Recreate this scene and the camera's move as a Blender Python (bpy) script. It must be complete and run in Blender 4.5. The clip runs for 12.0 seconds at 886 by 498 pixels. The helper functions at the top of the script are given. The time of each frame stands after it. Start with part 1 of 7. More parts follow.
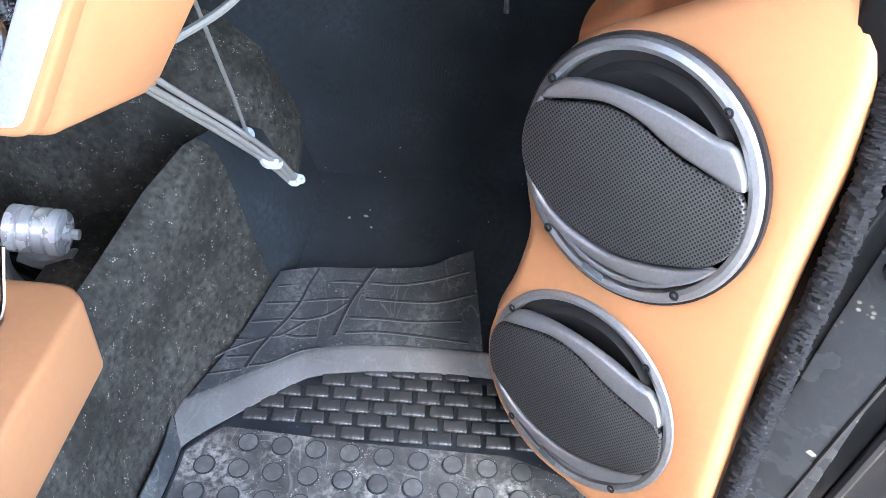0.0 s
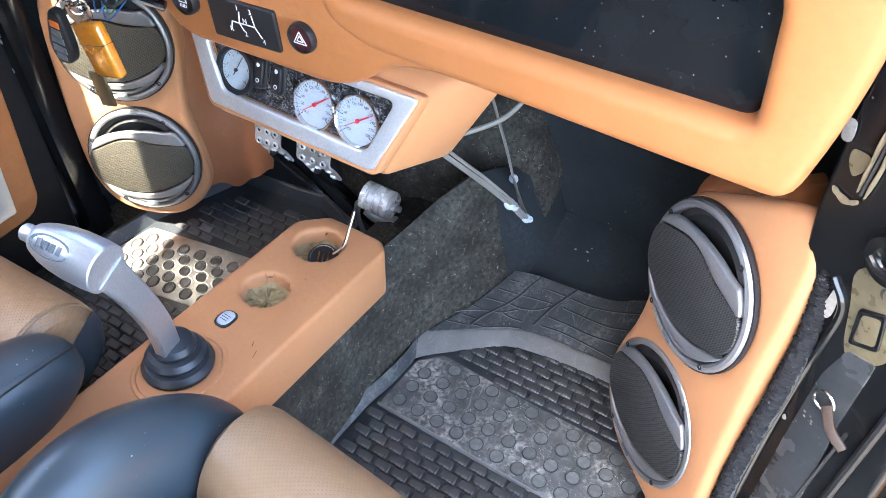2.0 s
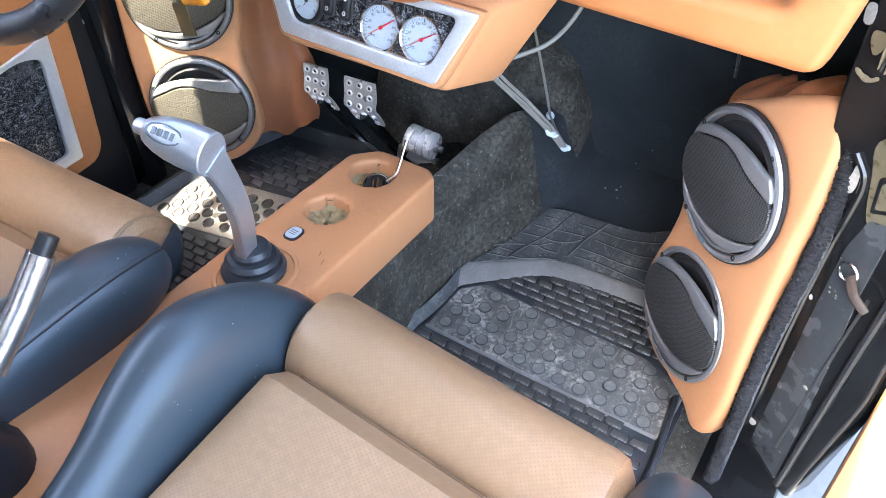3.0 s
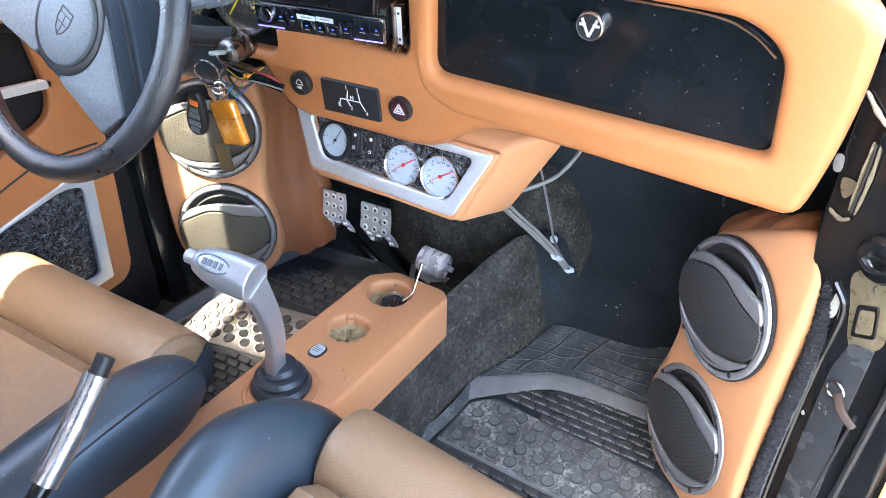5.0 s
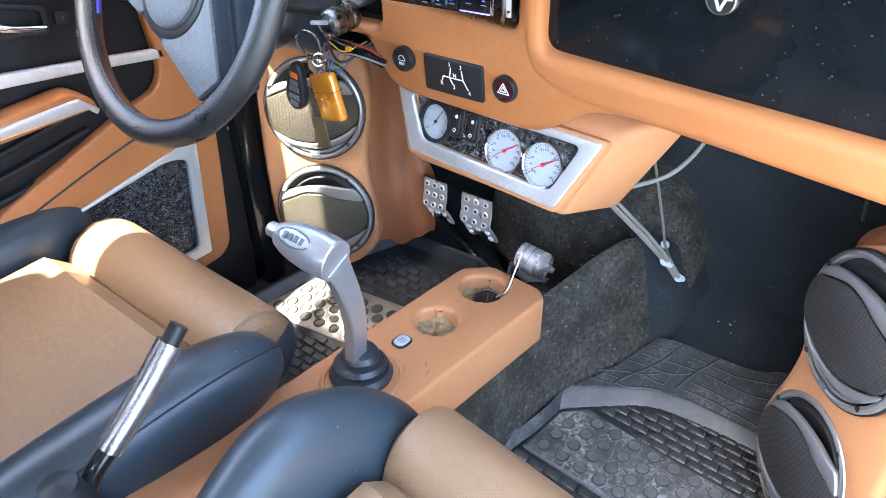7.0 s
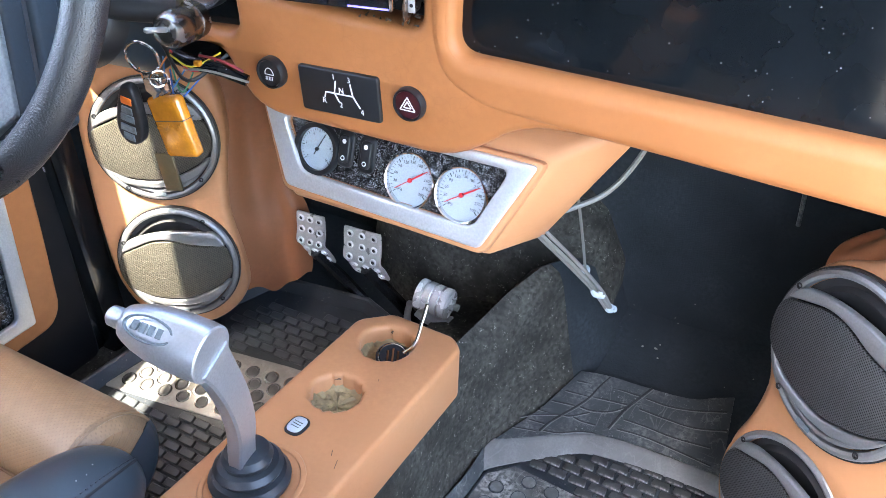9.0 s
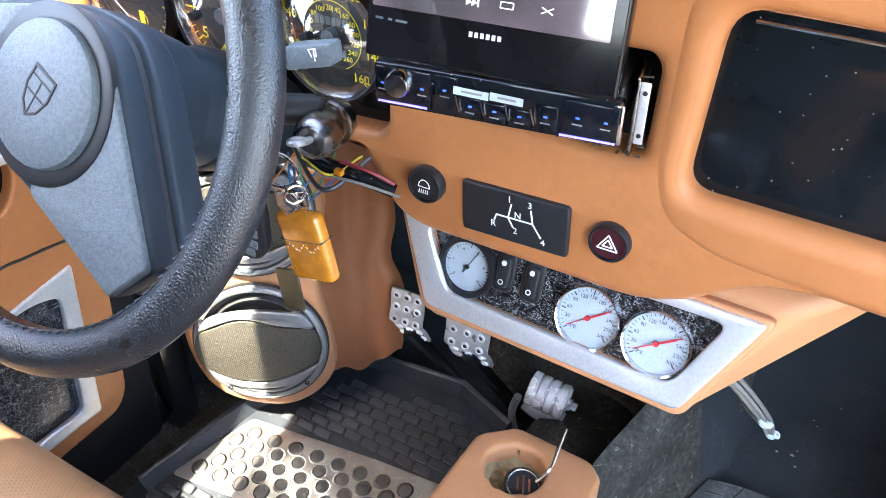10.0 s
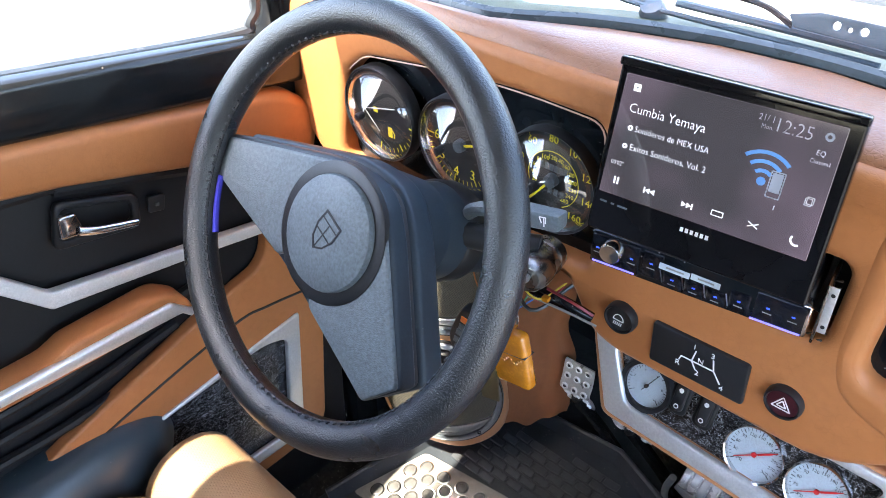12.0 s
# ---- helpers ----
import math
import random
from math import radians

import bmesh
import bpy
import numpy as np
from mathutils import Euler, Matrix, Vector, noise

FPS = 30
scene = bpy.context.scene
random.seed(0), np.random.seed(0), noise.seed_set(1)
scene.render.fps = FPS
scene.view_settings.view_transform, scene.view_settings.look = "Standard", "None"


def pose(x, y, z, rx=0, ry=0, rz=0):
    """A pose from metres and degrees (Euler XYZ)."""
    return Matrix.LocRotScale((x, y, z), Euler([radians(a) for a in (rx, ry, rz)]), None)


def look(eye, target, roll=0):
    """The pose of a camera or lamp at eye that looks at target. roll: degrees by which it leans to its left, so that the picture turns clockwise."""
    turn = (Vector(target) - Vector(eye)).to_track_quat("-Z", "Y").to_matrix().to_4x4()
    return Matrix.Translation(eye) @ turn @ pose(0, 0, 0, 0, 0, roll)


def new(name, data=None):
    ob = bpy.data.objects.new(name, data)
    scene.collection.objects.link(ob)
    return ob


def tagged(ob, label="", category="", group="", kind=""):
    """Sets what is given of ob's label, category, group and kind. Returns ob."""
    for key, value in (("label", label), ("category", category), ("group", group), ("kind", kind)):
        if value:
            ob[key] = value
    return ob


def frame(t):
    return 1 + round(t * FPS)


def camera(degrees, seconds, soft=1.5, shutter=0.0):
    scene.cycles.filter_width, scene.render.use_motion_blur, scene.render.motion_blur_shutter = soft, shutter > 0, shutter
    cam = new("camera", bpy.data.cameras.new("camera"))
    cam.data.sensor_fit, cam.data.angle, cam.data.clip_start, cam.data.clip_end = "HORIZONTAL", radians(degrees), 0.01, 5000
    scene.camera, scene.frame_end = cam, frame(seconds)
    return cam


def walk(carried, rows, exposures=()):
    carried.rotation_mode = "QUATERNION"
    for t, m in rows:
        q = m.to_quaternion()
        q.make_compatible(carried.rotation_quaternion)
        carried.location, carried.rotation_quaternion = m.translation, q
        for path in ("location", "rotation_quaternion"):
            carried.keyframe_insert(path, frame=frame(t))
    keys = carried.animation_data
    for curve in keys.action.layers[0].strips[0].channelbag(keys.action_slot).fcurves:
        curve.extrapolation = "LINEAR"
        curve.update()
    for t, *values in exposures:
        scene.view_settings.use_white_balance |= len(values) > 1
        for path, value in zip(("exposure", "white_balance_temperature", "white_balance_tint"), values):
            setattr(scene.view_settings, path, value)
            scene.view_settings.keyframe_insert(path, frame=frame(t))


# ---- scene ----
cam = camera(57.4, 12.0, 0.45)
PATH = [
    (0, (0.409, -0.221, 0.755), (0.361, 1.219, -0.632), 2.2),
    (0.5, (0.425, -0.323, 0.849), (0.127, 1.073, -0.551), -0.2),
    (1, (0.47, -0.359, 0.889), (-0.118, 0.934, -0.518), -1.6),
    (1.5, (0.549, -0.401, 0.989), (-0.187, 0.819, -0.414), -1.8),
    (2, (0.631, -0.432, 1.072), (-0.161, 0.757, -0.328), -2.0),
    (2.5, (0.639, -0.567, 1.077), (-0.157, 0.629, -0.314), -2.0),
    (2.7, (0.66, -0.588, 1.045), (-0.139, 0.603, -0.348), -2.3),
    (4.3, (0.63, -0.643, 1.109), (-0.216, 0.684, -0.126), -1.8),
    (4.5, (0.643, -0.653, 1.11), (-0.229, 0.69, -0.089), -1.9),
    (5, (0.662, -0.666, 1.124), (-0.214, 0.686, -0.061), -1.9),
    (5.5, (0.68, -0.627, 1.114), (-0.2, 0.726, -0.068), -2.1),
    (6, (0.672, -0.585, 1.091), (-0.214, 0.764, -0.09), -2.3),
    (6.5, (0.628, -0.619, 1.061), (-0.327, 0.686, -0.115), -2.6),
    (7, (0.649, -0.615, 1.064), (-0.449, 0.583, -0.101), -3.4),
    (7.5, (0.656, -0.571, 1.039), (-0.439, 0.633, -0.124), -3.9),
    (7.7, (0.644, -0.553, 1.015), (-0.387, 0.701, -0.153), -3.6),
    (9.3, (0.425, -0.474, 0.978), (-0.379, 0.944, -0.18), -0.9),
    (9.5, (0.387, -0.461, 0.981), (-0.414, 0.955, -0.184), -0.8),
    (10, (0.233, -0.386, 1.013), (-0.581, 1.003, -0.173), 0.3),
    (10.5, (0.182, -0.361, 1.061), (-0.744, 0.943, -0.14), -0.1),
    (11, (0.183, -0.377, 1.121), (-0.823, 0.868, -0.079), -0.5),
    (11.5, (0.174, -0.403, 1.165), (-0.898, 0.786, -0.034), -1.0),
    (12, (0.208, -0.433, 1.184), (-0.903, 0.722, -0.012), -1.2),
]
walk(cam, [(t, look(eye, target, roll)) for t, eye, target, roll in PATH], [(0.0, 5.02), (1.0, 4.74), (2.5, 4.58), (6.0, 4.58), (9.5, 4.66), (10.5, 4.68), (12.0, 3.95)])

# ---- world, sun and sky ----
SUN_DIR = Vector((-0.10, -0.47, 0.85)).normalized()
world = bpy.data.worlds.new("sky")
scene.world = world
world.use_nodes = True
wn, wl = world.node_tree.nodes, world.node_tree.links
sky = wn.new("ShaderNodeTexSky")
sky.sky_type, sky.sun_disc = "NISHITA", False
sky.sun_elevation = math.asin(SUN_DIR.z)
sky.sun_rotation = math.atan2(SUN_DIR.x, SUN_DIR.y)
sky.air_density, sky.dust_density = 1.0, 2.5
wl.new(sky.outputs[0], wn["Background"].inputs[0])
wn["Background"].inputs[1].default_value = 0.15
sun = new("sun", bpy.data.lights.new("sun", "SUN"))
sun.data.energy, sun.data.angle, sun.data.color = 3.0, radians(0.6), (1.0, 0.91, 0.76)
sun.matrix_world = look(SUN_DIR * 8, (0, 0, 0))

# ---- materials ----


def material(name, col, rough=0.5, metal=0.0, grain=0.0, grain_size=0.001, kind="noise", mottle=0.12, mottle_size=0.05,
             specks=0.0, speck_col=(0.5, 0.48, 0.44), speck_size=0.004, coat=0.0, wear=0.15, spec=0.5, rand=0.0, scratch=0.0, scratch_col=(0.5, 0.49, 0.46), scratch_size=0.03, crease=0.0, fine_dark=0.84, dust=0.0, dust_size=0.03, dust_col=(0.42, 0.40, 0.36)):
    m = bpy.data.materials.new(name)
    m.use_nodes = True
    n, l = m.node_tree.nodes, m.node_tree.links
    b = n["Principled BSDF"]
    tc = n.new("ShaderNodeTexCoord")

    def tex(size, detail=4.0):
        t = n.new("ShaderNodeTexNoise")
        t.inputs["Scale"].default_value, t.inputs["Detail"].default_value = 1 / size, detail
        l.new(tc.outputs["Object"], t.inputs["Vector"])
        return t

    def mix(fac, a, c, blend="MIX"):
        x = n.new("ShaderNodeMix")
        x.data_type, x.blend_type = "RGBA", blend
        for sock, val in ((x.inputs[0], fac), (x.inputs[6], a), (x.inputs[7], c)):
            if hasattr(val, "links"):
                l.new(val, sock)
            else:
                sock.default_value = val
        return x.outputs[2]

    def ramp(src, lo, hi, a=0.0, c=1.0):
        r = n.new("ShaderNodeMapRange")
        for i, val in enumerate((lo, hi, a, c)):
            r.inputs[i + 1].default_value = val
        l.new(src, r.inputs[0])
        return r.outputs[0]

    big = tex(mottle_size, 5.0)
    dark = tuple(c * (1 - mottle) for c in col) + (1,)
    light = tuple(min(1, c * (1 + mottle * 0.8)) for c in col) + (1,)
    colour = mix(ramp(big.outputs[0], 0.32, 0.68), dark, light)
    fine = tex(max(grain_size * 2.2, 0.0012), 2.0)
    colour = mix(ramp(fine.outputs[0], 0.3, 0.7), mix(0.9, colour, tuple(c * fine_dark for c in col) + (1,), "MIX"), colour)
    if rand:
        oi = n.new("ShaderNodeObjectInfo")
        colour = mix(ramp(oi.outputs["Random"], 0, 1, 0, rand), colour, tuple(c * 0.45 for c in col) + (1,))
    if specks:
        s = n.new("ShaderNodeTexVoronoi")
        s.inputs["Scale"].default_value = 1 / speck_size
        l.new(tc.outputs["Object"], s.inputs["Vector"])
        pick = tex(speck_size * 4, 3.0)
        mul = n.new("ShaderNodeMath")
        mul.operation = "MULTIPLY"
        l.new(ramp(s.outputs["Distance"], 0.34, 0.16) if speck_size < 0.0095 else ramp(s.outputs["Distance"], 0.085, 0.05), mul.inputs[0])
        l.new(ramp(pick.outputs[0], 0.62 - specks * 0.3, 0.72 - specks * 0.3), mul.inputs[1])
        colour = mix(mul.outputs[0], colour, speck_col + (1,))
    def lines(size, width, stretch):
        """Thin wandering lines."""
        t = n.new("ShaderNodeTexNoise")
        t.inputs["Scale"].default_value, t.inputs["Detail"].default_value, t.inputs["Distortion"].default_value = 1 / size, 2.5, 0.4
        mp = n.new("ShaderNodeMapping")
        mp.inputs["Scale"].default_value, mp.inputs["Rotation"].default_value = stretch, (0.3, 0.2, 0.7)
        l.new(tc.outputs["Object"], mp.inputs[0])
        l.new(mp.outputs[0], t.inputs["Vector"])
        d = n.new("ShaderNodeMath")
        d.operation = "SUBTRACT"
        d.inputs[1].default_value = 0.5
        l.new(t.outputs[0], d.inputs[0])
        a = n.new("ShaderNodeMath")
        a.operation = "ABSOLUTE"
        l.new(d.outputs[0], a.inputs[0])
        return ramp(a.outputs[0], width, width * 0.3)

    def times(a, c):
        x = n.new("ShaderNodeMath")
        x.operation = "MULTIPLY"
        l.new(a, x.inputs[0])
        if hasattr(c, "links"):
            l.new(c, x.inputs[1])
        else:
            x.inputs[1].default_value = c
        return x.outputs[0]

    if scratch:
        for size, stretch in ((scratch_size, (1, 0.25, 1)), (scratch_size * 0.6, (0.3, 1, 1)), (scratch_size * 0.35, (1, 1, 1))):
            gate = ramp(tex(size * 1.7, 2.0).outputs[0], 0.45, 0.62)
            colour = mix(times(times(lines(size, 0.016, stretch), gate), scratch), colour, scratch_col + (1,))
    if dust:
        cloud = ramp(tex(dust_size, 9.0).outputs[0], 0.47, 0.66)
        streak = ramp(tex(dust_size * 0.09, 4.0).outputs[0], 0.40, 0.64)
        colour = mix(times(times(cloud, streak), dust), colour, dust_col + (1,))
    if crease:
        gate = ramp(tex(0.05, 2.0).outputs[0], 0.42, 0.6)
        cv = n.new("ShaderNodeTexVoronoi")
        cv.feature = "DISTANCE_TO_EDGE"
        cv.inputs["Scale"].default_value = 1 / 0.012
        bend = n.new("ShaderNodeVectorMath")
        bend.operation = "MULTIPLY_ADD"
        bend.inputs[1].default_value = (0.012,) * 3
        l.new(tex(0.012, 3.0).outputs[1], bend.inputs[0])
        l.new(tc.outputs["Object"], bend.inputs[2])
        l.new(bend.outputs[0], cv.inputs["Vector"])
        cl = times(ramp(cv.outputs["Distance"], 0.045, 0.01), gate)
        colour = mix(times(cl, crease), colour, tuple(c * 0.45 for c in col) + (1,))
    l.new(colour, b.inputs["Base Color"])
    l.new(ramp(big.outputs[0], 0.3, 0.7, rough * (1 - wear), min(1, rough * (1 + wear))), b.inputs["Roughness"])
    b.inputs["Metallic"].default_value = metal
    b.inputs["Specular IOR Level"].default_value = spec
    b.inputs["Coat Weight"].default_value = coat
    b.inputs["Coat Roughness"].default_value = 0.08
    if grain:
        if kind == "leather":
            g = n.new("ShaderNodeTexVoronoi")
            g.feature = "DISTANCE_TO_EDGE"
            g.inputs["Scale"].default_value = 1 / grain_size
            wob = tex(grain_size * 1.6, 3.0)
            add = n.new("ShaderNodeVectorMath")
            add.operation = "MULTIPLY_ADD"
            add.inputs[1].default_value = (grain_size * 0.9,) * 3
            l.new(wob.outputs[1], add.inputs[0])
            l.new(tc.outputs["Object"], add.inputs[2])
            l.new(add.outputs[0], g.inputs["Vector"])
            h = ramp(g.outputs["Distance"], 0.0, 0.16)
        elif kind in ("mesh", "perf"):
            g = n.new("ShaderNodeTexVoronoi")
            g.voronoi_dimensions = "2D"
            g.inputs["Scale"].default_value = 1 / grain_size
            g.inputs["Randomness"].default_value = 0.0
            rot = n.new("ShaderNodeMapping")
            rot.inputs["Rotation"].default_value = (0, 0, 0.6)
            l.new(tc.outputs["UV"], rot.inputs[0])
            l.new(rot.outputs[0], g.inputs["Vector"])
            h = ramp(g.outputs["Distance"], 0.26, 0.42) if kind == "mesh" else ramp(g.outputs["Distance"], 0.14, 0.26)
            colour = mix(h, (0.004, 0.004, 0.004, 1) if kind == "mesh" else tuple(c * 0.80 for c in col) + (1,), colour)
            l.new(colour, b.inputs["Base Color"])
        elif kind == "brushed":
            g = n.new("ShaderNodeTexNoise")
            mp = n.new("ShaderNodeMapping")
            mp.inputs["Scale"].default_value = (0.04, 1, 1)
            g.inputs["Scale"].default_value, g.inputs["Detail"].default_value = 1 / grain_size, 3.0
            l.new(tc.outputs["Object"], mp.inputs[0])
            l.new(mp.outputs[0], g.inputs["Vector"])
            h = g.outputs[0]
        else:
            h = tex(grain_size, 3.0).outputs[0]
        bump = n.new("ShaderNodeBump")
        bump.inputs["Strength"].default_value = grain
        bump.inputs["Distance"].default_value = grain_size * (0.07 if kind == "leather" else 0.35)
        l.new(h, bump.inputs["Height"])
        l.new(bump.outputs[0], b.inputs["Normal"])
    return m


def emitter(name, col, strength):
    m = bpy.data.materials.new(name)
    m.use_nodes = True
    b = m.node_tree.nodes["Principled BSDF"]
    b.inputs["Base Color"].default_value = col + (1,)
    b.inputs["Emission Color"].default_value = col + (1,)
    b.inputs["Emission Strength"].default_value = strength
    b.inputs["Roughness"].default_value = 0.4
    return m


def glass_material(name, rough=0.02, tint=(1, 1, 1), ior=1.5):
    m = bpy.data.materials.new(name)
    m.use_nodes = True
    n, l = m.node_tree.nodes, m.node_tree.links
    n.remove(n["Principled BSDF"])
    tr, gl, fr, mx = (n.new("ShaderNodeBsdfTransparent"), n.new("ShaderNodeBsdfGlossy"), n.new("ShaderNodeLayerWeight"), n.new("ShaderNodeMixShader"))
    tr.inputs[0].default_value = tint + (1,)
    gl.inputs["Roughness"].default_value = rough
    fr.inputs[0].default_value = 0.5
    pw, mr = n.new("ShaderNodeMath"), n.new("ShaderNodeMapRange")
    pw.operation = "POWER"
    pw.inputs[1].default_value = 4.0
    mr.inputs[3].default_value = ((ior - 1) / (ior + 1)) ** 2
    l.new(fr.outputs["Facing"], pw.inputs[0])
    l.new(pw.outputs[0], mr.inputs[0])
    l.new(mr.outputs[0], mx.inputs[0])
    l.new(tr.outputs[0], mx.inputs[1])
    l.new(gl.outputs[0], mx.inputs[2])
    l.new(mx.outputs[0], n["Material Output"].inputs[0])
    return m


TAN = (0.385, 0.147, 0.051)
PEACH = (0.470, 0.222, 0.103)
M_VINYL = material("orange_vinyl", PEACH, 0.46, grain=0.10, grain_size=0.0030, kind="leather", mottle=0.05, mottle_size=0.12, wear=0.2, spec=0.3, fine_dark=0.95)
# dash vinyl with its colour darkened to offset sky light, shinier for the sheen
M_DASHTOP = material("darkened_dash_top_vinyl", (0.275, 0.108, 0.042), 0.40, grain=0.55, crease=0.30, grain_size=0.0050, kind="leather", mottle=0.10, mottle_size=0.07, wear=0.25, spec=0.8, coat=0.05, fine_dark=0.93)
M_DASH = material("padded_dash_vinyl", TAN, 0.44, grain=0.20, grain_size=0.0042, kind="leather", mottle=0.06, mottle_size=0.09, wear=0.25, spec=0.3, crease=0.12, fine_dark=0.93)
M_DASHLIP = material("smooth_padded_vinyl", TAN, 0.42, grain=0.10, grain_size=0.0036, kind="leather", mottle=0.07, mottle_size=0.06, wear=0.25, spec=0.35, crease=0.04, fine_dark=0.95)
# redder loose vinyl, its colour also darkened for the shade on the folds
M_DRAPE = material("shade_darkened_red_vinyl", (0.230, 0.083, 0.033), 0.48, grain=0.15, grain_size=0.0036, kind="leather", mottle=0.12, mottle_size=0.06, wear=0.25, spec=0.3, fine_dark=0.93)
M_SEAT = material("tan_perforated_leather", (0.288, 0.177, 0.095), 0.40, grain=0.25, grain_size=0.0042, kind="perf", mottle=0.09, mottle_size=0.10)
M_SEAM = material("tan_seam_thread", (0.13, 0.072, 0.036), 0.7, mottle=0.2)
M_SEAT_PLAIN = material("tan_smooth_leather", (0.262, 0.161, 0.088), 0.42, grain=0.25, grain_size=0.0015, kind="leather", mottle=0.1, mottle_size=0.08)
M_BLACKLEATHER = material("black_leather", (0.033, 0.047, 0.057), 0.34, grain=0.16, grain_size=0.0014, kind="leather", mottle=0.04, mottle_size=0.12, specks=0.28, speck_size=0.0105, wear=0.08, fine_dark=0.95)
M_RIM = material("black_grained_leather", (0.011, 0.0145, 0.0185), 0.31, grain=1.5, grain_size=0.0017, mottle=0.12, spec=0.8)
M_CARPET = material("black_carpet", (0.056, 0.054, 0.046), 0.95, grain=1.0, grain_size=0.0035, mottle=0.55, mottle_size=0.05, dust=0.18, dust_size=0.09, dust_col=(0.20, 0.19, 0.165), specks=0.14, speck_col=(0.42, 0.40, 0.35), speck_size=0.0026, spec=0.15, fine_dark=0.40)
M_FIREWALL = material("dark_felt", (0.028, 0.034, 0.039), 0.95, grain=0.8, grain_size=0.003, mottle=0.4, mottle_size=0.08, specks=0.05, speck_size=0.012, spec=0.15)
M_RUBBER = material("black_rubber", (0.026, 0.031, 0.037), 0.36, grain=0.3, grain_size=0.0012, mottle=0.4, mottle_size=0.05, specks=0.16, speck_col=(0.12, 0.11, 0.10), speck_size=0.005)
# real dust, made paler and thicker to stand in for sunlight on the pad
M_RUBBER_DUSTY_LIT = material("dusty_sunlit_rubber", (0.118, 0.120, 0.113), 0.24, grain=0.5, grain_size=0.004, mottle=0.5, mottle_size=0.045, specks=0.22, speck_col=(0.50, 0.49, 0.45), speck_size=0.0030, scratch=0.25, scratch_size=0.03, dust=0.8, dust_size=0.07, dust_col=(0.50, 0.48, 0.44))
M_TREAD = material("dusty_tread_rubber", (0.073, 0.073, 0.070), 0.20, grain=0.3, grain_size=0.0012, mottle=0.5, mottle_size=0.05, specks=0.10, speck_col=(0.42, 0.40, 0.36), speck_size=0.004, rand=0.35, dust=0.45, dust_size=0.05)
M_TREAD_DARK = material("clean_tread_rubber", (0.060, 0.066, 0.072), 0.36, grain=0.3, grain_size=0.0012, mottle=0.4, mottle_size=0.05, specks=0.08, speck_col=(0.25, 0.24, 0.22), speck_size=0.004, rand=0.3)
M_FLAP = material("blue_grey_rubber", (0.054, 0.060, 0.063), 0.34, grain=0.3, grain_size=0.0015, mottle=0.35, mottle_size=0.06, specks=0.10, speck_col=(0.25, 0.25, 0.24), speck_size=0.004, scratch=0.15, dust=0.45, dust_size=0.06, dust_col=(0.26, 0.26, 0.25))
M_BOOT = material("black_boot_rubber", (0.026, 0.032, 0.038), 0.36, grain=0.2, grain_size=0.0015, mottle=0.35, mottle_size=0.02, specks=0.08, speck_col=(0.12, 0.12, 0.12), speck_size=0.004)
M_STUD = material("grey_stud_rubber", (0.140, 0.141, 0.134), 0.34, grain=0.3, grain_size=0.0015, mottle=0.4, mottle_size=0.012, rand=0.6)
M_STUD_DARK = material("dark_stud_rubber", (0.075, 0.072, 0.068), 0.4, grain=0.3, grain_size=0.0012, mottle=0.4, rand=0.3)
M_RIDGE = material("worn_grey_rubber", (0.170, 0.168, 0.160), 0.45, grain=0.3, grain_size=0.0015, scratch=0.08, mottle=0.35, mottle_size=0.06)
M_WORNCHROME = material("worn_chrome", (0.27, 0.265, 0.26), 0.26, 1.0, grain=0.1, grain_size=0.003, mottle=0.25, mottle_size=0.02)
M_WHITEPAINT = material("pale_bonnet_paint", (0.52, 0.52, 0.51), 0.25, mottle=0.05, mottle_size=0.3, coat=0.5)
M_ALU = material("brushed_aluminium", (0.68, 0.69, 0.70), 0.36, 0.62, grain=0.12, grain_size=0.0012, kind="brushed", mottle=0.06)
M_PEDAL = material("worn_pedal_aluminium", (0.62, 0.605, 0.575), 0.30, 0.60, grain=0.15, grain_size=0.001, mottle=0.15, mottle_size=0.015)
M_SATIN = material("satin_pedal_aluminium", (0.74, 0.74, 0.73), 0.38, 0.35, grain=0.1, grain_size=0.001, mottle=0.1, mottle_size=0.02)
M_TURNED = material("turned_aluminium", (0.78, 0.77, 0.75), 0.27, 0.42, grain=0.05, grain_size=0.001, mottle=0.08, mottle_size=0.03)
M_CHROME = material("chrome", (0.75, 0.75, 0.76), 0.12, 1.0, grain=0.03, grain_size=0.003, mottle=0.08)
M_CAST = material("satin_cast_aluminium", (0.47, 0.495, 0.525), 0.36, 0.78, grain=0.2, grain_size=0.0011, mottle=0.08)
M_SILVER = material("silver_painted_plastic", (0.27, 0.275, 0.28), 0.36, 0.60, grain=0.08, grain_size=0.001, mottle=0.06)
M_GREYPLASTIC = material("grey_moulded_plastic", (0.112, 0.136, 0.150), 0.50, grain=1.0, grain_size=0.0014, mottle=0.06, fine_dark=0.62)
M_BLACKPLASTIC = material("black_plastic", (0.014, 0.015, 0.017), 0.42, spec=0.35, grain=0.3, grain_size=0.0012, mottle=0.15)
M_BLUEBLACK = material("blue_black_plastic", (0.020, 0.030, 0.040), 0.46, spec=0.3, grain=0.12, grain_size=0.0012, mottle=0.15, specks=0.05, speck_size=0.010)
M_GLOSSBLACK = material("gloss_black_panel", (0.006, 0.008, 0.010), 0.10, grain=0.015, grain_size=0.02, mottle=0.3, specks=0.75, speck_col=(0.30, 0.30, 0.30), speck_size=0.0096, spec=0.26)
M_BLACKPAINT = material("black_car_paint", (0.008, 0.009, 0.010), 0.20, grain=0.05, grain_size=0.01, mottle=0.5, mottle_size=0.06, specks=0.07, speck_col=(0.45, 0.40, 0.32), speck_size=0.016, coat=0.2, spec=0.35)
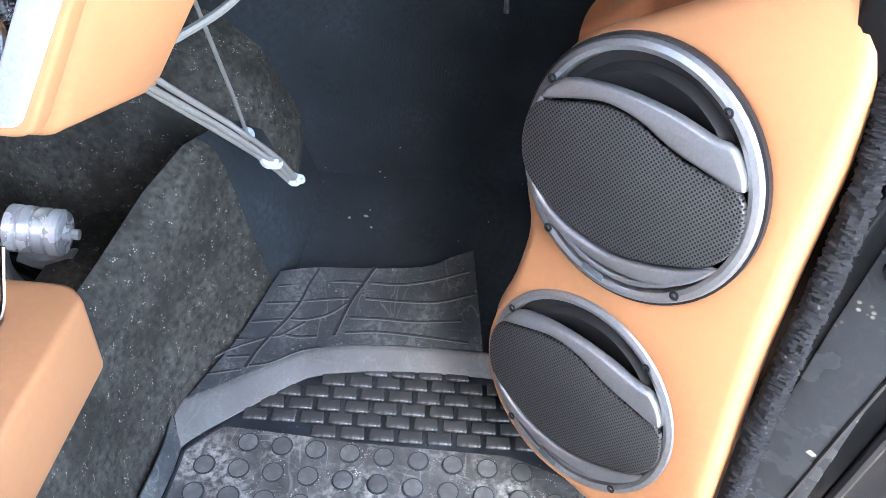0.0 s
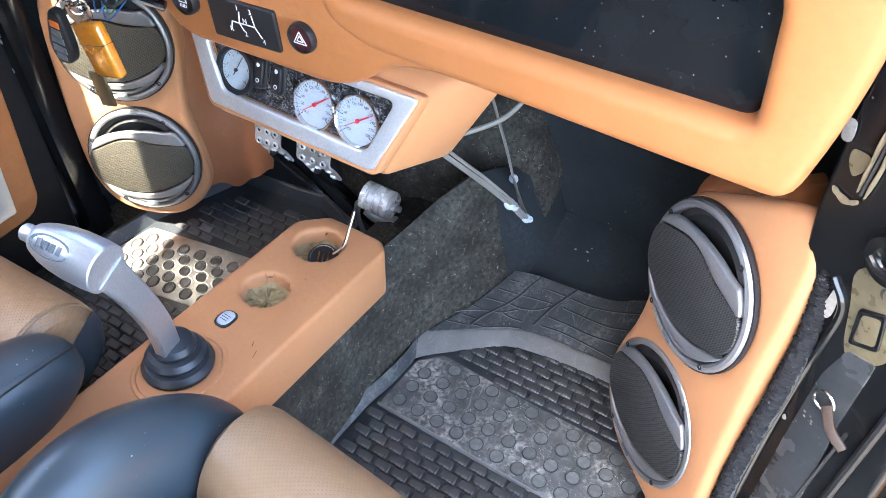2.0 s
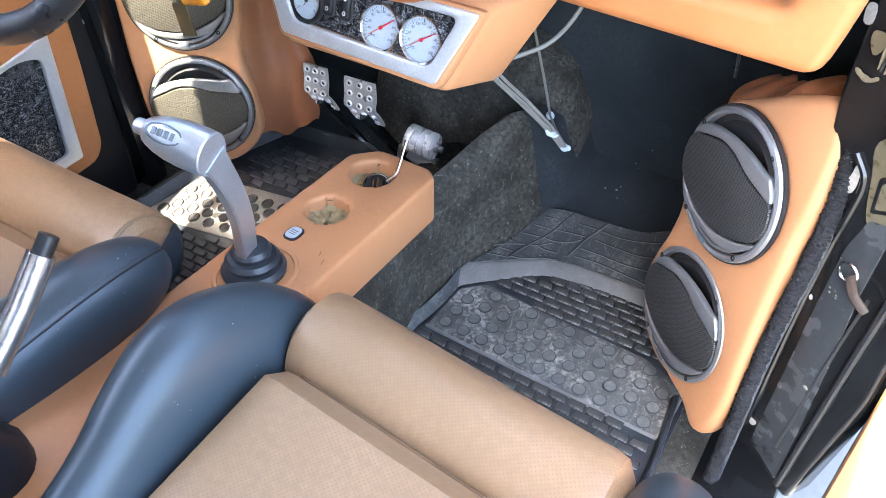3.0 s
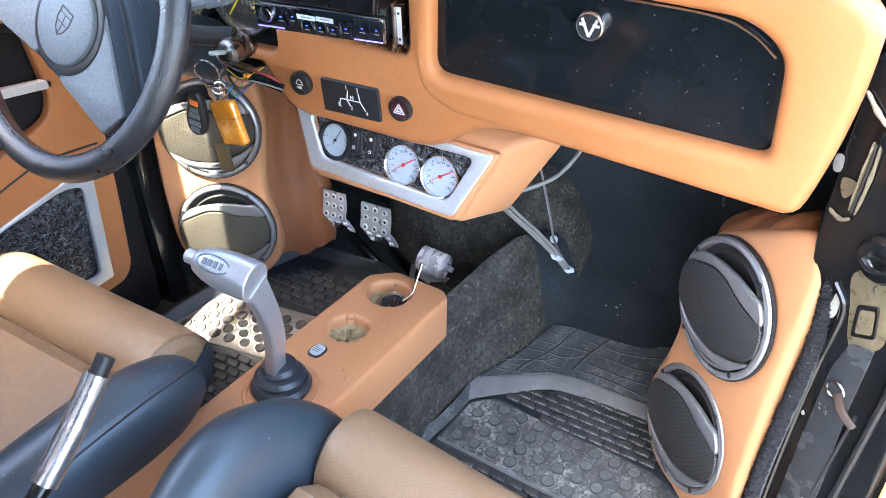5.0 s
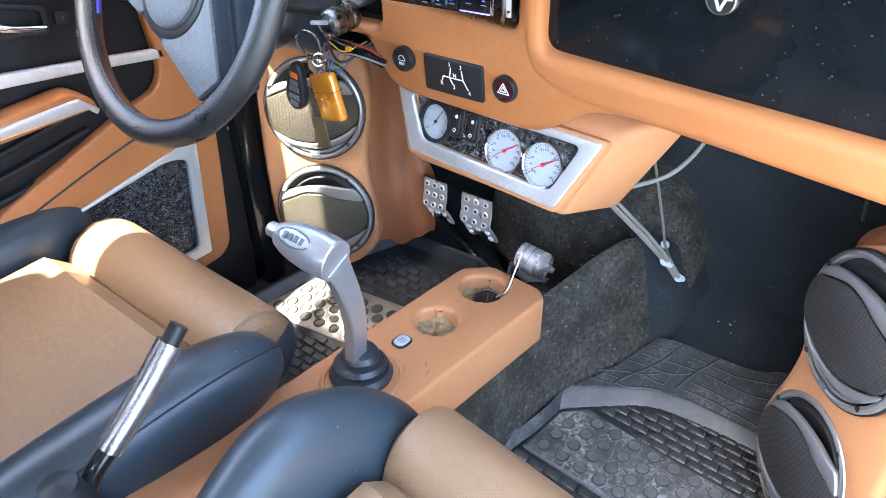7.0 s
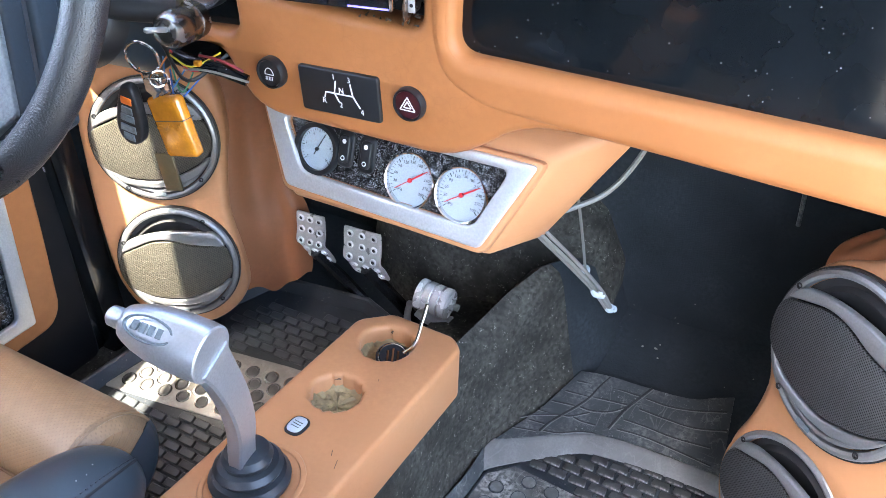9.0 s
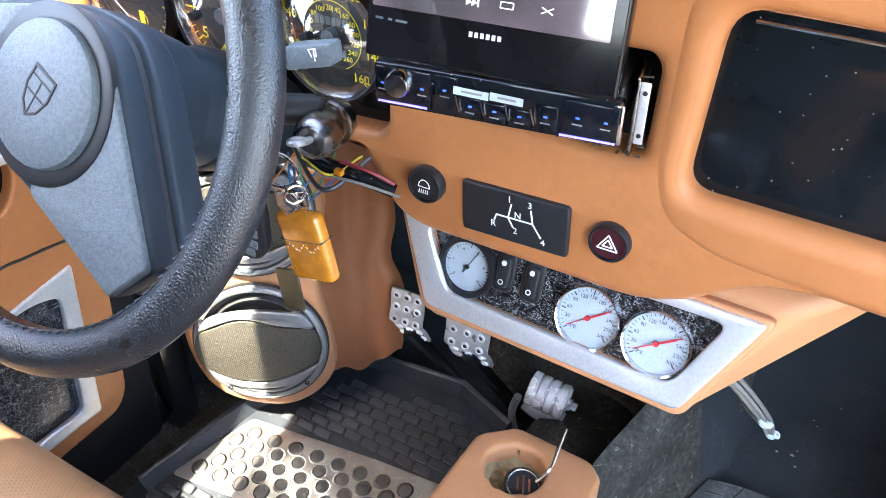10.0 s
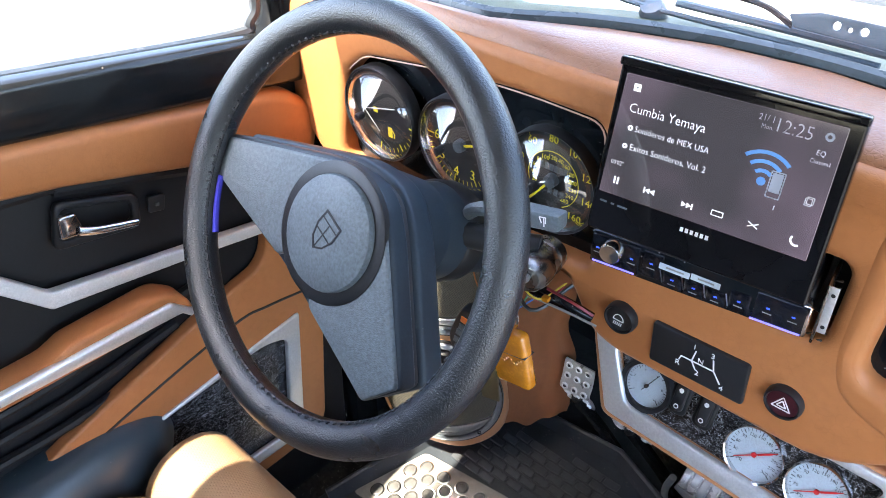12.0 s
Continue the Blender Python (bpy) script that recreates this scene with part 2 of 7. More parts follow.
M_SCREENBLACK = material("gloss_screen_frame", (0.006, 0.006, 0.007), 0.10, grain=0.01, grain_size=0.02, mottle=0.3, spec=0.22)
M_CARBON = material("speckled_black_laminate", (0.010, 0.010, 0.011), 0.25, grain=0.05, grain_size=0.003, mottle=0.4, specks=0.55, speck_col=(0.36, 0.36, 0.37), speck_size=0.0021, scratch=0.85, scratch_col=(0.34, 0.34, 0.35), scratch_size=0.006)
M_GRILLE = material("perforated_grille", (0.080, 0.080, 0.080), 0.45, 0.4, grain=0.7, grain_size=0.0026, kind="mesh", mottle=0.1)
# paler, more olive than the passenger side grille
M_GRILLE_DRV = material("paler_perforated_grille", (0.125, 0.115, 0.088), 0.42, 0.6, grain=0.6, grain_size=0.0018, kind="mesh", mottle=0.1)
M_CONE = material("matte_black_cone", (0.010, 0.010, 0.011), 0.7, grain=0.1, mottle=0.15)
M_WHITE = material("white_dial", (0.43, 0.49, 0.54), 0.5, mottle=0.03)
M_PRINT = material("white_print", (0.78, 0.78, 0.78), 0.5, mottle=0.03)
M_YELLOW = material("yellow_print", (0.88, 0.72, 0.03), 0.5, mottle=0.03)
M_RED = material("red_needle", (0.60, 0.015, 0.02), 0.45, mottle=0.05)
M_DARKPRINT = material("dark_print", (0.02, 0.02, 0.022), 0.6, mottle=0.1)
M_AMBER = material("amber_wood_lacquer", (0.55, 0.20, 0.012), 0.22, mottle=0.3, mottle_size=0.012, coat=0.8)
M_ORANGEPL = material("orange_plastic", (0.75, 0.16, 0.02), 0.4)
M_FOAM = material("raw_cut_foam", (0.33, 0.26, 0.14), 0.9, grain=1.0, grain_size=0.004, mottle=0.45, mottle_size=0.012)
M_WIREGREY = material("grey_wire_sheath", (0.19, 0.185, 0.17), 0.5, mottle=0.2)
M_PRIMER = material("bare_primer_patch", (0.125, 0.104, 0.064), 0.3, grain=0.3, grain_size=0.004, mottle=0.3, mottle_size=0.02)
M_RUST = material("rusty_metal", (0.042, 0.028, 0.021), 0.6, 0.3, grain=0.5, grain_size=0.002, mottle=0.6, mottle_size=0.008)
M_CHIP = material("chipped_pale_primer", (0.30, 0.285, 0.25), 0.7, mottle=0.3, mottle_size=0.008)
M_BLUE = material("blue_cloth", (0.025, 0.025, 0.34), 0.7)
M_HEADLINER = material("pale_headliner", (0.62, 0.60, 0.57), 0.9, grain=0.3, grain_size=0.003)
M_CONCRETE = material("grey_concrete_ground", (0.14, 0.135, 0.125), 0.85, grain=0.5, grain_size=0.01, mottle=0.25, mottle_size=0.4)
M_CREAM = material("cream_old_paint", (0.15, 0.122, 0.078), 0.4, mottle=0.35, mottle_size=0.006, grain=0.3, grain_size=0.002)
M_GREENPAINT = material("olive_cowl_paint", (0.062, 0.068, 0.038), 0.5, mottle=0.3, spec=0.3)
M_DOORVINYL = material("black_door_vinyl", (0.011, 0.011, 0.012), 0.55, spec=0.25, grain=0.3, grain_size=0.0018, kind="leather", mottle=0.25)
M_GLASS = glass_material("clear_glass")
M_LENS = glass_material("conical_lens_glass", 0.02, (1, 1, 1), 2.2)

# ---- builders ----
BASE = {}


def frame3(o, u, v):
    u, v = Vector(u).normalized(), Vector(v).normalized()
    w = u.cross(v).normalized()
    v = w.cross(u)
    return Matrix(((u.x, v.x, w.x, o[0]), (u.y, v.y, w.y, o[1]), (u.z, v.z, w.z, o[2]), (0, 0, 0, 1)))


def thing(name, base, label, category, group="", kind=""):
    e = new(name)
    e.empty_display_size = 0.02
    e.location = base
    BASE[e.name] = Vector(base)
    return tagged(e, label, category, group, kind)


def mesh_of(name, bm, mat, base, smooth=True):
    bmesh.ops.recalc_face_normals(bm, faces=bm.faces[:])
    bm.transform(Matrix.Translation(-Vector(base)))
    me = bpy.data.meshes.new(name)
    bm.to_mesh(me)
    bm.free()
    me.materials.append(mat)
    if smooth:
        me.shade_smooth()
        me.set_sharp_from_angle(angle=radians(38))
    return me


def lay_uv(bm, fn):
    """Texture coordinates in metres, from each corner's place."""
    uv = bm.loops.layers.uv.verify()
    for f in bm.faces:
        for c in f.loops:
            c[uv].uv = fn(c.vert.co)
    return bm


def part(name, bm, mat, parent, label="", smooth=True):
    base = BASE[parent.name]
    o = new(name, mesh_of(name, bm, mat, base, smooth))
    o.parent = parent
    BASE[o.name] = base
    return tagged(o, label)


def single(name, bm, mat, label, category="", kind="", base=None, group="", smooth=True):
    if base is None:
        cs = [v.co for v in bm.verts]
        base = (sum(c.x for c in cs) / len(cs), sum(c.y for c in cs) / len(cs), min(c.z for c in cs))
    o = new(name, mesh_of(name, bm, mat, base, smooth))
    o.location = base
    BASE[o.name] = Vector(base)
    return tagged(o, label, category, group, kind)


def structure(name, bm, mat, label, smooth=True):
    return single(name, bm, mat, label, "", "structure", (0, 0, 0), smooth=smooth)


def box(bm, lo, hi, bevel=0.0, m=None, seg=2):
    r = bmesh.ops.create_cube(bm, size=1)
    vs = r["verts"]
    lo, hi = Vector(lo), Vector(hi)
    for v in vs:
        v.co = Vector(((lo[i] + hi[i]) / 2 + v.co[i] * (hi[i] - lo[i]) for i in range(3)))
    if bevel:
        es = list({e for v in vs for e in v.link_edges})
        r = bmesh.ops.bevel(bm, geom=es, offset=bevel, segments=seg, affect="EDGES", profile=0.5)
        vs = list({v for f in r["faces"] for v in f.verts} | {v for v in vs if v.is_valid})
    if m is not None:
        bmesh.ops.transform(bm, matrix=m, verts=vs)
    return bm


def hexa(bm, front, back, bevel=0.0, seg=2):
    """A six-sided block from two quads."""
    vs = [bm.verts.new(p) for p in (*front, *back)]
    fs = [(0, 1, 2, 3), (7, 6, 5, 4)] + [(i, 4 + i, 4 + (i + 1) % 4, (i + 1) % 4) for i in range(4)]
    faces = [bm.faces.new([vs[i] for i in f]) for f in fs]
    if bevel:
        es = list({e for f in faces for e in f.edges})
        bmesh.ops.bevel(bm, geom=es, offset=bevel, segments=seg, affect="EDGES", profile=0.5)
    return bm


def loft(bm, rings, cap=True, closed=False):
    rows = [[bm.verts.new(p) for p in ring] for ring in rings]
    n = len(rows[0])
    pairs = list(zip(rows, rows[1:])) + ([(rows[-1], rows[0])] if closed else [])
    for a, b in pairs:
        for i in range(n):
            bm.faces.new((a[i], a[(i + 1) % n], b[(i + 1) % n], b[i]))
    if cap and not closed:
        bm.faces.new(rows[0][::-1])
        bm.faces.new(rows[-1])
    return bm


def lathe(bm, profile, m, seg=32, cap=True):
    """profile: (radius, height) pairs, turned round the frame's third axis."""
    return loft(bm, [[m @ Vector((r * math.cos(2 * math.pi * i / seg), r * math.sin(2 * math.pi * i / seg), h)) for i in range(seg)] for r, h in profile], cap)


def smooth_path(pts, n=8):
    pts = [Vector(p) for p in pts]
    ext = [2 * pts[0] - pts[1]] + pts + [2 * pts[-1] - pts[-2]]
    out = []
    for i in range(1, len(ext) - 2):
        p0, p1, p2, p3 = ext[i - 1:i + 3]
        for k in range(n):
            t = k / n
            out.append(0.5 * (2 * p1 + (p2 - p0) * t + (2 * p0 - 5 * p1 + 4 * p2 - p3) * t * t + (3 * p1 - p0 - 3 * p2 + p3) * t ** 3))
    return out + [pts[-1]]


def tube(bm, pts, r, seg=10, n=6, cap=True, flat=1.0):
    path = smooth_path(pts, n) if n > 1 else [Vector(p) for p in pts]
    rings, side = [], None
    for i, p in enumerate(path):
        d = (path[min(i + 1, len(path) - 1)] - path[max(i - 1, 0)]).normalized()
        side = (d.orthogonal() if side is None else side - d * side.dot(d)).normalized()
        up = d.cross(side)
        rr = r(i / (len(path) - 1)) if callable(r) else r
        rings.append([p + (side * math.cos(2 * math.pi * k / seg) + up * math.sin(2 * math.pi * k / seg) * flat) * rr for k in range(seg)])
    return loft(bm, rings, cap)


def rounded(pts, r, seg=4):
    """A closed outline with its corners rounded by r (a number, or one a corner)."""
    out, n = [], len(pts)
    for i in range(n):
        p, a, b = Vector(pts[i]), Vector(pts[i - 1]), Vector(pts[(i + 1) % n])
        rr = r[i] if isinstance(r, (list, tuple)) else r
        rr = min(rr, (a - p).length * 0.48, (b - p).length * 0.48)
        if rr <= 0:
            out.append(p)
            continue
        s, e = p + (a - p).normalized() * rr, p + (b - p).normalized() * rr
        for k in range(seg + 1):
            t = k / seg
            out.append(s * (1 - t) ** 2 + p * 2 * t * (1 - t) + e * t * t)
    return out


def circle2(c, r, seg=48):
    return [Vector((c[0] + r * math.cos(2 * math.pi * i / seg), c[1] + r * math.sin(2 * math.pi * i / seg))) for i in range(seg)]


def closed_spline(pts, n=5):
    """A smooth closed outline through 2D points."""
    k, out = len(pts), []
    for i in range(k):
        p0, p1, p2, p3 = (Vector(pts[(i + j) % k]) for j in (-1, 0, 1, 2))
        for s in range(n):
            t = s / n
            out.append(0.5 * (2 * p1 + (p2 - p0) * t + (2 * p0 - 5 * p1 + 4 * p2 - p3) * t * t + (3 * p1 - p0 - 3 * p2 + p3) * t ** 3))
    return out


def from_curve(cu, m, bm):
    ob = bpy.data.objects.new("tmp", cu)
    me = bpy.data.meshes.new_from_object(ob)
    me.transform(m)
    bm.from_mesh(me)
    bpy.data.objects.remove(ob)
    bpy.data.meshes.remove(me)
    bpy.data.curves.remove(cu)
    return bm


def slab(bm, loops, depth, bevel, m, res=2):
    """A plate with holes and rounded rims: its front lies in the frame's plane, its back depth behind it."""
    cu = bpy.data.curves.new("tmp", "CURVE")
    cu.dimensions, cu.fill_mode = "2D", "BOTH"
    cu.extrude, cu.bevel_depth, cu.bevel_resolution, cu.offset = max(depth / 2 - bevel, 0.0), bevel, res, -bevel
    for loop in loops:
        s = cu.splines.new("POLY")
        s.points.add(len(loop) - 1)
        for p, q in zip(s.points, loop):
            p.co = (q[0], q[1], 0, 1)
        s.use_cyclic_u = True
    from_curve(cu, m @ Matrix.Translation((0, 0, -depth / 2)), bm)
    bmesh.ops.remove_doubles(bm, verts=bm.verts[:], dist=0.00002)
    return bm


def text(bm, s, size, m, depth=0.0003, align="CENTER", thin=0.0):
    cu = bpy.data.curves.new("tmp", "FONT")
    cu.body, cu.size, cu.extrude, cu.align_x, cu.align_y = s, size, depth, align, "CENTER"
    cu.resolution_u, cu.offset = 2, -thin
    return from_curve(cu, m, bm)


def bar(bm, a, b, w, m, h=0.0006):
    """A thin printed stroke between two points of a frame's plane."""
    a, b = Vector(a), Vector(b)
    d = (b - a).normalized()
    s = Vector((-d.y, d.x)) * w / 2
    q = [a - s, b - s, b + s, a + s]
    return hexa(bm, [m @ Vector((p.x, p.y, h)) for p in q], [m @ Vector((p.x, p.y, 0)) for p in q])


def sheet(bm, f, nu, nv, thick=0.0):
    g = [[bm.verts.new(f(i / nu, j / nv)) for j in range(nv + 1)] for i in range(nu + 1)]
    fs = [bm.faces.new((g[i][j], g[i + 1][j], g[i + 1][j + 1], g[i][j + 1])) for i in range(nu) for j in range(nv)]
    if thick:
        bmesh.ops.recalc_face_normals(bm, faces=fs)
        bmesh.ops.solidify(bm, geom=fs, thickness=thick)
    return bm


def torus(bm, m, R, r, seg=28, sub=8):
    return loft(bm, [[m @ Vector(((R + r * math.cos(2 * math.pi * k / sub)) * math.cos(2 * math.pi * i / seg), (R + r * math.cos(2 * math.pi * k / sub)) * math.sin(2 * math.pi * i / seg), r * math.sin(2 * math.pi * k / sub))) for k in range(sub)] for i in range(seg)], closed=True)


def B():
    return bmesh.new()


# ---- the large structure ----
X, Y, Z = Vector((1, 0, 0)), Vector((0, 1, 0)), Vector((0, 0, 1))
# ground
structure("ground", box(B(), (-60, -60, -0.45), (60, 60, -0.40)), M_CONCRETE, "grey concrete yard under the car")
# floor pan, toe board, firewall
structure("floor", box(B(), (-0.66, -1.5, -0.05), (0.66, 0.40, -0.014)), M_CARPET, "black carpeted floor pan")
structure("toe_board", hexa(B(), [(-0.66, 0.40, -0.014), (0.66, 0.40, -0.014), (0.66, 0.62, 0.10), (-0.66, 0.62, 0.10)],
                            [(-0.66, 0.40, -0.05), (0.66, 0.40, -0.05), (0.66, 0.62, 0.05), (-0.66, 0.62, 0.05)]), M_FIREWALL, "dark felt toe board sloping to the bulkhead")
structure("wall_bulkhead", box(B(), (-0.66, 0.60, 0.05), (0.66, 0.64, 0.80)), M_FIREWALL, "dark felt lined front bulkhead")
structure("wall_scuttle", box(B(), (-0.62, 0.185, 0.808), (0.62, 0.66, 0.826)), M_FIREWALL, "dark panel under the scuttle")
# side walls of the footwell, ahead of the doors
for sx, nm in ((1, "wall_passenger_side"), (-1, "wall_driver_side")):
    structure(nm, box(B(), (min(sx * 0.635, sx * 0.675), 0.20, -0.05), (max(sx * 0.635, sx * 0.675), 0.64, 0.80)), M_FIREWALL, "dark felt footwell side wall")
# tunnel, and the carpeted flank that rises ahead of the console
bm = B()
rings = []
for y, w, h in ((-1.4, 0.088, 0.205), (-0.3, 0.088, 0.205), (0.20, 0.088, 0.190), (0.30, 0.070, 0.12), (0.60, 0.06, 0.10)):
    prof = [(-w - 0.03, -0.03), (-w - 0.01, 0.02), (-w, h * 0.72), (-w + 0.012, h * 0.9), (-w + 0.04, h), (w - 0.04, h), (w - 0.012, h * 0.9), (w, h * 0.72), (w + 0.01, 0.02), (w + 0.03, -0.03)]
    rings.append([Vector((x, y, z)) for x, z in prof])
loft(bm, rings)
structure("tunnel", bm, M_CARPET, "black carpeted centre tunnel with dust")
rings = []
for y, xf, zf, xt, zt, xi in ((0.10, 0.100, -0.02, 0.080, 0.130, 0.045), (0.20, 0.102, -0.02, 0.083, 0.180, 0.048), (0.235, 0.105, -0.02, 0.086, 0.215, 0.050), (0.29, 0.115, -0.02, 0.096, 0.220, 0.066), (0.36, 0.138, -0.02, 0.118, 0.243, 0.092),
                              (0.43, 0.172, 0.0, 0.140, 0.252, 0.09), (0.448, 0.181, 0.006, 0.148, 0.249, 0.096), (0.49, 0.200, 0.02, 0.165, 0.238, 0.11), (0.54, 0.212, 0.04, 0.180, 0.21, 0.11), (0.60, 0.215, 0.06, 0.19, 0.20, 0.12)):
    ring = [Vector((xf + 0.012, y, zf)), Vector((xf, y, zf + 0.03)), Vector((xf * 0.5 + xt * 0.5, y, (zf + zt) / 2)), Vector((xt + 0.002, y, zt - 0.035)), Vector((xt - 0.006, y, zt - 0.012)), Vector((xt - 0.022, y, zt)), Vector((xi + 0.012, y, zt - 0.012)), Vector((xi, y, zt - 0.04)), Vector((xi, y, zf))]
    rings.append(ring)
structure("tunnel_flank", loft(B(), rings[:7]), M_CARPET, "dusty black carpeted flank beside the pedals")
# same flank past the bend, in the dark felt colour for its weaker light
structure("tunnel_corner", loft(B(), [[v + Vector((0.0, 0.001, 0.0)) for v in ring] for ring in rings[6:]]), M_FIREWALL, "far end of the flank, darkened as its less lit face")
bm = B()
rings = []
for i in range(13):
    x = -0.26 + 0.46 * i / 12
    k = max(0.0, 1 - abs((x + 0.03) / 0.235) ** 3) ** 0.5
    rings.append([Vector((x, 0.60 - (0.60 - y) * (0.35 + 0.65 * k), z * (0.4 + 0.6 * k))) for y, z in ((0.60, 0.02), (0.475, 0.02), (0.48, 0.17), (0.495, 0.255), (0.52, 0.305), (0.56, 0.33), (0.60, 0.335))])
loft(bm, rings)
structure("tunnel_head", bm, M_CARPET, "dusty black carpeted hump behind the pedals")
# roof, rear and pillars: out of view, they shape the light in the cabin
structure("roof", hexa(B(), [(-0.555, 0.125, 1.20), (0.555, 0.125, 1.20), (0.56, -1.6, 1.22), (-0.56, -1.6, 1.22)], [(-0.552, 0.135, 1.222), (0.57, 0.135, 1.23), (0.60, -1.65, 1.27), (-0.556, -1.65, 1.245)]), M_HEADLINER, "grey fabric headliner")
# unseen rail, widens the roof to block sun from the dash end
structure("roof_rail", hexa(B(), [(0.552, 0.118, 1.196), (0.645, 0.118, 1.188), (0.655, -1.6, 1.205), (0.558, -1.6, 1.215)], [(0.565, 0.140, 1.232), (0.640, 0.140, 1.222), (0.650, -1.64, 1.250), (0.590, -1.64, 1.268)], 0.006), M_BLACKPAINT, "unseen black roof rail added to keep sun off the dash end")
structure("wall_rear", box(B(), (-0.66, -1.62, -0.05), (0.66, -1.55, 0.95)), M_DOORVINYL, "black trimmed rear bulkhead")
# unseen wall; the opening is placed to give the radio screen its white reflection
bm = B()
slab(bm, [rounded([(-0.64, 0.95), (0.64, 0.95), (0.60, 1.26), (-0.60, 1.26)], 0.01), rounded([(-0.125, 0.965), (0.40, 0.965), (0.37, 1.17), (-0.118, 1.17)], 0.03)[::-1]], 0.05, 0.004, frame3((0, -1.56, 0), X, Z))
structure("wall_rear_upper", bm, M_DOORVINYL, "unseen black rear wall, its opening sized for the screen reflection")
structure("wall_quarter_driver", box(B(), (-0.68, -1.6, -0.05), (-0.62, -0.82, 0.82)), M_DOORVINYL, "black trimmed rear quarter")
structure("wall_quarter_passenger", box(B(), (0.62, -1.6, -0.05), (0.68, -0.82, 0.82)), M_DOORVINYL, "black trimmed rear quarter")
for sx in (-1, 1):
    # out of view, added to close off sky light from behind
    structure("wall_quarter_upper", hexa(B(), [(sx * 0.655, -1.6, 0.80), (sx * 0.655, -0.96, 0.80), (sx * 0.60, -0.90, 1.24), (sx * 0.60, -1.6, 1.24)], [(sx * 0.625, -1.6, 0.80), (sx * 0.625, -0.96, 0.80), (sx * 0.565, -0.90, 1.24), (sx * 0.565, -1.6, 1.24)]), M_DOORVINYL, "unseen black upper rear quarter that blocks sky light")
    structure("pillar_rear", tube(B(), [(sx * 0.64, -0.86, 0.82), (sx * 0.60, -0.84, 1.02), (sx * 0.565, -0.80, 1.22)], 0.035), M_BLACKPAINT, "black painted rear door pillar")
    if sx < 0:
        structure("pillar_front", tube(B(), [(-0.640, 0.165, 0.78), (-0.628, 0.160, 0.92), (-0.612, 0.150, 1.03), (-0.575, 0.125, 1.20)], 0.046, 14), M_BLACKPAINT, "black painted windscreen pillar")
        continue
    structure("pillar_front", tube(B(), [(sx * 0.635, 0.235, 0.80), (sx * 0.60, 0.19, 1.00), (sx * 0.56, 0.135, 1.20)], 0.020), M_BLACKPAINT, "black painted windscreen pillar")
# unseen gutter, closes the slit of light beside the roof
structure("roof_gutter", tube(B(), [(0.60, -1.55, 1.21), (0.625, -0.7, 1.205), (0.615, -0.2, 1.20), (0.58, 0.13, 1.19)], 0.036, 8, 5), M_BLACKPAINT, "unseen black roof gutter narrowing the light above the passenger door")
structure("sill_passenger", box(B(), (0.60, -1.0, -0.10), (0.72, 0.24, -0.012), 0.012), M_BLACKPAINT, "scratched black painted door sill")
structure("sill_driver", box(B(), (-0.70, -1.0, -0.10), (-0.62, 0.24, 0.03), 0.012), M_BLACKPAINT, "black painted door sill")

# ---- dashboard ----
dash = thing("dashboard", (0, 0.2, 0.62), "orange padded vinyl dashboard with grained top", "dashboard")
DF = frame3((0, 0.139, 0), X, Z)
cluster_hole = rounded([(-0.520, 0.652), (-0.440, 0.640), (-0.217, 0.661), (-0.134, 0.666), (-0.136, 0.832), (-0.235, 0.833), (-0.340, 0.825), (-0.466, 0.806), (-0.500, 0.776)], [0.02, 0.03, 0.03, 0.02, 0.02, 0.04, 0.04, 0.015, 0.015], 5)
radio_hole = rounded([(-0.112, 0.716), (0.080, 0.707), (0.0945, 0.716), (0.0965, 0.782), (0.090, 0.791), (-0.112, 0.784)], 0.005, 3)
glove_hole = rounded([(0.128, 0.690), (0.551, 0.683), (0.546, 0.800), (0.505, 0.828), (0.135, 0.834)], [0.022, 0.018, 0.035, 0.06, 0.03], 6)
outer = rounded([(-0.615, 0.700), (-0.56, 0.640), (-0.50, 0.618), (-0.24, 0.640), (-0.165, 0.648), (-0.130, 0.590), (-0.10, 0.578), (0.13, 0.578), (0.20, 0.632), (0.30, 0.640), (0.588, 0.632), (0.606, 0.70), (0.618, 0.78), (0.618, 0.845), (0.58, 0.872), (-0.55, 0.872), (-0.60, 0.85)],
                [0.02, 0.02, 0.03, 0.03, 0.02, 0.02, 0.02, 0.04, 0.03, 0.03, 0.02, 0.03, 0.03, 0.03, 0.03, 0.04, 0.03], 4)
part("face", slab(B(), [outer, cluster_hole, radio_hole, glove_hole], 0.050, 0.012, DF, 3), M_DASH, dash)
bm = B()
top = [(0.150, 0.832), (0.146, 0.852), (0.151, 0.870), (0.163, 0.881), (0.185, 0.887), (0.225, 0.886), (0.272, 0.880), (0.272, 0.84), (0.19, 0.83)]


def screen_base(x):
    return max(0.172, 0.275 - 1.05 * x * x)


xs = [(-0.628, 0.90), (-0.60, 0.975), (-0.5, 0.99), (-0.4, 0.995), (-0.3, 1.0), (-0.2, 1.0), (-0.1, 1.0), (0.0, 1.0), (0.1, 1.0), (0.2, 1.0), (0.3, 1.0), (0.4, 1.0), (0.5, 0.995), (0.58, 0.98), (0.602, 0.92)]
loft(bm, [[Vector((x, 0.146 + (y - 0.146) * (screen_base(x) - 0.146) / 0.126, 0.80 + (z - 0.80) * (1 - (1 - s) * 3.0))) for y, z in top] for x, s in xs])
part("top_pad", bm, M_DASHTOP, dash, "grained top, darkened to offset the sky light")
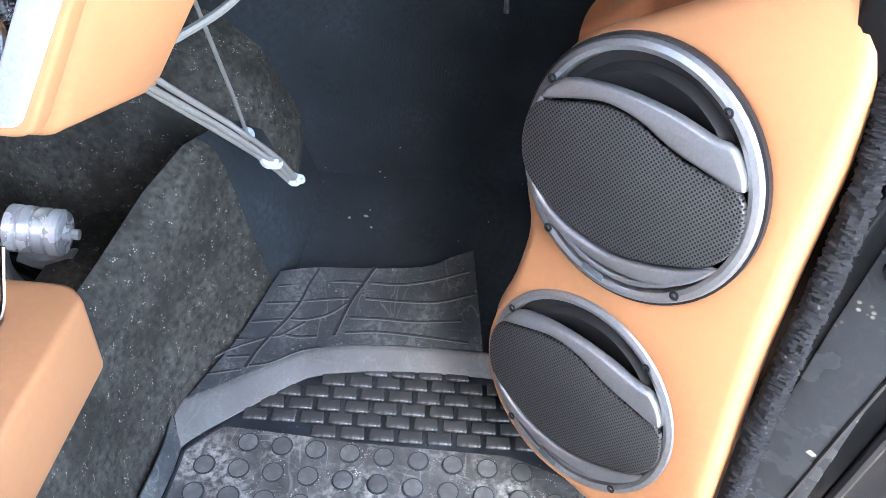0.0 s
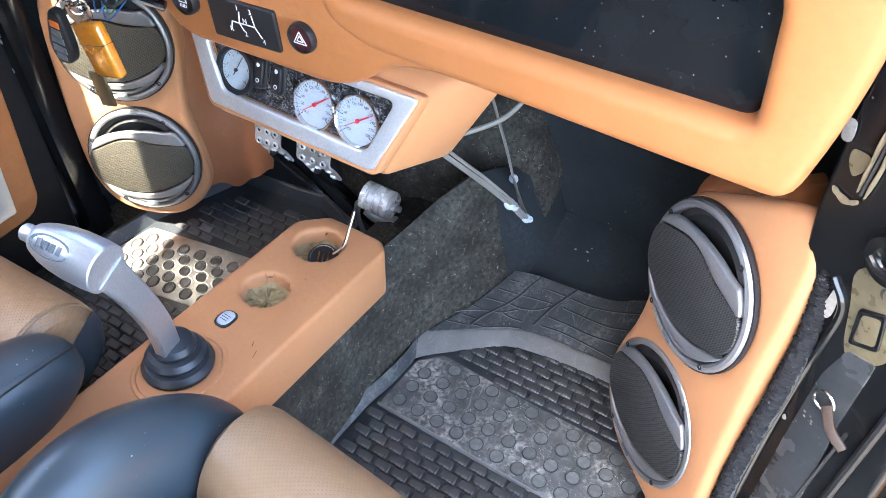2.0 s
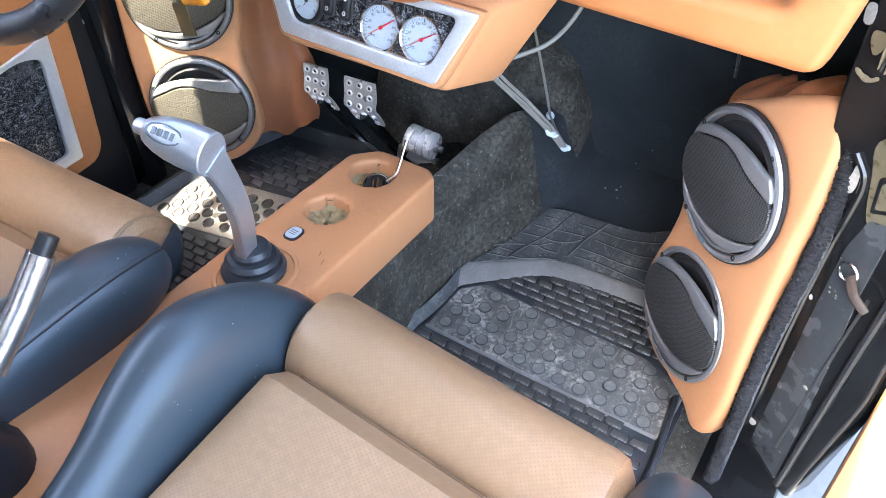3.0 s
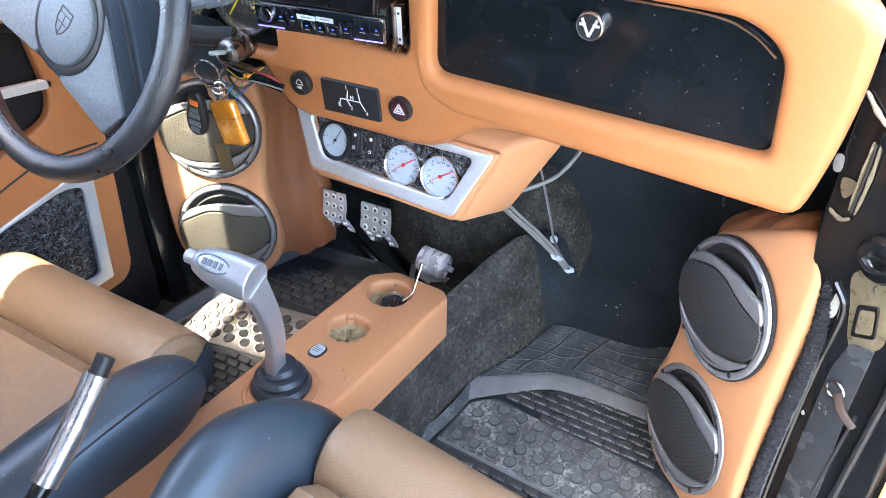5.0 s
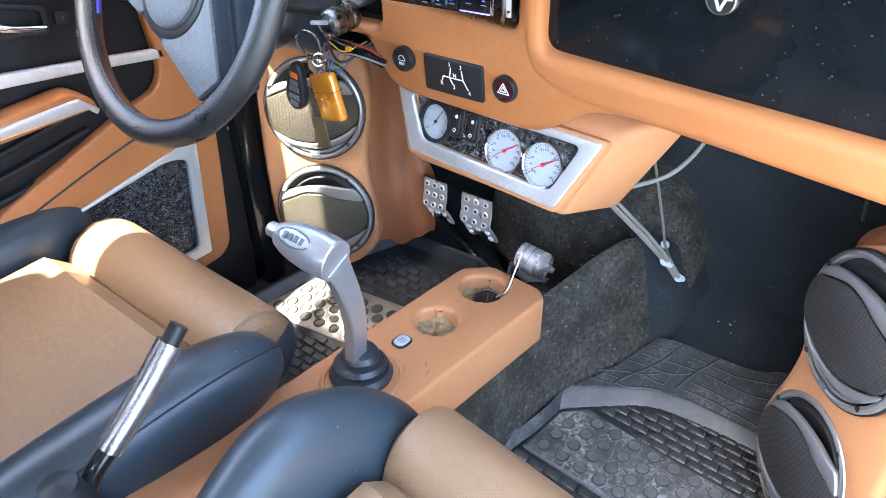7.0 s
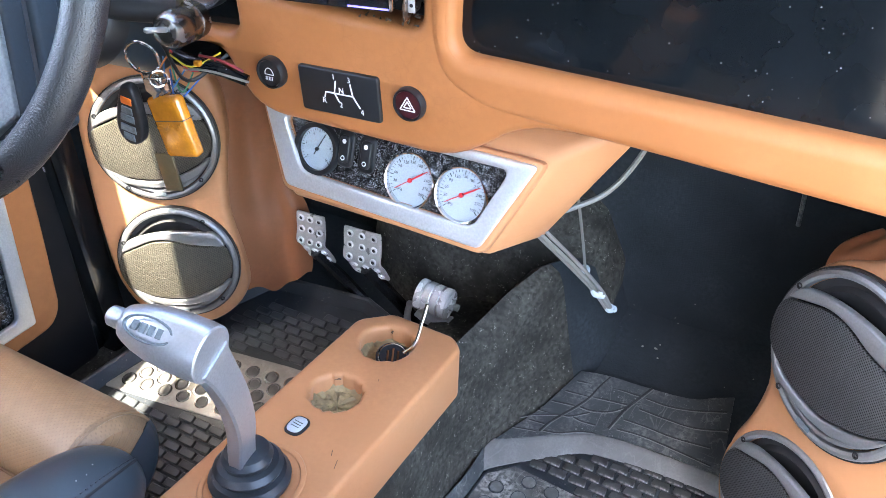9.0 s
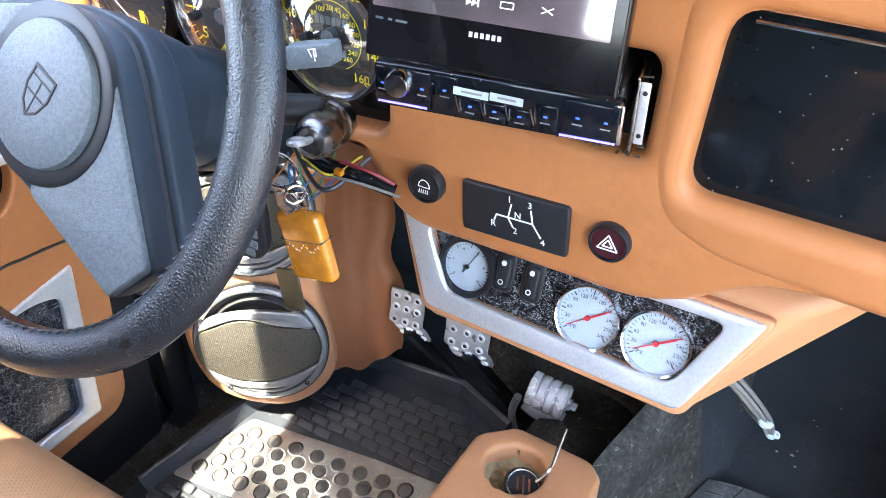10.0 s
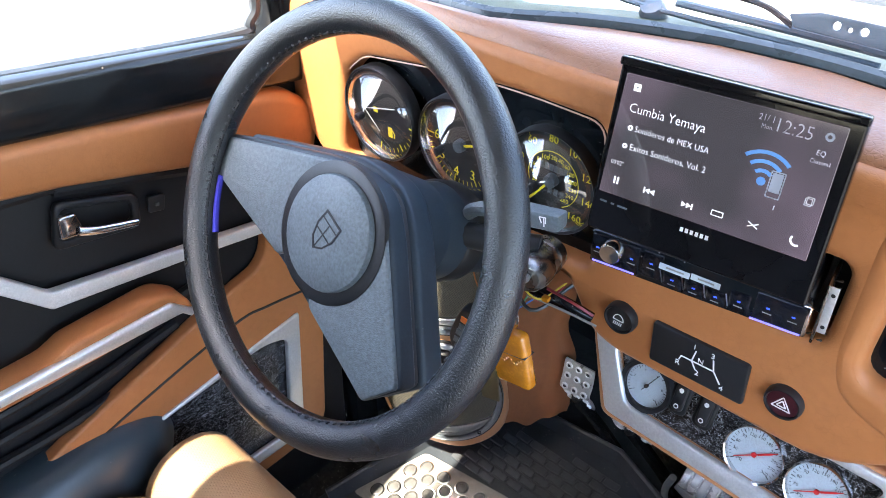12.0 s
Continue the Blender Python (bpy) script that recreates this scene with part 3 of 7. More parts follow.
surround = rounded([(0.098, 0.700), (0.112, 0.660), (0.16, 0.638), (0.30, 0.636), (0.593, 0.624), (0.610, 0.690), (0.6225, 0.765), (0.6245, 0.846), (0.594, 0.872), (0.45, 0.880), (0.13, 0.880), (0.100, 0.84)],
                   [0.03, 0.03, 0.03, 0.05, 0.022, 0.04, 0.04, 0.022, 0.03, 0.03, 0.03, 0.03], 4)
part("glovebox_surround", slab(B(), [surround, glove_hole], 0.045, 0.015, frame3((0, 0.1398, 0), Vector((1, -0.0155, 0)), Z), 4), M_DASHLIP, dash, "rounded padded surround of the glovebox")
glovebox = part("glovebox_door", slab(B(), [rounded([(0.115, 0.675), (0.555, 0.672), (0.552, 0.815), (0.47, 0.836), (0.125, 0.834)], 0.03)], 0.008, 0.002, frame3((0, 0.158, 0), X, Z)), M_GLOSSBLACK, dash, "gloss black glovebox door")
part("cluster_edge", tube(B(), [DF @ Vector((p.x, p.y + 0.0005, -0.004)) for p in cluster_hole if p.y > 0.78], 0.0009, 6, 1), material("pale_worn_vinyl_edge", (0.50, 0.34, 0.27), 0.4), dash, "pale worn edge of the cluster opening")
part("instrument_panel", slab(B(), [rounded([(-0.555, 0.630), (-0.13, 0.648), (-0.13, 0.832), (-0.30, 0.836), (-0.525, 0.80)], 0.03)], 0.008, 0.002, frame3((0, 0.1655, 0), X, Z)), M_GLOSSBLACK, dash, "gloss black instrument panel")

# ---- centre gauge console under the dash ----
pod = thing("gauge_console", (0.04, 0.2, 0.44), "orange vinyl gauge console under the dashboard", "console")
bm = B()
hexa(bm, [(-0.095, 0.141, 0.474), (0.168, 0.147, 0.468), (0.226, 0.173, 0.593), (-0.146, 0.183, 0.586)],
     [(-0.09, 0.27, 0.43), (0.182, 0.268, 0.425), (0.318, 0.215, 0.640), (-0.15, 0.30, 0.64)], 0.010, 3)
part("body", bm, M_VINYL, pod)
PF = frame3((0.041, 0.1495, 0.548), Vector((1, -0.03, 0)), Vector((0, 0.0335, 0.0945)))
fo = [(-0.180, 0.0370), (0.173, 0.0405), (0.1245, -0.0610), (-0.1335, -0.0580)]
fi = [(-0.1465, 0.0225), (0.1430, 0.0285), (0.1120, -0.0410), (-0.1130, -0.0370)]
fe = [(-0.186, 0.0410), (0.179, 0.0445), (0.1285, -0.0665), (-0.1375, -0.0635)]
part("surround", slab(B(), [rounded(fe, 0.010), rounded(fi, 0.012)], 0.018, 0.003, PF @ Matrix.Translation((0, 0, -0.0025))), M_VINYL, pod, "thin vinyl lip round the frame")
part("bezel", slab(B(), [rounded(fo, 0.008), rounded(fi, 0.012)], 0.011, 0.003, PF), M_ALU, pod, "brushed aluminium trapezoid frame")
part("fascia", slab(B(), [rounded(fo, 0.01)], 0.004, 0.001, PF @ Matrix.Translation((0, 0, -0.0115))), M_CARBON, pod, "speckled black fascia")

# ---- centre console on the tunnel ----
console = thing("centre_console", (0, 0, 0.2), "orange vinyl centre console with two raw cup holes", "console")
CF = frame3((0, 0, 0.258), X, Vector((0, 1, -0.085)))
hole1, hole2 = circle2((-0.003, 0.071), 0.0335, 32), circle2((-0.003, 0.188), 0.0365, 32)
hole1 = [Vector((p.x + 0.0012 * math.sin(5 * i), 0.071 + (p.y - 0.071) * (1.0 if p.y > 0.071 else 0.96) + 0.0022 * math.sin(9 * i))) for i, p in enumerate(hole1)]
hole2 = [Vector((p.x + 0.001 * math.sin(7 * i), p.y + 0.0015 * math.sin(4 * i))) for i, p in enumerate(hole2)]
out = rounded([(-0.068, -1.2), (0.092, -1.2), (0.090, 0.228), (0.070, 0.248), (-0.030, 0.252), (-0.068, 0.215)], [0, 0, 0.008, 0.010, 0.010, 0.012])
part("body", slab(B(), [out, hole1, hole2, circle2((0.0, -0.092), 0.04, 32)], 0.085, 0.007, CF, 3), M_VINYL, console)
for a, b in (((0.052, -0.012), (0.056, -0.020)), ((0.066, -0.022), (0.070, -0.034)), ((0.030, 0.118), (0.032, 0.115))):
    part("scuff", bar(B(), a, b, 0.0008, CF, 0.0003), M_SEAM, console, "small dark tear in the vinyl")
for c, r, dep, seed in (((-0.003, 0.071), 0.039, 0.024, 3), ((-0.003, 0.188), 0.0415, 0.028, 8)):
    jag = random.Random(seed)
    rings = []
    for k, (rr, h) in enumerate(((1.0, -0.004), (0.98, -dep * 0.5), (0.90, -dep * 0.86), (0.70, -dep), (0.42, -dep * 0.94), (0.16, -dep * 1.02), (0.02, -dep))):
        rings.append([CF @ Vector((c[0] + r * rr * math.cos(a) * (1 + jag.uniform(-0.07, 0.05)), c[1] + r * rr * math.sin(a) * (1 + jag.uniform(-0.07, 0.05)), h + (jag.uniform(-0.0035, 0.0035) if k > 1 else 0))) for a in [2 * math.pi * i / 36 for i in range(36)]])
    part("cup_hole_lining", loft(B(), rings, False), M_FOAM, console, "raw torn foam lining of the cut hole")
    for i in range(2):
        a = jag.uniform(0.6, 2.6)
        q = Vector((c[0] + r * 0.86 * math.cos(a), c[1] + r * 0.80 * math.sin(a), -0.006))
        part("torn_shred", tube(B(), [CF @ q, CF @ (q + Vector((jag.uniform(-0.004, 0.004), -jag.uniform(0.003, 0.009), jag.uniform(-0.003, 0.002))))], lambda t: 0.0011 - 0.0008 * t, 5, 1), M_SEAM, console)

# ---- kick panels with loudspeakers ----
PN = Vector((-0.671, -0.721, 0.170)).normalized()
PU = Z.cross(PN).normalized()
PKF = frame3((0.523, 0.227, 0.285), PU, PN.cross(PU))
kick_p = thing("kick_panel", (0.56, 0.30, 0.0), "orange vinyl wrapped loudspeaker kick panel under the dashboard", "speaker panel", "kick panels")
po = [(-0.045, 0.212), (-0.085, 0.182), (-0.110, 0.135), (-0.113, 0.09), (-0.103, 0.05), (-0.088, 0.012), (-0.090, -0.04), (-0.100, -0.090), (-0.092, -0.135), (-0.065, -0.180), (-0.025, -0.209), (0.030, -0.219), (0.075, -0.221), (0.112, -0.235), (0.138, -0.215), (0.148, -0.165), (0.142, -0.10), (0.129, 0.0), (0.121, 0.10), (0.117, 0.18), (0.108, 0.25), (0.085, 0.285), (0.03, 0.262)]
part("panel", slab(B(), [closed_spline(po, 4), circle2((-0.006, 0.112), 0.088), circle2((0.006, -0.111), 0.088)], 0.032, 0.013, PKF, 3), M_VINYL, kick_p)
DN = Vector((0.481, -0.862, 0.160)).normalized()
DU = Z.cross(DN).normalized()
DKF = frame3((-0.455, 0.255, 0.30), DU, DN.cross(DU))
kick_d = thing("kick_panel", (-0.48, 0.30, 0.0), "orange vinyl wrapped loudspeaker kick panel with a loose draped edge", "speaker panel", "kick panels")
do = [(0.0, 0.225), (-0.085, 0.21), (-0.118, 0.16), (-0.122, 0.05), (-0.119, -0.05), (-0.106, -0.15), (-0.065, -0.212), (0.015, -0.232), (0.070, -0.212), (0.106, -0.165), (0.104, -0.1), (0.092, -0.02), (0.098, 0.06), (0.105, 0.12), (0.09, 0.20)]
part("panel", slab(B(), [closed_spline(do, 4)] + [circle2(tuple((DKF.inverted() @ Vector(c)).xy), 0.088) for c in ((-0.470, 0.275, 0.400), (-0.440, 0.235, 0.195))], 0.07, 0.012, DKF, 3), M_VINYL, kick_d)


def drape(u, v):
    a = 0.070 + 0.135 * u * (0.94 + 0.06 * math.sin(9 * v) + 0.035 * math.sin(23 * v + 1))
    b = -0.186 + (0.010 * math.sin(9 * u - 0.6) + 0.003 * math.sin(21 * u)) * (1 - v) + 0.40 * v
    c = -0.020 - 0.075 * u ** 1.4 + 0.012 * math.sin(8 * u + 2.2 * v) * u + 0.005 * math.sin(17 * u - 4 * v) * u * (0.4 + 0.6 * math.sin(2.6 * v) ** 2)
    return DKF @ Vector((a, b, c))


part("draped_edge", sheet(B(), drape, 40, 24, 0.003), M_DRAPE, kick_d, "loose wavy vinyl edge")


def speaker(m, grille, label):
    s = thing("loudspeaker", m @ Vector((0, -0.098, 0)), label, "loudspeaker", "kick panel loudspeakers")
    part("rim", lathe(B(), [(0.0985, -0.004), (0.0985, 0.003), (0.0965, 0.0065), (0.0925, 0.008), (0.089, 0.0068), (0.0885, -0.002)], m, 64, False), M_SILVER, s)
    part("seal", lathe(B(), [(0.1005, -0.003), (0.1005, 0.0025), (0.0985, 0.003)], m, 64, False), M_BLACKPLASTIC, s, "black edge seal")
    part("cone", lathe(B(), [(0.088, -0.003), (0.080, -0.004), (0.074, 0.002), (0.066, -0.006), (0.030, -0.024), (0.0, -0.020)], m, 48, False), M_CONE, s, "black cone with a rolled surround")
    arc = lambda r, a, b, n=14: [Vector((r * math.cos(radians(a + (b - a) * i / n)), r * math.sin(radians(a + (b - a) * i / n)))) for i in range(n + 1)]
    gtop = [(-0.091, 0.016), (-0.066, 0.029), (-0.034, 0.041), (-0.004, 0.041), (0.024, 0.034), (0.052, 0.031), (0.079, 0.032)]
    gbot = [(0.082, -0.024), (0.054, -0.044), (0.015, -0.060), (-0.021, -0.062), (-0.052, -0.056), (-0.084, -0.040)]
    part("grille", lay_uv(slab(B(), [closed_spline(gtop + [(0.0905, 0.004)] + gbot + [(-0.0955, -0.012)], 4)], 0.006, 0.002, m @ Matrix.Translation((0, 0, 0.011))), lambda c, k=m.inverted(): (k @ c).xy), grille, s, "dark perforated metal grille")
    up = [(-0.087, 0.024), (-0.066, 0.032), (-0.034, 0.044), (-0.004, 0.044), (0.024, 0.037), (0.052, 0.034), (0.081, 0.034), (0.066, 0.056), (0.048, 0.057), (0.014, 0.060), (-0.031, 0.057), (-0.072, 0.045)]
    part("upper_trim", slab(B(), [closed_spline(up, 4)], 0.010, 0.003, m @ Matrix.Translation((0, 0, 0.0125))), M_SILVER, s, "curved silver trim bar")
    low = [(0.084, -0.028), (0.054, -0.047), (0.015, -0.063), (-0.021, -0.065), (-0.052, -0.059), (-0.076, -0.045), (-0.058, -0.066), (-0.030, -0.074), (0.0, -0.076), (0.035, -0.070), (0.066, -0.054)]
    part("lower_trim", slab(B(), [closed_spline(low, 4)], 0.009, 0.0025, m @ Matrix.Translation((0, 0, 0.0115))), M_SILVER, s, "curved silver trim bar")
    lip = arc(0.0855, 200, 340) + arc(0.079, 335, 300, 5) + arc(0.0805, 290, 250, 6) + arc(0.079, 240, 205, 5)
    part("lower_lip", slab(B(), [lip], 0.006, 0.0012, m @ Matrix.Translation((0, 0, 0.0075))), M_SILVER, s)
    for a in (56, 154, 236, 315):
        f = m @ Matrix.Translation((0.0915 * math.cos(radians(a)), 0.0915 * math.sin(radians(a)), 0.0085))
        part("screw", lathe(B(), [(0.0038, 0.0), (0.0038, 0.0006), (0.0022, 0.0008), (0.0016, -0.0012), (0.0, -0.0012)], f, 12, False), M_BLACKPLASTIC, s)
    part("badge", slab(B(), [rounded([(-0.012, -0.0895), (0.008, -0.0905), (0.008, -0.0845), (-0.012, -0.0835)], 0.001)], 0.0012, 0.0003, m @ Matrix.Translation((0, 0, 0.0098))), M_GREYPLASTIC, s, "small grey maker's plate")
    return s


speaker(frame3(Vector((0.528, 0.241, 0.396)), PU, PN.cross(PU)), M_GRILLE, "round loudspeaker with silver trim and dark mesh grille")
speaker(frame3(Vector((0.518, 0.213, 0.175)), PU, PN.cross(PU)), M_GRILLE, "round loudspeaker with silver trim and dark mesh grille")
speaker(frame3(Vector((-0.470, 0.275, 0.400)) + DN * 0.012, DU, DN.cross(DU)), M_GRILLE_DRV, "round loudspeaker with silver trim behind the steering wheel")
speaker(frame3(Vector((-0.440, 0.235, 0.195)) + DN * 0.0, DU, DN.cross(DU)), M_GRILLE_DRV, "round loudspeaker with silver trim and paler olive mesh grille")

# ---- steering wheel and column ----
WC, WN = Vector((-0.281, -0.072, 0.763)), Vector((-0.014, -0.876, 0.481)).normalized()
WF = frame3(WC, X, Vector((0, 0.481, 0.876)))
wheel = thing("steering_wheel", WC - WN * 0.05, "black stitched leather steering wheel with two grey spokes", "steering wheel")
bm = B()
ring_pts = []
for i in range(96):
    a = 2 * math.pi * i / 96
    c = Vector((0.191 * math.cos(a), 0.191 * math.sin(a), 0))
    d = Vector((math.cos(a), math.sin(a), 0))
    ring_pts.append([WF @ (c + d * 0.0178 * math.cos(2 * math.pi * k / 16) + Vector((0, 0, 0.0178 * math.sin(2 * math.pi * k / 16)))) for k in range(16)])
loft(bm, ring_pts, closed=True)
part("rim", bm, M_RIM, wheel)


def spoke_outline(grow):
    left = [(-0.180, 0.028 + grow), (-0.180, -0.012 - grow), (-0.055, -0.054 - grow), (-0.005, -0.078 - grow), (0.092 - grow, -0.128 - grow), (0.124 + grow, -0.098), (0.062 + grow, 0.020), (0.040, 0.050 + grow), (-0.015, 0.060 + grow)]
    return rounded(left, [0.004, 0.004, 0.012, 0.012, 0.006, 0.006, 0.03, 0.03, 0.03], 5)


def arm_face(pts):
    return slab(B(), [rounded(pts, [0.004, 0.004, 0.010, 0.012, 0.012], 4)], 0.010, 0.003, WF @ Matrix.Translation((0, 0, -0.004)))


part("spoke", arm_face([(-0.180, 0.028), (-0.180, -0.012), (-0.058, -0.054), (-0.030, -0.020), (-0.018, 0.058)]), M_GREYPLASTIC, wheel, "grey moulded spoke")
part("spoke", arm_face([(0.092, -0.128), (0.124, -0.098), (0.060, 0.022), (0.025, -0.020), (-0.008, -0.078)]), M_GREYPLASTIC, wheel, "grey moulded spoke")
part("spoke_body", slab(B(), [spoke_outline(0.003)], 0.024, 0.005, WF @ Matrix.Translation((0, 0, -0.007)), 3), M_BLUEBLACK, wheel, "dark spoke shroud")
part("spoke_gap", slab(B(), [spoke_outline(0.000)], 0.010, 0.001, WF @ Matrix.Translation((0, 0, -0.029))), M_DARKPRINT, wheel, "black joint round the shroud")
part("spoke_back", slab(B(), [spoke_outline(0.006)], 0.034, 0.008, WF @ Matrix.Translation((0, 0, -0.0345)), 3), M_BLUEBLACK, wheel, "dark rear half of the shroud")
part("hub_ring", lathe(B(), [(0.0665, -0.010), (0.0665, -0.0032), (0.0655, -0.0026), (0.0545, -0.0030)], WF @ Matrix.Translation((0, -0.005, 0)), 48, False), M_BLACKPLASTIC, wheel, "dark gap round the horn pad")
part("hub_cover", lathe(B(), [(0.0545, -0.012), (0.0545, -0.0005), (0.0530, 0.0024), (0.0490, 0.0042), (0.02, 0.0050), (0.0, 0.0050)], WF @ Matrix.Translation((0, -0.005, 0)), 48, False), M_GREYPLASTIC, wheel, "round grey horn pad")
part("hub_back", lathe(B(), [(0.060, -0.040), (0.0625, -0.056), (0.060, -0.075), (0.054, -0.110), (0.0, -0.110)], WF, 40, False), M_BLUEBLACK, wheel, "dark blue-black hub shroud")
column = thing("steering_column", WC - WN * 0.2, "dark plastic steering column with stalk", "steering column")
part("housing", lathe(B(), [(0.0, -0.105), (0.050, -0.106), (0.052, -0.15), (0.046, -0.155), (0.046, -0.26), (0.0, -0.26)], WF, 32, False), M_BLUEBLACK, column)

# ---- seats ----


def bolster(s, sx, prof, crest):
    """A padded side bolster from (y, x, half width, top, bottom) stations, with its stitched crest seam."""
    rings = []
    for y, xc, w, zt, zb in prof:
        zc, hz = (zt + zb) / 2, (zt - zb) / 2
        rings.append([Vector((xc + w * math.copysign(abs(math.cos(a)) ** 0.85, math.cos(a)), y, zc + hz * math.copysign(abs(math.sin(a)) ** 0.85, math.sin(a)))) for a in [2 * math.pi * k / 28 for k in range(28)]])
    smooth = [smooth_path([r[k] for r in rings], 4) for k in range(28)]
    part("bolster", loft(B(), [[c[i] for c in smooth] for i in range(len(smooth[0]))]), M_BLACKLEATHER, s, "glossy black leather side bolster")
    a = radians(crest)
    k = (math.copysign(abs(math.cos(a)) ** 0.85, math.cos(a)), math.sin(a) ** 0.85)
    seam = [(xc + w * k[0], y, (zt + zb) / 2 + (zt - zb) / 2 * k[1]) for y, xc, w, zt, zb in prof]
    part("seam", tube(B(), seam, 0.0017, 6, 4), M_DARKPRINT, s, "stitched seam")
    a2 = radians(crest + (7 if crest < 90 else -7))
    k = (math.copysign(abs(math.cos(a2)) ** 0.85, math.cos(a2)), math.sin(a2) ** 0.85)
    path = smooth_path([(xc + w * k[0], y, (zt + zb) / 2 + (zt - zb) / 2 * k[1]) for y, xc, w, zt, zb in prof[1:-2]], 14)
    bm = B()
    for p, q in zip(path[::2], path[1::2]):
        tube(bm, [p, p.lerp(q, 0.8)], 0.0010, 5, 1)
    part("stitching", bm, M_BOOT, s, "row of black stitches")


def seat(sx, x0, x1, y0, shear, inner, outer, crest, name_label):
    """x0: inner end of the cushion, x1: outer end; the front roll runs askew by shear."""
    s = thing("seat", ((x0 + x1) / 2, -0.40, 0.0), name_label, "seat", "front seats")
    lo, hi = min(x0, x1), max(x0, x1)
    zc, ry, rz = 0.281, 0.070, 0.073

    def yc(x):
        return y0 - shear * (x - x0)

    bm = B()
    rings = []
    for i in range(33):
        t = i / 32
        e = min(t, 1 - t) * (hi - lo)
        k = 1 - 0.26 * max(0.0, 1 - e / 0.022) ** 2.4 + 0.006 * math.sin(9 * t)
        x = lo + (hi - lo) * t
        rings.append([Vector((x, yc(x) + ry * k * math.cos(2 * math.pi * j / 28), zc + rz * k * math.sin(2 * math.pi * j / 28))) for j in range(28)])
    loft(bm, rings)
    part("front_roll", lay_uv(bm, lambda c: (c.x, 0.072 * math.atan2(c.z - zc, c.y - yc(c.x)))), M_SEAT, s, "tan perforated leather front roll")
    if sx < 0:
        # the black lower quarter of the roll's inner end
        bm = B()
        rings = []
        for x, k in ((x0 - 0.036, 1.002), (x0 - 0.020, 1.012), (x0 - 0.008, 0.985), (x0 - 0.002, 0.90), (x0 + 0.002, 0.78)):
            arc = [Vector((x, yc(x) + ry * k * math.cos(a), zc + rz * k * math.sin(a))) for a in [radians(-150 + 11.0 * j + (x - x0) * 900) for j in range(17)]]
            rings.append(arc)
        loft(bm, rings)
        part("end_cap", bm, M_BLACKLEATHER, s, "black leather quarter on the end of the front roll")
        part("end_piping", tube(B(), [(x0 - 0.008, yc(x0) + ry * 0.955 * math.cos(a), zc + rz * 0.955 * math.sin(a)) for a in [radians(20 + 10 * j) for j in range(14)]], 0.0020, 6, 3), M_SEAT_PLAIN, s, "tan piping round the end")
    back = [(x, yc(x) - ry * 0.95, zc + rz * 0.50) for x in (lo + 0.045, (lo + hi) / 2, hi - 0.045)]
    part("roll_seam", tube(B(), back, 0.0024, 6, 4), M_SEAM, s, "deep seam behind the front roll")
    bm = B()
    # cushion pad with rounded shoulders and a slight dish
    nx, ny, yb = 22, 16, -0.74
    top = []
    for j in range(ny + 1):
        v = j / ny
        row = []
        for i in range(nx + 1):
            u = i / nx
            x = lo + 0.006 + (hi - lo - 0.012) * u
            yf = yc(x) - ry * 0.96
            y = yf + (yb - yf) * v
            ed = min(u, 1 - u) * (hi - lo)
            ef = v * (yf - yb)
            z = 0.348 - 0.040 * max(0.0, 1 - ed / 0.030) ** 2.2 - 0.030 * max(0.0, 1 - ef / 0.028) ** 2.2 - 0.010 * math.sin(math.pi * u) * min(1, v * 3)
            row.append(Vector((x, y, z)))
        top.append(row)
    g = [[bm.verts.new(p) for p in row] for row in top]
    low = [[bm.verts.new((p.x, p.y, 0.19)) for p in row] for row in top]
    for j in range(ny):
        for i in range(nx):
            bm.faces.new((g[j][i], g[j][i + 1], g[j + 1][i + 1], g[j + 1][i]))
    for j in range(ny):
        bm.faces.new((g[j][0], g[j + 1][0], low[j + 1][0], low[j][0]))
        bm.faces.new((g[j][nx], low[j][nx], low[j + 1][nx], g[j + 1][nx]))
    for i in range(nx):
        bm.faces.new((g[0][i], low[0][i], low[0][i + 1], g[0][i + 1]))
        bm.faces.new((g[ny][i], g[ny][i + 1], low[ny][i + 1], low[ny][i]))
    bmesh.ops.delete(bm, geom=[v for row in low for v in row if not v.link_faces], context="VERTS")
    part("cushion", lay_uv(bm, lambda c: (c.x, c.y)), M_SEAT, s, "tan perforated leather cushion")
    part("base", box(B(), (lo + 0.01, -0.72, 0.0), (hi - 0.01, y0 - 0.015, 0.23), 0.02), M_BLACKLEATHER, s, "black seat base")
    bolster(s, sx, inner, crest)
    bolster(s, sx, outer, 180 - crest)
    return s


P_IN = ((-0.106, 0.118, 0.018, 0.262, 0.200), (-0.112, 0.117, 0.034, 0.290, 0.165), (-0.130, 0.114, 0.046, 0.322, 0.130), (-0.160, 0.111, 0.055, 0.356, 0.110), (-0.205, 0.108, 0.061, 0.392, 0.090),
        (-0.26, 0.105, 0.065, 0.417, 0.080), (-0.32, 0.107, 0.063, 0.424, 0.080), (-0.38, 0.116, 0.057, 0.412, 0.080), (-0.46, 0.134, 0.050, 0.388, 0.080), (-0.58, 0.150, 0.046, 0.370, 0.080), (-0.75, 0.160, 0.046, 0.365, 0.080))
P_OUT = tuple((y, 0.735 - x, w, zt, zb) for y, x, w, zt, zb in P_IN)
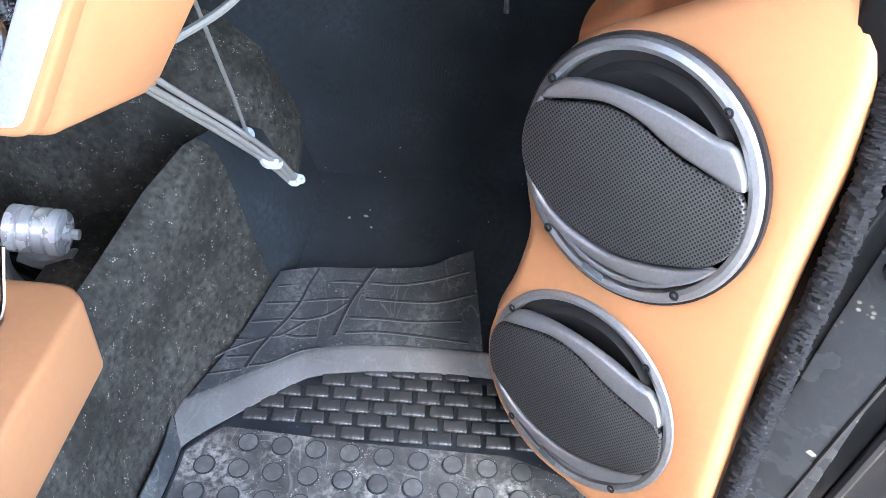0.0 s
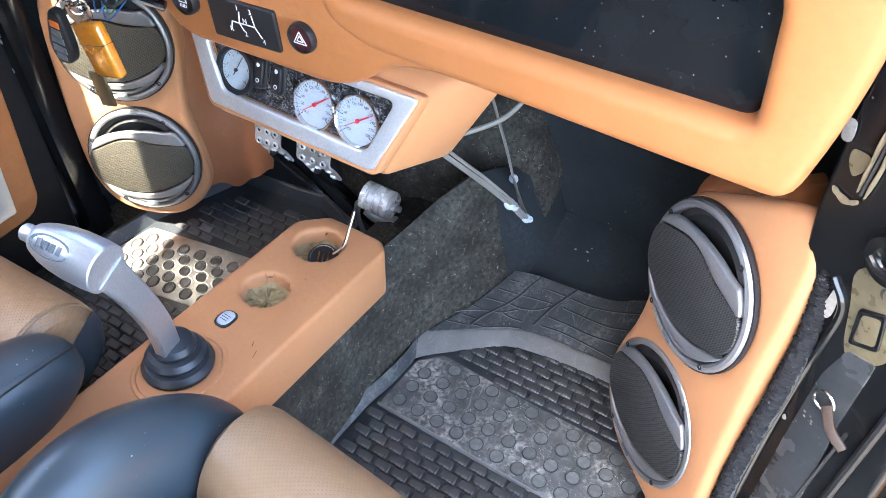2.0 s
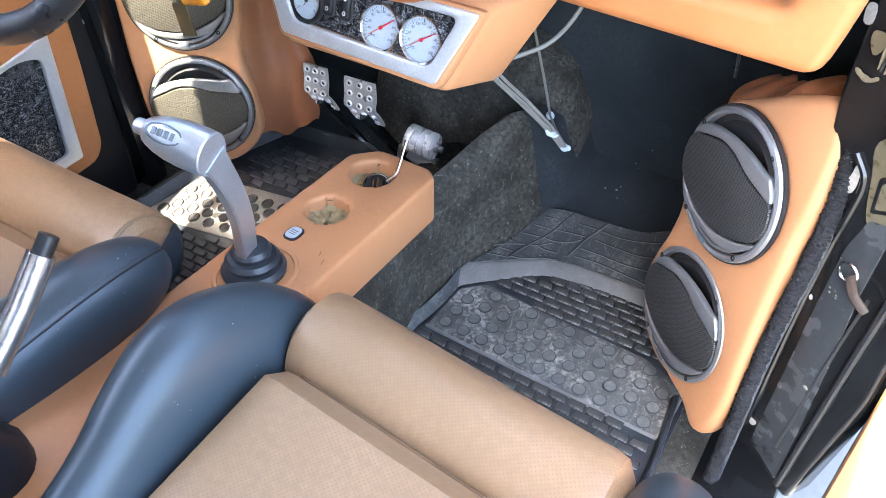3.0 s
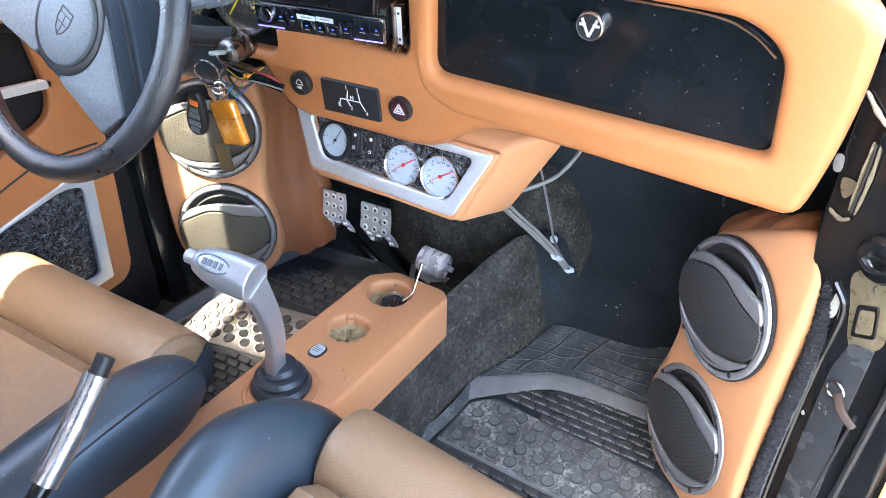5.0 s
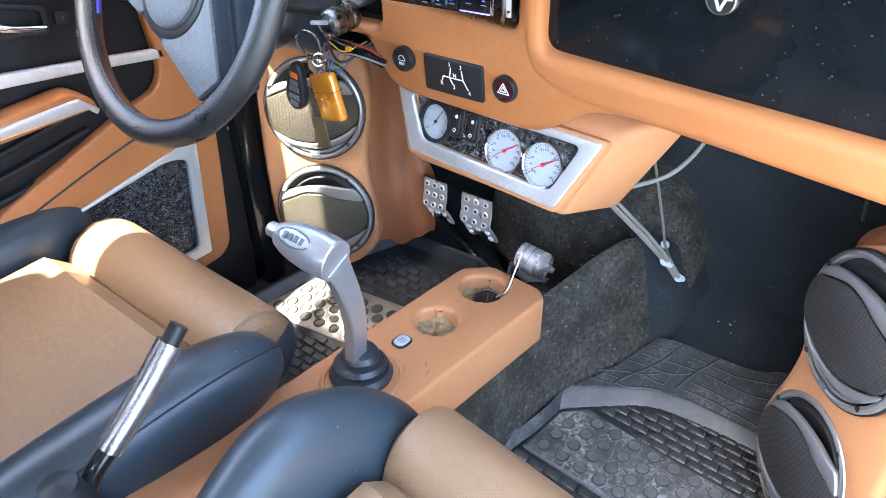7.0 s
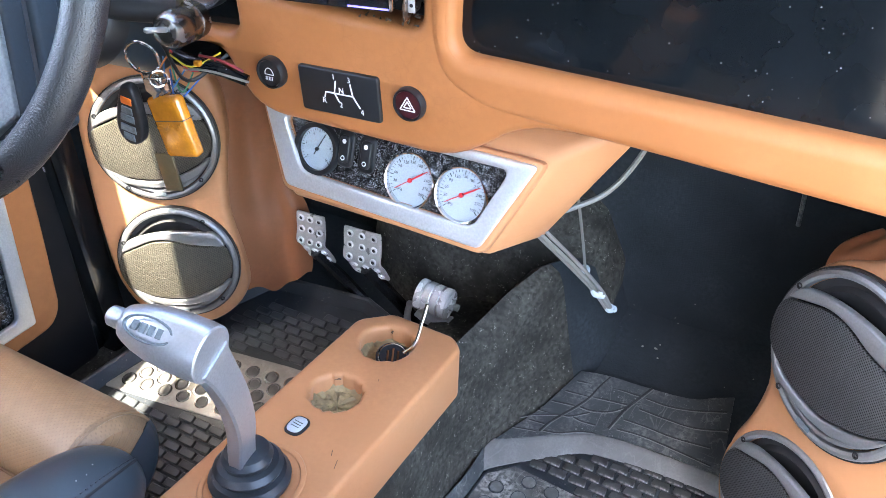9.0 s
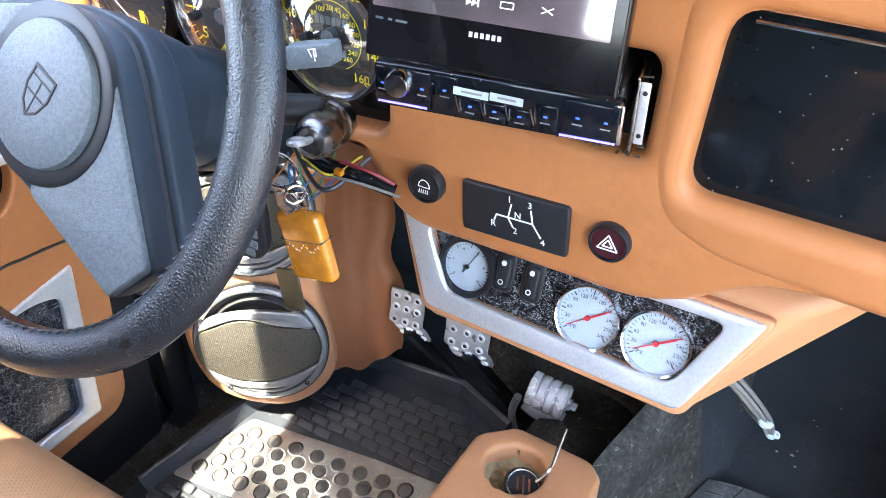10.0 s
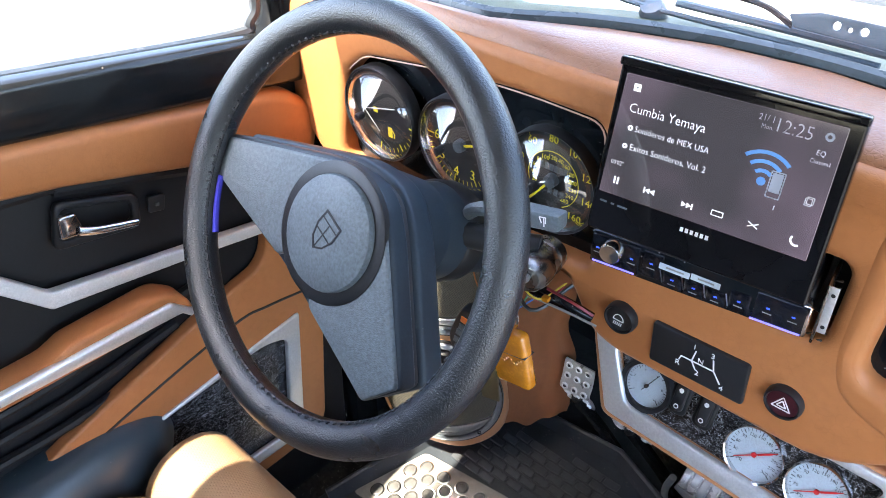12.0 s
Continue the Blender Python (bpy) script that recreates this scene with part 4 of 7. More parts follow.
D_IN = ((-0.163, -0.088, 0.010, 0.328, 0.306), (-0.168, -0.089, 0.024, 0.340, 0.292), (-0.182, -0.092, 0.038, 0.353, 0.278), (-0.206, -0.095, 0.048, 0.364, 0.262), (-0.245, -0.098, 0.055, 0.374, 0.245),
        (-0.295, -0.102, 0.059, 0.379, 0.228), (-0.36, -0.107, 0.061, 0.379, 0.21), (-0.45, -0.114, 0.060, 0.374, 0.19), (-0.56, -0.120, 0.056, 0.367, 0.18), (-0.75, -0.124, 0.054, 0.360, 0.18))
D_OUT = tuple((y + 0.02, -0.708 - x, w, zt + 0.012, zb) for y, x, w, zt, zb in D_IN)
seat(1, 0.160, 0.575, -0.158, 0.09, P_IN, P_OUT, 150, "tan perforated leather front seat with black bolsters")
seat(-1, -0.120, -0.545, -0.168, 0.0, D_IN, D_OUT, 48, "tan perforated leather driver's seat with black bolsters")

# ---- gear lever ----
lever = thing("gear_lever", (-0.002, -0.092, 0.262), "cast aluminium gear lever with a rubber boot", "gear lever")
LF = CF @ Matrix.Translation((0, -0.092, 0))
part("boot", lathe(B(), [(0.044, 0.0), (0.045, 0.006), (0.040, 0.013), (0.034, 0.014), (0.038, 0.022), (0.033, 0.028), (0.026, 0.029), (0.028, 0.036), (0.024, 0.043), (0.015, 0.045), (0.0, 0.045)], LF, 32, False), M_BOOT, lever, "ribbed black rubber boot")
part("boot_collar", torus(B(), LF @ Matrix.Translation((0.006, -0.004, 0.0)) @ Matrix.Diagonal((1.0, 1.12, 0.7, 1)), 0.0525, 0.0034, 36, 8), M_VINYL, console, "raised vinyl rim round the boot")
DISC, TIP = Vector((0.073, -0.162, 0.537)), Vector((-0.025, -0.174, 0.550))
OA = (DISC - TIP).normalized()
hf = frame3(DISC, OA.orthogonal(), OA.cross(OA.orthogonal()))
rings = []
path = smooth_path([(0.069, -0.160, 0.530), (0.064, -0.148, 0.498), (0.056, -0.134, 0.456), (0.044, -0.121, 0.412), (0.028, -0.109, 0.368), (0.014, -0.101, 0.334), (0.006, -0.097, 0.305), (0.004, -0.096, 0.285)], 6)
for i, p in enumerate(path):
    d = (path[min(i + 1, len(path) - 1)] - path[max(i - 1, 0)]).normalized()
    nn = (OA - d * OA.dot(d)).normalized()
    ww = d.cross(nn)
    hw, ht, c = 0.0150 + 0.004 * math.exp(-i / 4), 0.0085, 0.0022
    rings.append([p + ww * a + nn * b - nn * 0.004 for a, b in ((hw, ht - c), (hw - c, ht), (-hw + c, ht), (-hw, ht - c), (-hw, -ht + c), (-hw + c, -ht), (hw - c, -ht), (hw, -ht + c))])
part("stem", loft(B(), rings), M_CAST, lever, "flat cast stem")
hp = [(0.0, 0.0235), (-0.0012, 0.0250), (-0.012, 0.0258), (-0.034, 0.0256), (-0.052, 0.0238), (-0.066, 0.0208), (-0.076, 0.0172), (-0.081, 0.0148), (-0.0825, 0.0125), (-0.083, 0.0096), (-0.0965, 0.0090), (-0.0985, 0.0072)]
part("handle", lathe(B(), [(r, z) for z, r in hp], hf, 36), M_CAST, lever, "tapered cast handle with a flat end")
ON = (Vector((0.60, -0.42, 0.56)) - OA * Vector((0.60, -0.42, 0.56)).dot(OA)).normalized()
OF = frame3(hf @ Vector((0, 0, -0.047)) + ON * 0.0246, OA, ON.cross(OA))
oval = part("maker_oval", torus(B(), OF @ Matrix.Diagonal((1.75, 0.80, 0.9, 1)), 0.0125, 0.0011, 32, 6), M_GREYPLASTIC, lever, "embossed oval with plain bars")
for k in range(4):
    part("bar_mark", box(B(), (-0.0150 + 0.0078 * k, -0.0042, -0.0005), (-0.0098 + 0.0078 * k, 0.0042, 0.0012), 0.0004, OF), M_GREYPLASTIC, oval)

# ---- handbrake ----
brake = thing("handbrake", (-0.02, -0.45, 0.27), "chrome handbrake lever beside the seats", "handbrake")
part("grip", tube(B(), [(-0.020, -0.330, 0.487), (-0.020, -0.38, 0.443), (-0.020, -0.43, 0.405)], 0.0150, 18), material("scratched_chrome_grip", (0.56, 0.54, 0.53), 0.20, 0.9, grain=0.25, grain_size=0.004, mottle=0.25, mottle_size=0.02, specks=0.1, speck_size=0.004), brake, "scratched chrome grip")
part("button", tube(B(), [(-0.020, -0.314, 0.501), (-0.020, -0.332, 0.485)], 0.0108, 12, 1), M_BLACKPLASTIC, brake, "black release button")
part("lever_arm", tube(B(), [(-0.020, -0.425, 0.408), (-0.020, -0.46, 0.38), (-0.018, -0.50, 0.30)], 0.011, 10), M_BLACKPAINT, brake, "black lever arm")
part("boot", lathe(B(), [(0.05, -0.02), (0.05, 0.03), (0.035, 0.06), (0.03, 0.09), (0.02, 0.12), (0.0, 0.125)], Matrix.Translation((-0.015, -0.49, 0.29)), 20, False), M_BLACKPLASTIC, brake, "black rubber boot")

# ---- pedals ----


def pedal_pad(px, w, lean):
    """A drilled pad whose lower half is bent away."""
    m = frame3((px, 0.388, 0.196), Vector((1, 0.05, 0)), Vector((lean, 0.10, 1)))

    def f(u, v):
        s = (v - 0.5) * 0.104
        bend = 0.0 if s > -0.004 else (s + 0.004) * -0.62
        wd = w * (1.0 - 0.05 * abs(2 * v - 1) ** 8)
        return Vector(((u - 0.5) * wd, s * (1 if s > 0 else 0.93), -bend + 0.004 * math.exp(-(s / 0.012) ** 2)))
    return m, f


for px, w, lean in ((-0.282, 0.056, -0.15), (-0.178, 0.070, -0.13)):
    p = thing("pedal", (px, 0.39, 0.15), "drilled aluminium pedal pad on a black arm", "pedal", "pedals")
    fm, pf2 = pedal_pad(px, w, lean)
    part("pad", sheet(B(), lambda u, v: fm @ pf2(u, v), 8, 20, 0.004), M_PEDAL, p)
    for i in range(3):
        for j in range(5):
            u, v = 0.18 + 0.32 * i, 0.10 + 0.20 * j
            o = fm @ pf2(u, v)
            f = frame3(o, fm @ pf2(u + 0.05, v) - o, fm @ pf2(u, v + 0.04) - o)
            f = f @ Matrix.Translation((0, 0, 0.0046))
            part("grip_ring", lathe(B(), [(0.0066, -0.001), (0.0054, 0.0024), (0.0038, 0.0024), (0.0030, 0.0006)], f, 12, False), M_SATIN, p)
            part("grip_hole", lathe(B(), [(0.0034, 0.0009), (0.0, 0.0009)], f, 10, False), M_DARKPRINT, p)
    part("arm", tube(B(), [(px, 0.392, 0.17), (px + 0.03, 0.43, 0.09), (px + 0.08, 0.44, 0.03)], 0.011, 8), M_BLACKPAINT, p)

# ---- small gauges, switches and buttons of the centre stack ----


def dial(parent, m, r, face, numbers=(), needle=None, red=True, ticks=31, sweep=(220, -40), numcol=None, tickcol=None, numr=0.66, numsize=0.16, rim=(0.74, 0.80, 0.88)):
    numcol, tickcol = numcol or M_DARKPRINT, tickcol or M_DARKPRINT
    part("face", lathe(B(), [(r * 0.93, 0.0), (r * 0.93, 0.0025), (0.0, 0.0025)], m, 40, False), face, parent)
    bm = B()
    for i in range(ticks):
        a = radians(sweep[0] + (sweep[1] - sweep[0]) * i / (ticks - 1))
        big = i % 5 == 0
        c = Vector((math.cos(a), math.sin(a)))
        bar(bm, c * r * (rim[0] if big else rim[1]), c * r * rim[2], r * (0.03 if big else 0.016), m @ Matrix.Translation((0, 0, 0.0025)), 0.0003)
    part("scale", bm, tickcol, parent, "printed scale", smooth=False)
    if numbers:
        bm = B()
        for i, s in enumerate(numbers):
            a = radians(sweep[0] + (sweep[1] - sweep[0]) * i / (len(numbers) - 1))
            text(bm, s, r * numsize, m @ Matrix.Translation((r * numr * math.cos(a), r * numr * math.sin(a), 0.0028)), 0.0001)
        part("numerals", bm, numcol, parent, "printed numerals", smooth=False)
    if needle is not None:
        a = radians(needle)
        c = Vector((math.cos(a), math.sin(a)))
        bm = B()
        bar(bm, -c * r * (0.72 if red else 0.3), c * r * 0.80, r * 0.030, m @ Matrix.Translation((0, 0, 0.004)), 0.0008)
        if red:
            bar(bm, c * r * 0.12, c * r * 0.62, r * 0.062, m @ Matrix.Translation((0, 0, 0.0044)), 0.0008)
        lathe(bm, [(r * 0.085, 0.0035), (r * 0.085, 0.0058), (0.0, 0.0060)], m, 16, False)
        part("needle", bm, M_RED if red else M_DARKPRINT, parent)


def round_gauge(pos, r, ang, red, numbers, label, rim, lip=1.0):
    m = PF @ Matrix.Translation((*pos, -0.0125))
    g = thing("gauge", m @ Vector((0, -r, 0)), label, "gauge", "console gauges")
    part("rim", lathe(B(), [(r * lip, -0.006), (r * lip, 0.006), (r * (lip - 0.035), 0.0085), (r * 0.92, 0.0075), (r * 0.90, 0.003)], m, 44, False), rim, g, "polished rim")
    dial(g, m, r * 0.97, M_WHITE, numbers, ang, red)
    if red:
        bm = B()
        text(bm, "PSI", r * 0.15, m @ Matrix.Translation((-r * 0.38, -r * 0.42, 0.0028)), 0.0001)
        part("unit_mark", bm, M_DARKPRINT, g, "printed unit", smooth=False)
    ob = part("lens", lathe(B(), [(r * 0.91, 0.0065), (r * 0.5, 0.0072), (0.0, 0.0075)], m, 32, False), M_GLASS, g, "clear glass lens")
    ob.visible_shadow = False
    return g


nums = ("0", "30", "60", "90", "120", "150", "180", "210", "240", "270", "300")
round_gauge((-0.1000, -0.0080), 0.0272, 62, False, ("0", "2", "4", "6", "8", "10"), "small white dial gauge with a black needle", M_BLACKPLASTIC, 1.14)
round_gauge((0.0272, -0.0125), 0.0312, 36, True, nums, "white dial air gauge with a red needle", M_CHROME)
round_gauge((0.0910, -0.0120), 0.0312, 33, True, nums, "white dial air gauge with a red needle", M_CHROME)
for u in (-0.0617, -0.0325):
    m = PF @ Matrix.Translation((u, 0.001, -0.0085))
    s = thing("rocker_switch", m @ Vector((0, -0.02, 0)), "small black window rocker switch", "switch", "rocker switches")
    part("surround", slab(B(), [rounded([(-0.011, -0.021), (0.011, -0.021), (0.011, 0.021), (-0.011, 0.021)], 0.009)], 0.008, 0.002, m), M_BLACKPLASTIC, s)
    part("rocker", slab(B(), [rounded([(-0.007, -0.016), (0.007, -0.016), (0.007, 0.016), (-0.007, 0.016)], 0.006)], 0.006, 0.002, m @ Matrix.Translation((0, 0, 0.003))), M_BLACKPLASTIC, s)
    bm = B()
    lathe(bm, [(0.0028, 0.0), (0.0028, 0.0004), (0.0, 0.0004)], m @ Matrix.Translation((0, 0.009, 0.003)), 6, False)
    lathe(bm, [(0.0028, 0.0), (0.0028, 0.0004), (0.0018, 0.0004)], m @ Matrix.Translation((0, -0.010, 0.003)), 10, False)
    part("symbol", bm, M_PRINT, s, "white window symbol")


def push_button(pos, label):
    m = frame3(pos, X, Z) @ Matrix.Diagonal((0.82, 0.82, 1, 1))
    b = thing("push_button", m @ Vector((0, -0.02, -0.01)), label, "button", "dash buttons")
    part("ring", lathe(B(), [(0.0215, -0.008), (0.0218, -0.004), (0.0212, 0.0), (0.0200, 0.0022), (0.0184, 0.0022), (0.0178, 0.0)], m, 36, False), M_BLACKPLASTIC, b)
    return b, m


btn, m = push_button(Vector((-0.0892, 0.131, 0.6335)), "round black light button with a white lamp symbol")
part("cap", lathe(B(), [(0.0180, -0.003), (0.0172, 0.0003), (0.0, 0.001)], m, 28, False), M_BLACKPLASTIC, btn)
bm = B()
lamp = [(-0.007, -0.001)] + [(0.007 * math.cos(radians(180 - 22.5 * i)), -0.001 + 0.009 * math.sin(radians(180 - 22.5 * i))) for i in range(1, 8)] + [(0.007, -0.001)]
for a, b in zip(lamp, lamp[1:] + lamp[:1]):
    bar(bm, a, b, 0.0011, m @ Matrix.Translation((0, 0, 0.001)), 0.0004)
for i in range(5):
    bar(bm, (-0.0055 + i * 0.0026, -0.004), (-0.0065 + i * 0.0026, -0.009), 0.0010, m @ Matrix.Translation((0, 0, 0.001)), 0.0004)
part("symbol", bm, M_PRINT, btn, "white lamp symbol", smooth=False)
btn, m = push_button(Vector((0.0820, 0.133, 0.633)), "round hazard button with a red triangle")
part("cap", lathe(B(), [(0.0180, -0.003), (0.0172, 0.0003), (0.0, 0.001)], m, 28, False), material("dark_red_plastic", (0.045, 0.006, 0.010), 0.35), btn)
bm = B()
for s in (0.0105, 0.0052):
    tri = [(-s, -s * 0.62), (s, -s * 0.62), (0, s)]
    for a, b in zip(tri, tri[1:] + tri[:1]):
        bar(bm, a, b, 0.0013, m @ Matrix.Translation((0, 0, 0.001)), 0.0005)
part("symbol", bm, M_PRINT, btn, "white warning triangle", smooth=False)
# shift pattern plate
m = frame3((-0.003, 0.1345, 0.6265), Vector((1, 0, 0.035)), Z)
plate = thing("shift_pattern_plate", (-0.003, 0.145, 0.60), "black grained plate with a white shift pattern", "plate")
part("body", slab(B(), [rounded([(-0.050, -0.025), (0.050, -0.025), (0.050, 0.025), (-0.050, 0.025)], 0.004)], 0.010, 0.002, m), M_BLACKPLASTIC, plate)
bm = B()
for a, b in (((-0.016, 0.0), (0.018, 0.0)), ((-0.016, 0.0), (-0.018, -0.006)), ((-0.002, 0.014), (-0.005, 0.0)), ((-0.005, 0.0), (0.0, -0.009)), ((0.016, 0.013), (0.018, 0.0)), ((0.018, 0.0), (0.026, -0.012))):
    bar(bm, a, b, 0.0014, m, 0.0005)
for s, p in (("1", (-0.004, 0.018)), ("2", (0.002, -0.012)), ("3", (0.015, 0.017)), ("4", (0.028, -0.016)), ("R", (-0.019, -0.010)), ("N", (0.004, 0.004))):
    text(bm, s, 0.0085, m @ Matrix.Translation((*p, 0.0003)), 0.0002)
part("pattern", bm, M_PRINT, plate, "white printed gear pattern", smooth=False)

# ---- glovebox badge ----
m = frame3((0.338, 0.160, 0.790), X, Z)
badge = thing("badge_knob", (0.338, 0.160, 0.772), "round chrome badge knob on the glovebox door", "badge")
part("body", lathe(B(), [(0.0165, 0.0), (0.0175, 0.010), (0.0165, 0.016), (0.015, 0.0175), (0.0145, 0.0165)], m, 36, False), M_CHROME, badge)
part("inlay", lathe(B(), [(0.0148, 0.014), (0.0148, 0.0162), (0.0, 0.0165)], m, 30, False), M_BLACKPLASTIC, badge, "dark inlay")
bm = B()
for a, b in (((-0.009, 0.009), (0.0, -0.011)), ((0.009, 0.009), (0.0, -0.011)), ((-0.012, 0.002), (-0.004, 0.002)), ((0.004, 0.002), (0.012, 0.002))):
    bar(bm, a, b, 0.0030, m @ Matrix.Translation((0, 0, 0.0165)), 0.0008)
part("emblem", bm, M_SATIN, badge, "plain chrome emblem bars")
glove_trim = tube(B(), [(0.15, 0.153, 0.823), (0.30, 0.153, 0.823), (0.455, 0.153, 0.8225), (0.505, 0.153, 0.811), (0.535, 0.153, 0.790)], 0.0014, 6)
part("glovebox_trim", glove_trim, M_CHROME, dash, "thin bright edge along the glovebox")

# ---- radio with flip-out screen ----
RU = Vector((0.193, 0.030, 0)).normalized()
RF = frame3((-0.107, 0.083, 0), RU, Z)
radio = thing("car_radio", RF @ Vector((0.1, 0.735, -0.05)), "black car radio with a raised touch screen in the dashboard", "car radio")
part("chassis", box(B(), (0.006, 0.738, -0.12), (0.192, 0.775, -0.004), 0.002, RF), M_BLACKPLASTIC, radio)
face = part("faceplate", box(B(), (0.006, 0.733, -0.006), (0.194, 0.768, 0.006), 0.003, RF), M_GLOSSBLACK, radio, "gloss black control strip")
part("knob", lathe(B(), [(0.0100, 0.0), (0.0102, 0.009), (0.0090, 0.0112), (0.0, 0.0115)], RF @ Matrix.Translation((0.0285, 0.756, 0.006)), 28, False), M_CHROME, radio, "turned silver volume knob")
M_LED = emitter("blue_button_light", (0.05, 0.12, 1.0), 0.07)
M_LEDV = emitter("violet_light_strip", (0.22, 0.18, 1.0), 0.09)
M_KEY = material("blue_black_radio_key", (0.005, 0.0065, 0.011), 0.18, mottle=0.2, spec=0.5)
for x0, x1, z0, z1, marks in ((0.008, 0.053, 0.7355, 0.766, (0.014, 0.046)), (0.056, 0.074, 0.740, 0.766, (0.064,)), (0.0755, 0.093, 0.7355, 0.752, (0.084,)), (0.0945, 0.112, 0.7355, 0.751, (0.103,)), (0.1135, 0.131, 0.7355, 0.750, (0.122,)), (0.1325, 0.150, 0.7355, 0.757, (0.141,)), (0.153, 0.193, 0.7355, 0.764, (0.164, 0.184))):
    b = part("button", box(B(), (x0, z0, 0.004), (x1, z1, 0.0078), 0.0012, RF), M_KEY, radio, "gloss blue-black key")
    for x in marks:
        zc = (z0 + z1) / 2 + 0.002
        part("lit_symbol", bar(B(), (x - 0.0014, zc), (x + 0.0014, zc), 0.0014, RF @ Matrix.Translation((0, 0, 0.0078)), 0.0003), M_LED, b, "blue lit symbol")
        part("key_print", bar(B(), (x - 0.0036, zc - 0.0050), (x + 0.0036, zc - 0.0052), 0.0010, RF @ Matrix.Translation((0, 0, 0.0078)), 0.0002), M_WIREGREY, b, "faint printed word as a bar")
for x in (0.0748, 0.0938, 0.1128, 0.1318):
    part("key_divider", bar(B(), (x - 0.0018, 0.753), (x + 0.0014, 0.741), 0.0012, RF @ Matrix.Translation((0, 0, 0.0070)), 0.0022), M_CHROME, radio, "slanted bright divider")
for x0, x1, z in ((0.010, 0.050, 0.738), (0.152, 0.192, 0.737)):
    part("light_strip", bar(B(), (x0, z), (x1, z), 0.0017, RF @ Matrix.Translation((0, 0, 0.0079)), 0.0005), M_LEDV, radio, "violet lit strip")
for x0, x1 in ((0.071, 0.098), (0.099, 0.124)):
    part("sticker", bar(B(), (x0, 0.757), (x1, 0.756), 0.0062, RF @ Matrix.Translation((0, 0, 0.0078)), 0.0003), M_WHITE, radio, "white paper sticker")
    part("sticker_mark", bar(B(), (x0 + 0.006, 0.757), (x1 - 0.005, 0.7565), 0.0016, RF @ Matrix.Translation((0, 0, 0.0082)), 0.0002), M_WIREGREY, radio, "faint printed line")
part("shiny_end", box(B(), (0.188, 0.735, 0.003), (0.1955, 0.766, 0.0075), 0.002, RF), M_CHROME, radio, "polished end of the strip")
S0, S1 = RF @ Vector((0.1025, 0.777, 0.020)), RF @ Vector((0.0975, 0.921, -0.015))
SF = frame3(S0, Vector((0.193, 0.0222, 0)).normalized(), S1 - S0)
SH = (S1 - S0).length
screen = part("screen_housing", slab(B(), [rounded([(-0.0985, 0.0), (0.0885, 0.0), (0.0870, SH), (-0.0985, SH)], 0.003)], 0.016, 0.0025, SF), M_SCREENBLACK, radio, "gloss black screen housing", smooth=False)
part("top_lip", slab(B(), [rounded([(-0.0990, SH - 0.006), (0.0880, SH - 0.006), (0.0880, SH + 0.001), (-0.0990, SH + 0.001)], 0.002)], 0.010, 0.002, SF @ Matrix.Translation((0, 0, 0.004))), M_SCREENBLACK, radio)
M_LCD = bpy.data.materials.new("lit_display")
M_LCD.use_nodes = True
nn, ll = M_LCD.node_tree.nodes, M_LCD.node_tree.links
bs = nn["Principled BSDF"]
tcx = nn.new("ShaderNodeTexCoord")
nz = nn.new("ShaderNodeTexNoise")
nz.inputs["Scale"].default_value = 9.0
cr = nn.new("ShaderNodeValToRGB")
cr.color_ramp.elements[0].color, cr.color_ramp.elements[1].color = (0.0045, 0.0042, 0.0050, 1), (0.014, 0.0105, 0.0145, 1)
cr.color_ramp.elements[0].position, cr.color_ramp.elements[1].position = 0.38, 0.66
ll.new(tcx.outputs["Object"], nz.inputs["Vector"])
ll.new(nz.outputs[0], cr.inputs[0])
ll.new(cr.outputs[0], bs.inputs["Emission Color"])
bs.inputs["Emission Strength"].default_value = 1.0
bs.inputs["Base Color"].default_value = (0.01, 0.01, 0.012, 1)
bs.inputs["Roughness"].default_value = 0.06
bs.inputs["IOR"].default_value = 1.9
part("display", slab(B(), [rounded([(-0.0938, 0.0358), (0.0782, 0.0356), (0.0765, 0.1388), (-0.0918, 0.1370)], 0.0015)], 0.002, 0.0005, SF @ Matrix.Translation((0, 0, 0.0012))), M_LCD, radio, "lit touch display with song titles", smooth=False)
M_UI = emitter("white_display_text", (0.80, 0.80, 0.84), 0.052)
M_UIB = emitter("blue_display_symbol", (0.075, 0.20, 0.46), 0.024)
M_UID = emitter("dim_display_text", (0.40, 0.40, 0.45), 0.036)
M_UIF = emitter("faint_display_text", (0.30, 0.28, 0.32), 0.012)
M_UIP = emitter("grey_display_symbol", (0.20, 0.22, 0.27), 0.022)
UI = SF @ Matrix.Translation((0, 0, 0.0014))


def ui(u, z):
    return (u - 0.1, (z - 0.763) / 0.163 * SH)


def ui_text(s, u, z, width, mat=None):
    """A line of display text that starts at u and is width long."""
    bm = text(B(), s, 0.01, Matrix.Identity(4), 0.0, "LEFT", 0.00011)
    x0, x1 = min(v.co.x for v in bm.verts), max(v.co.x for v in bm.verts)
    k = width / (x1 - x0)
    bm.transform(UI @ Matrix.Translation((*ui(u, z), 0.0002)) @ Matrix.Diagonal((k, k * 1.12, 1, 1)) @ Matrix.Translation((-x0, 0, 0)))
    part("display_text", bm, mat or M_UI, radio, smooth=False)


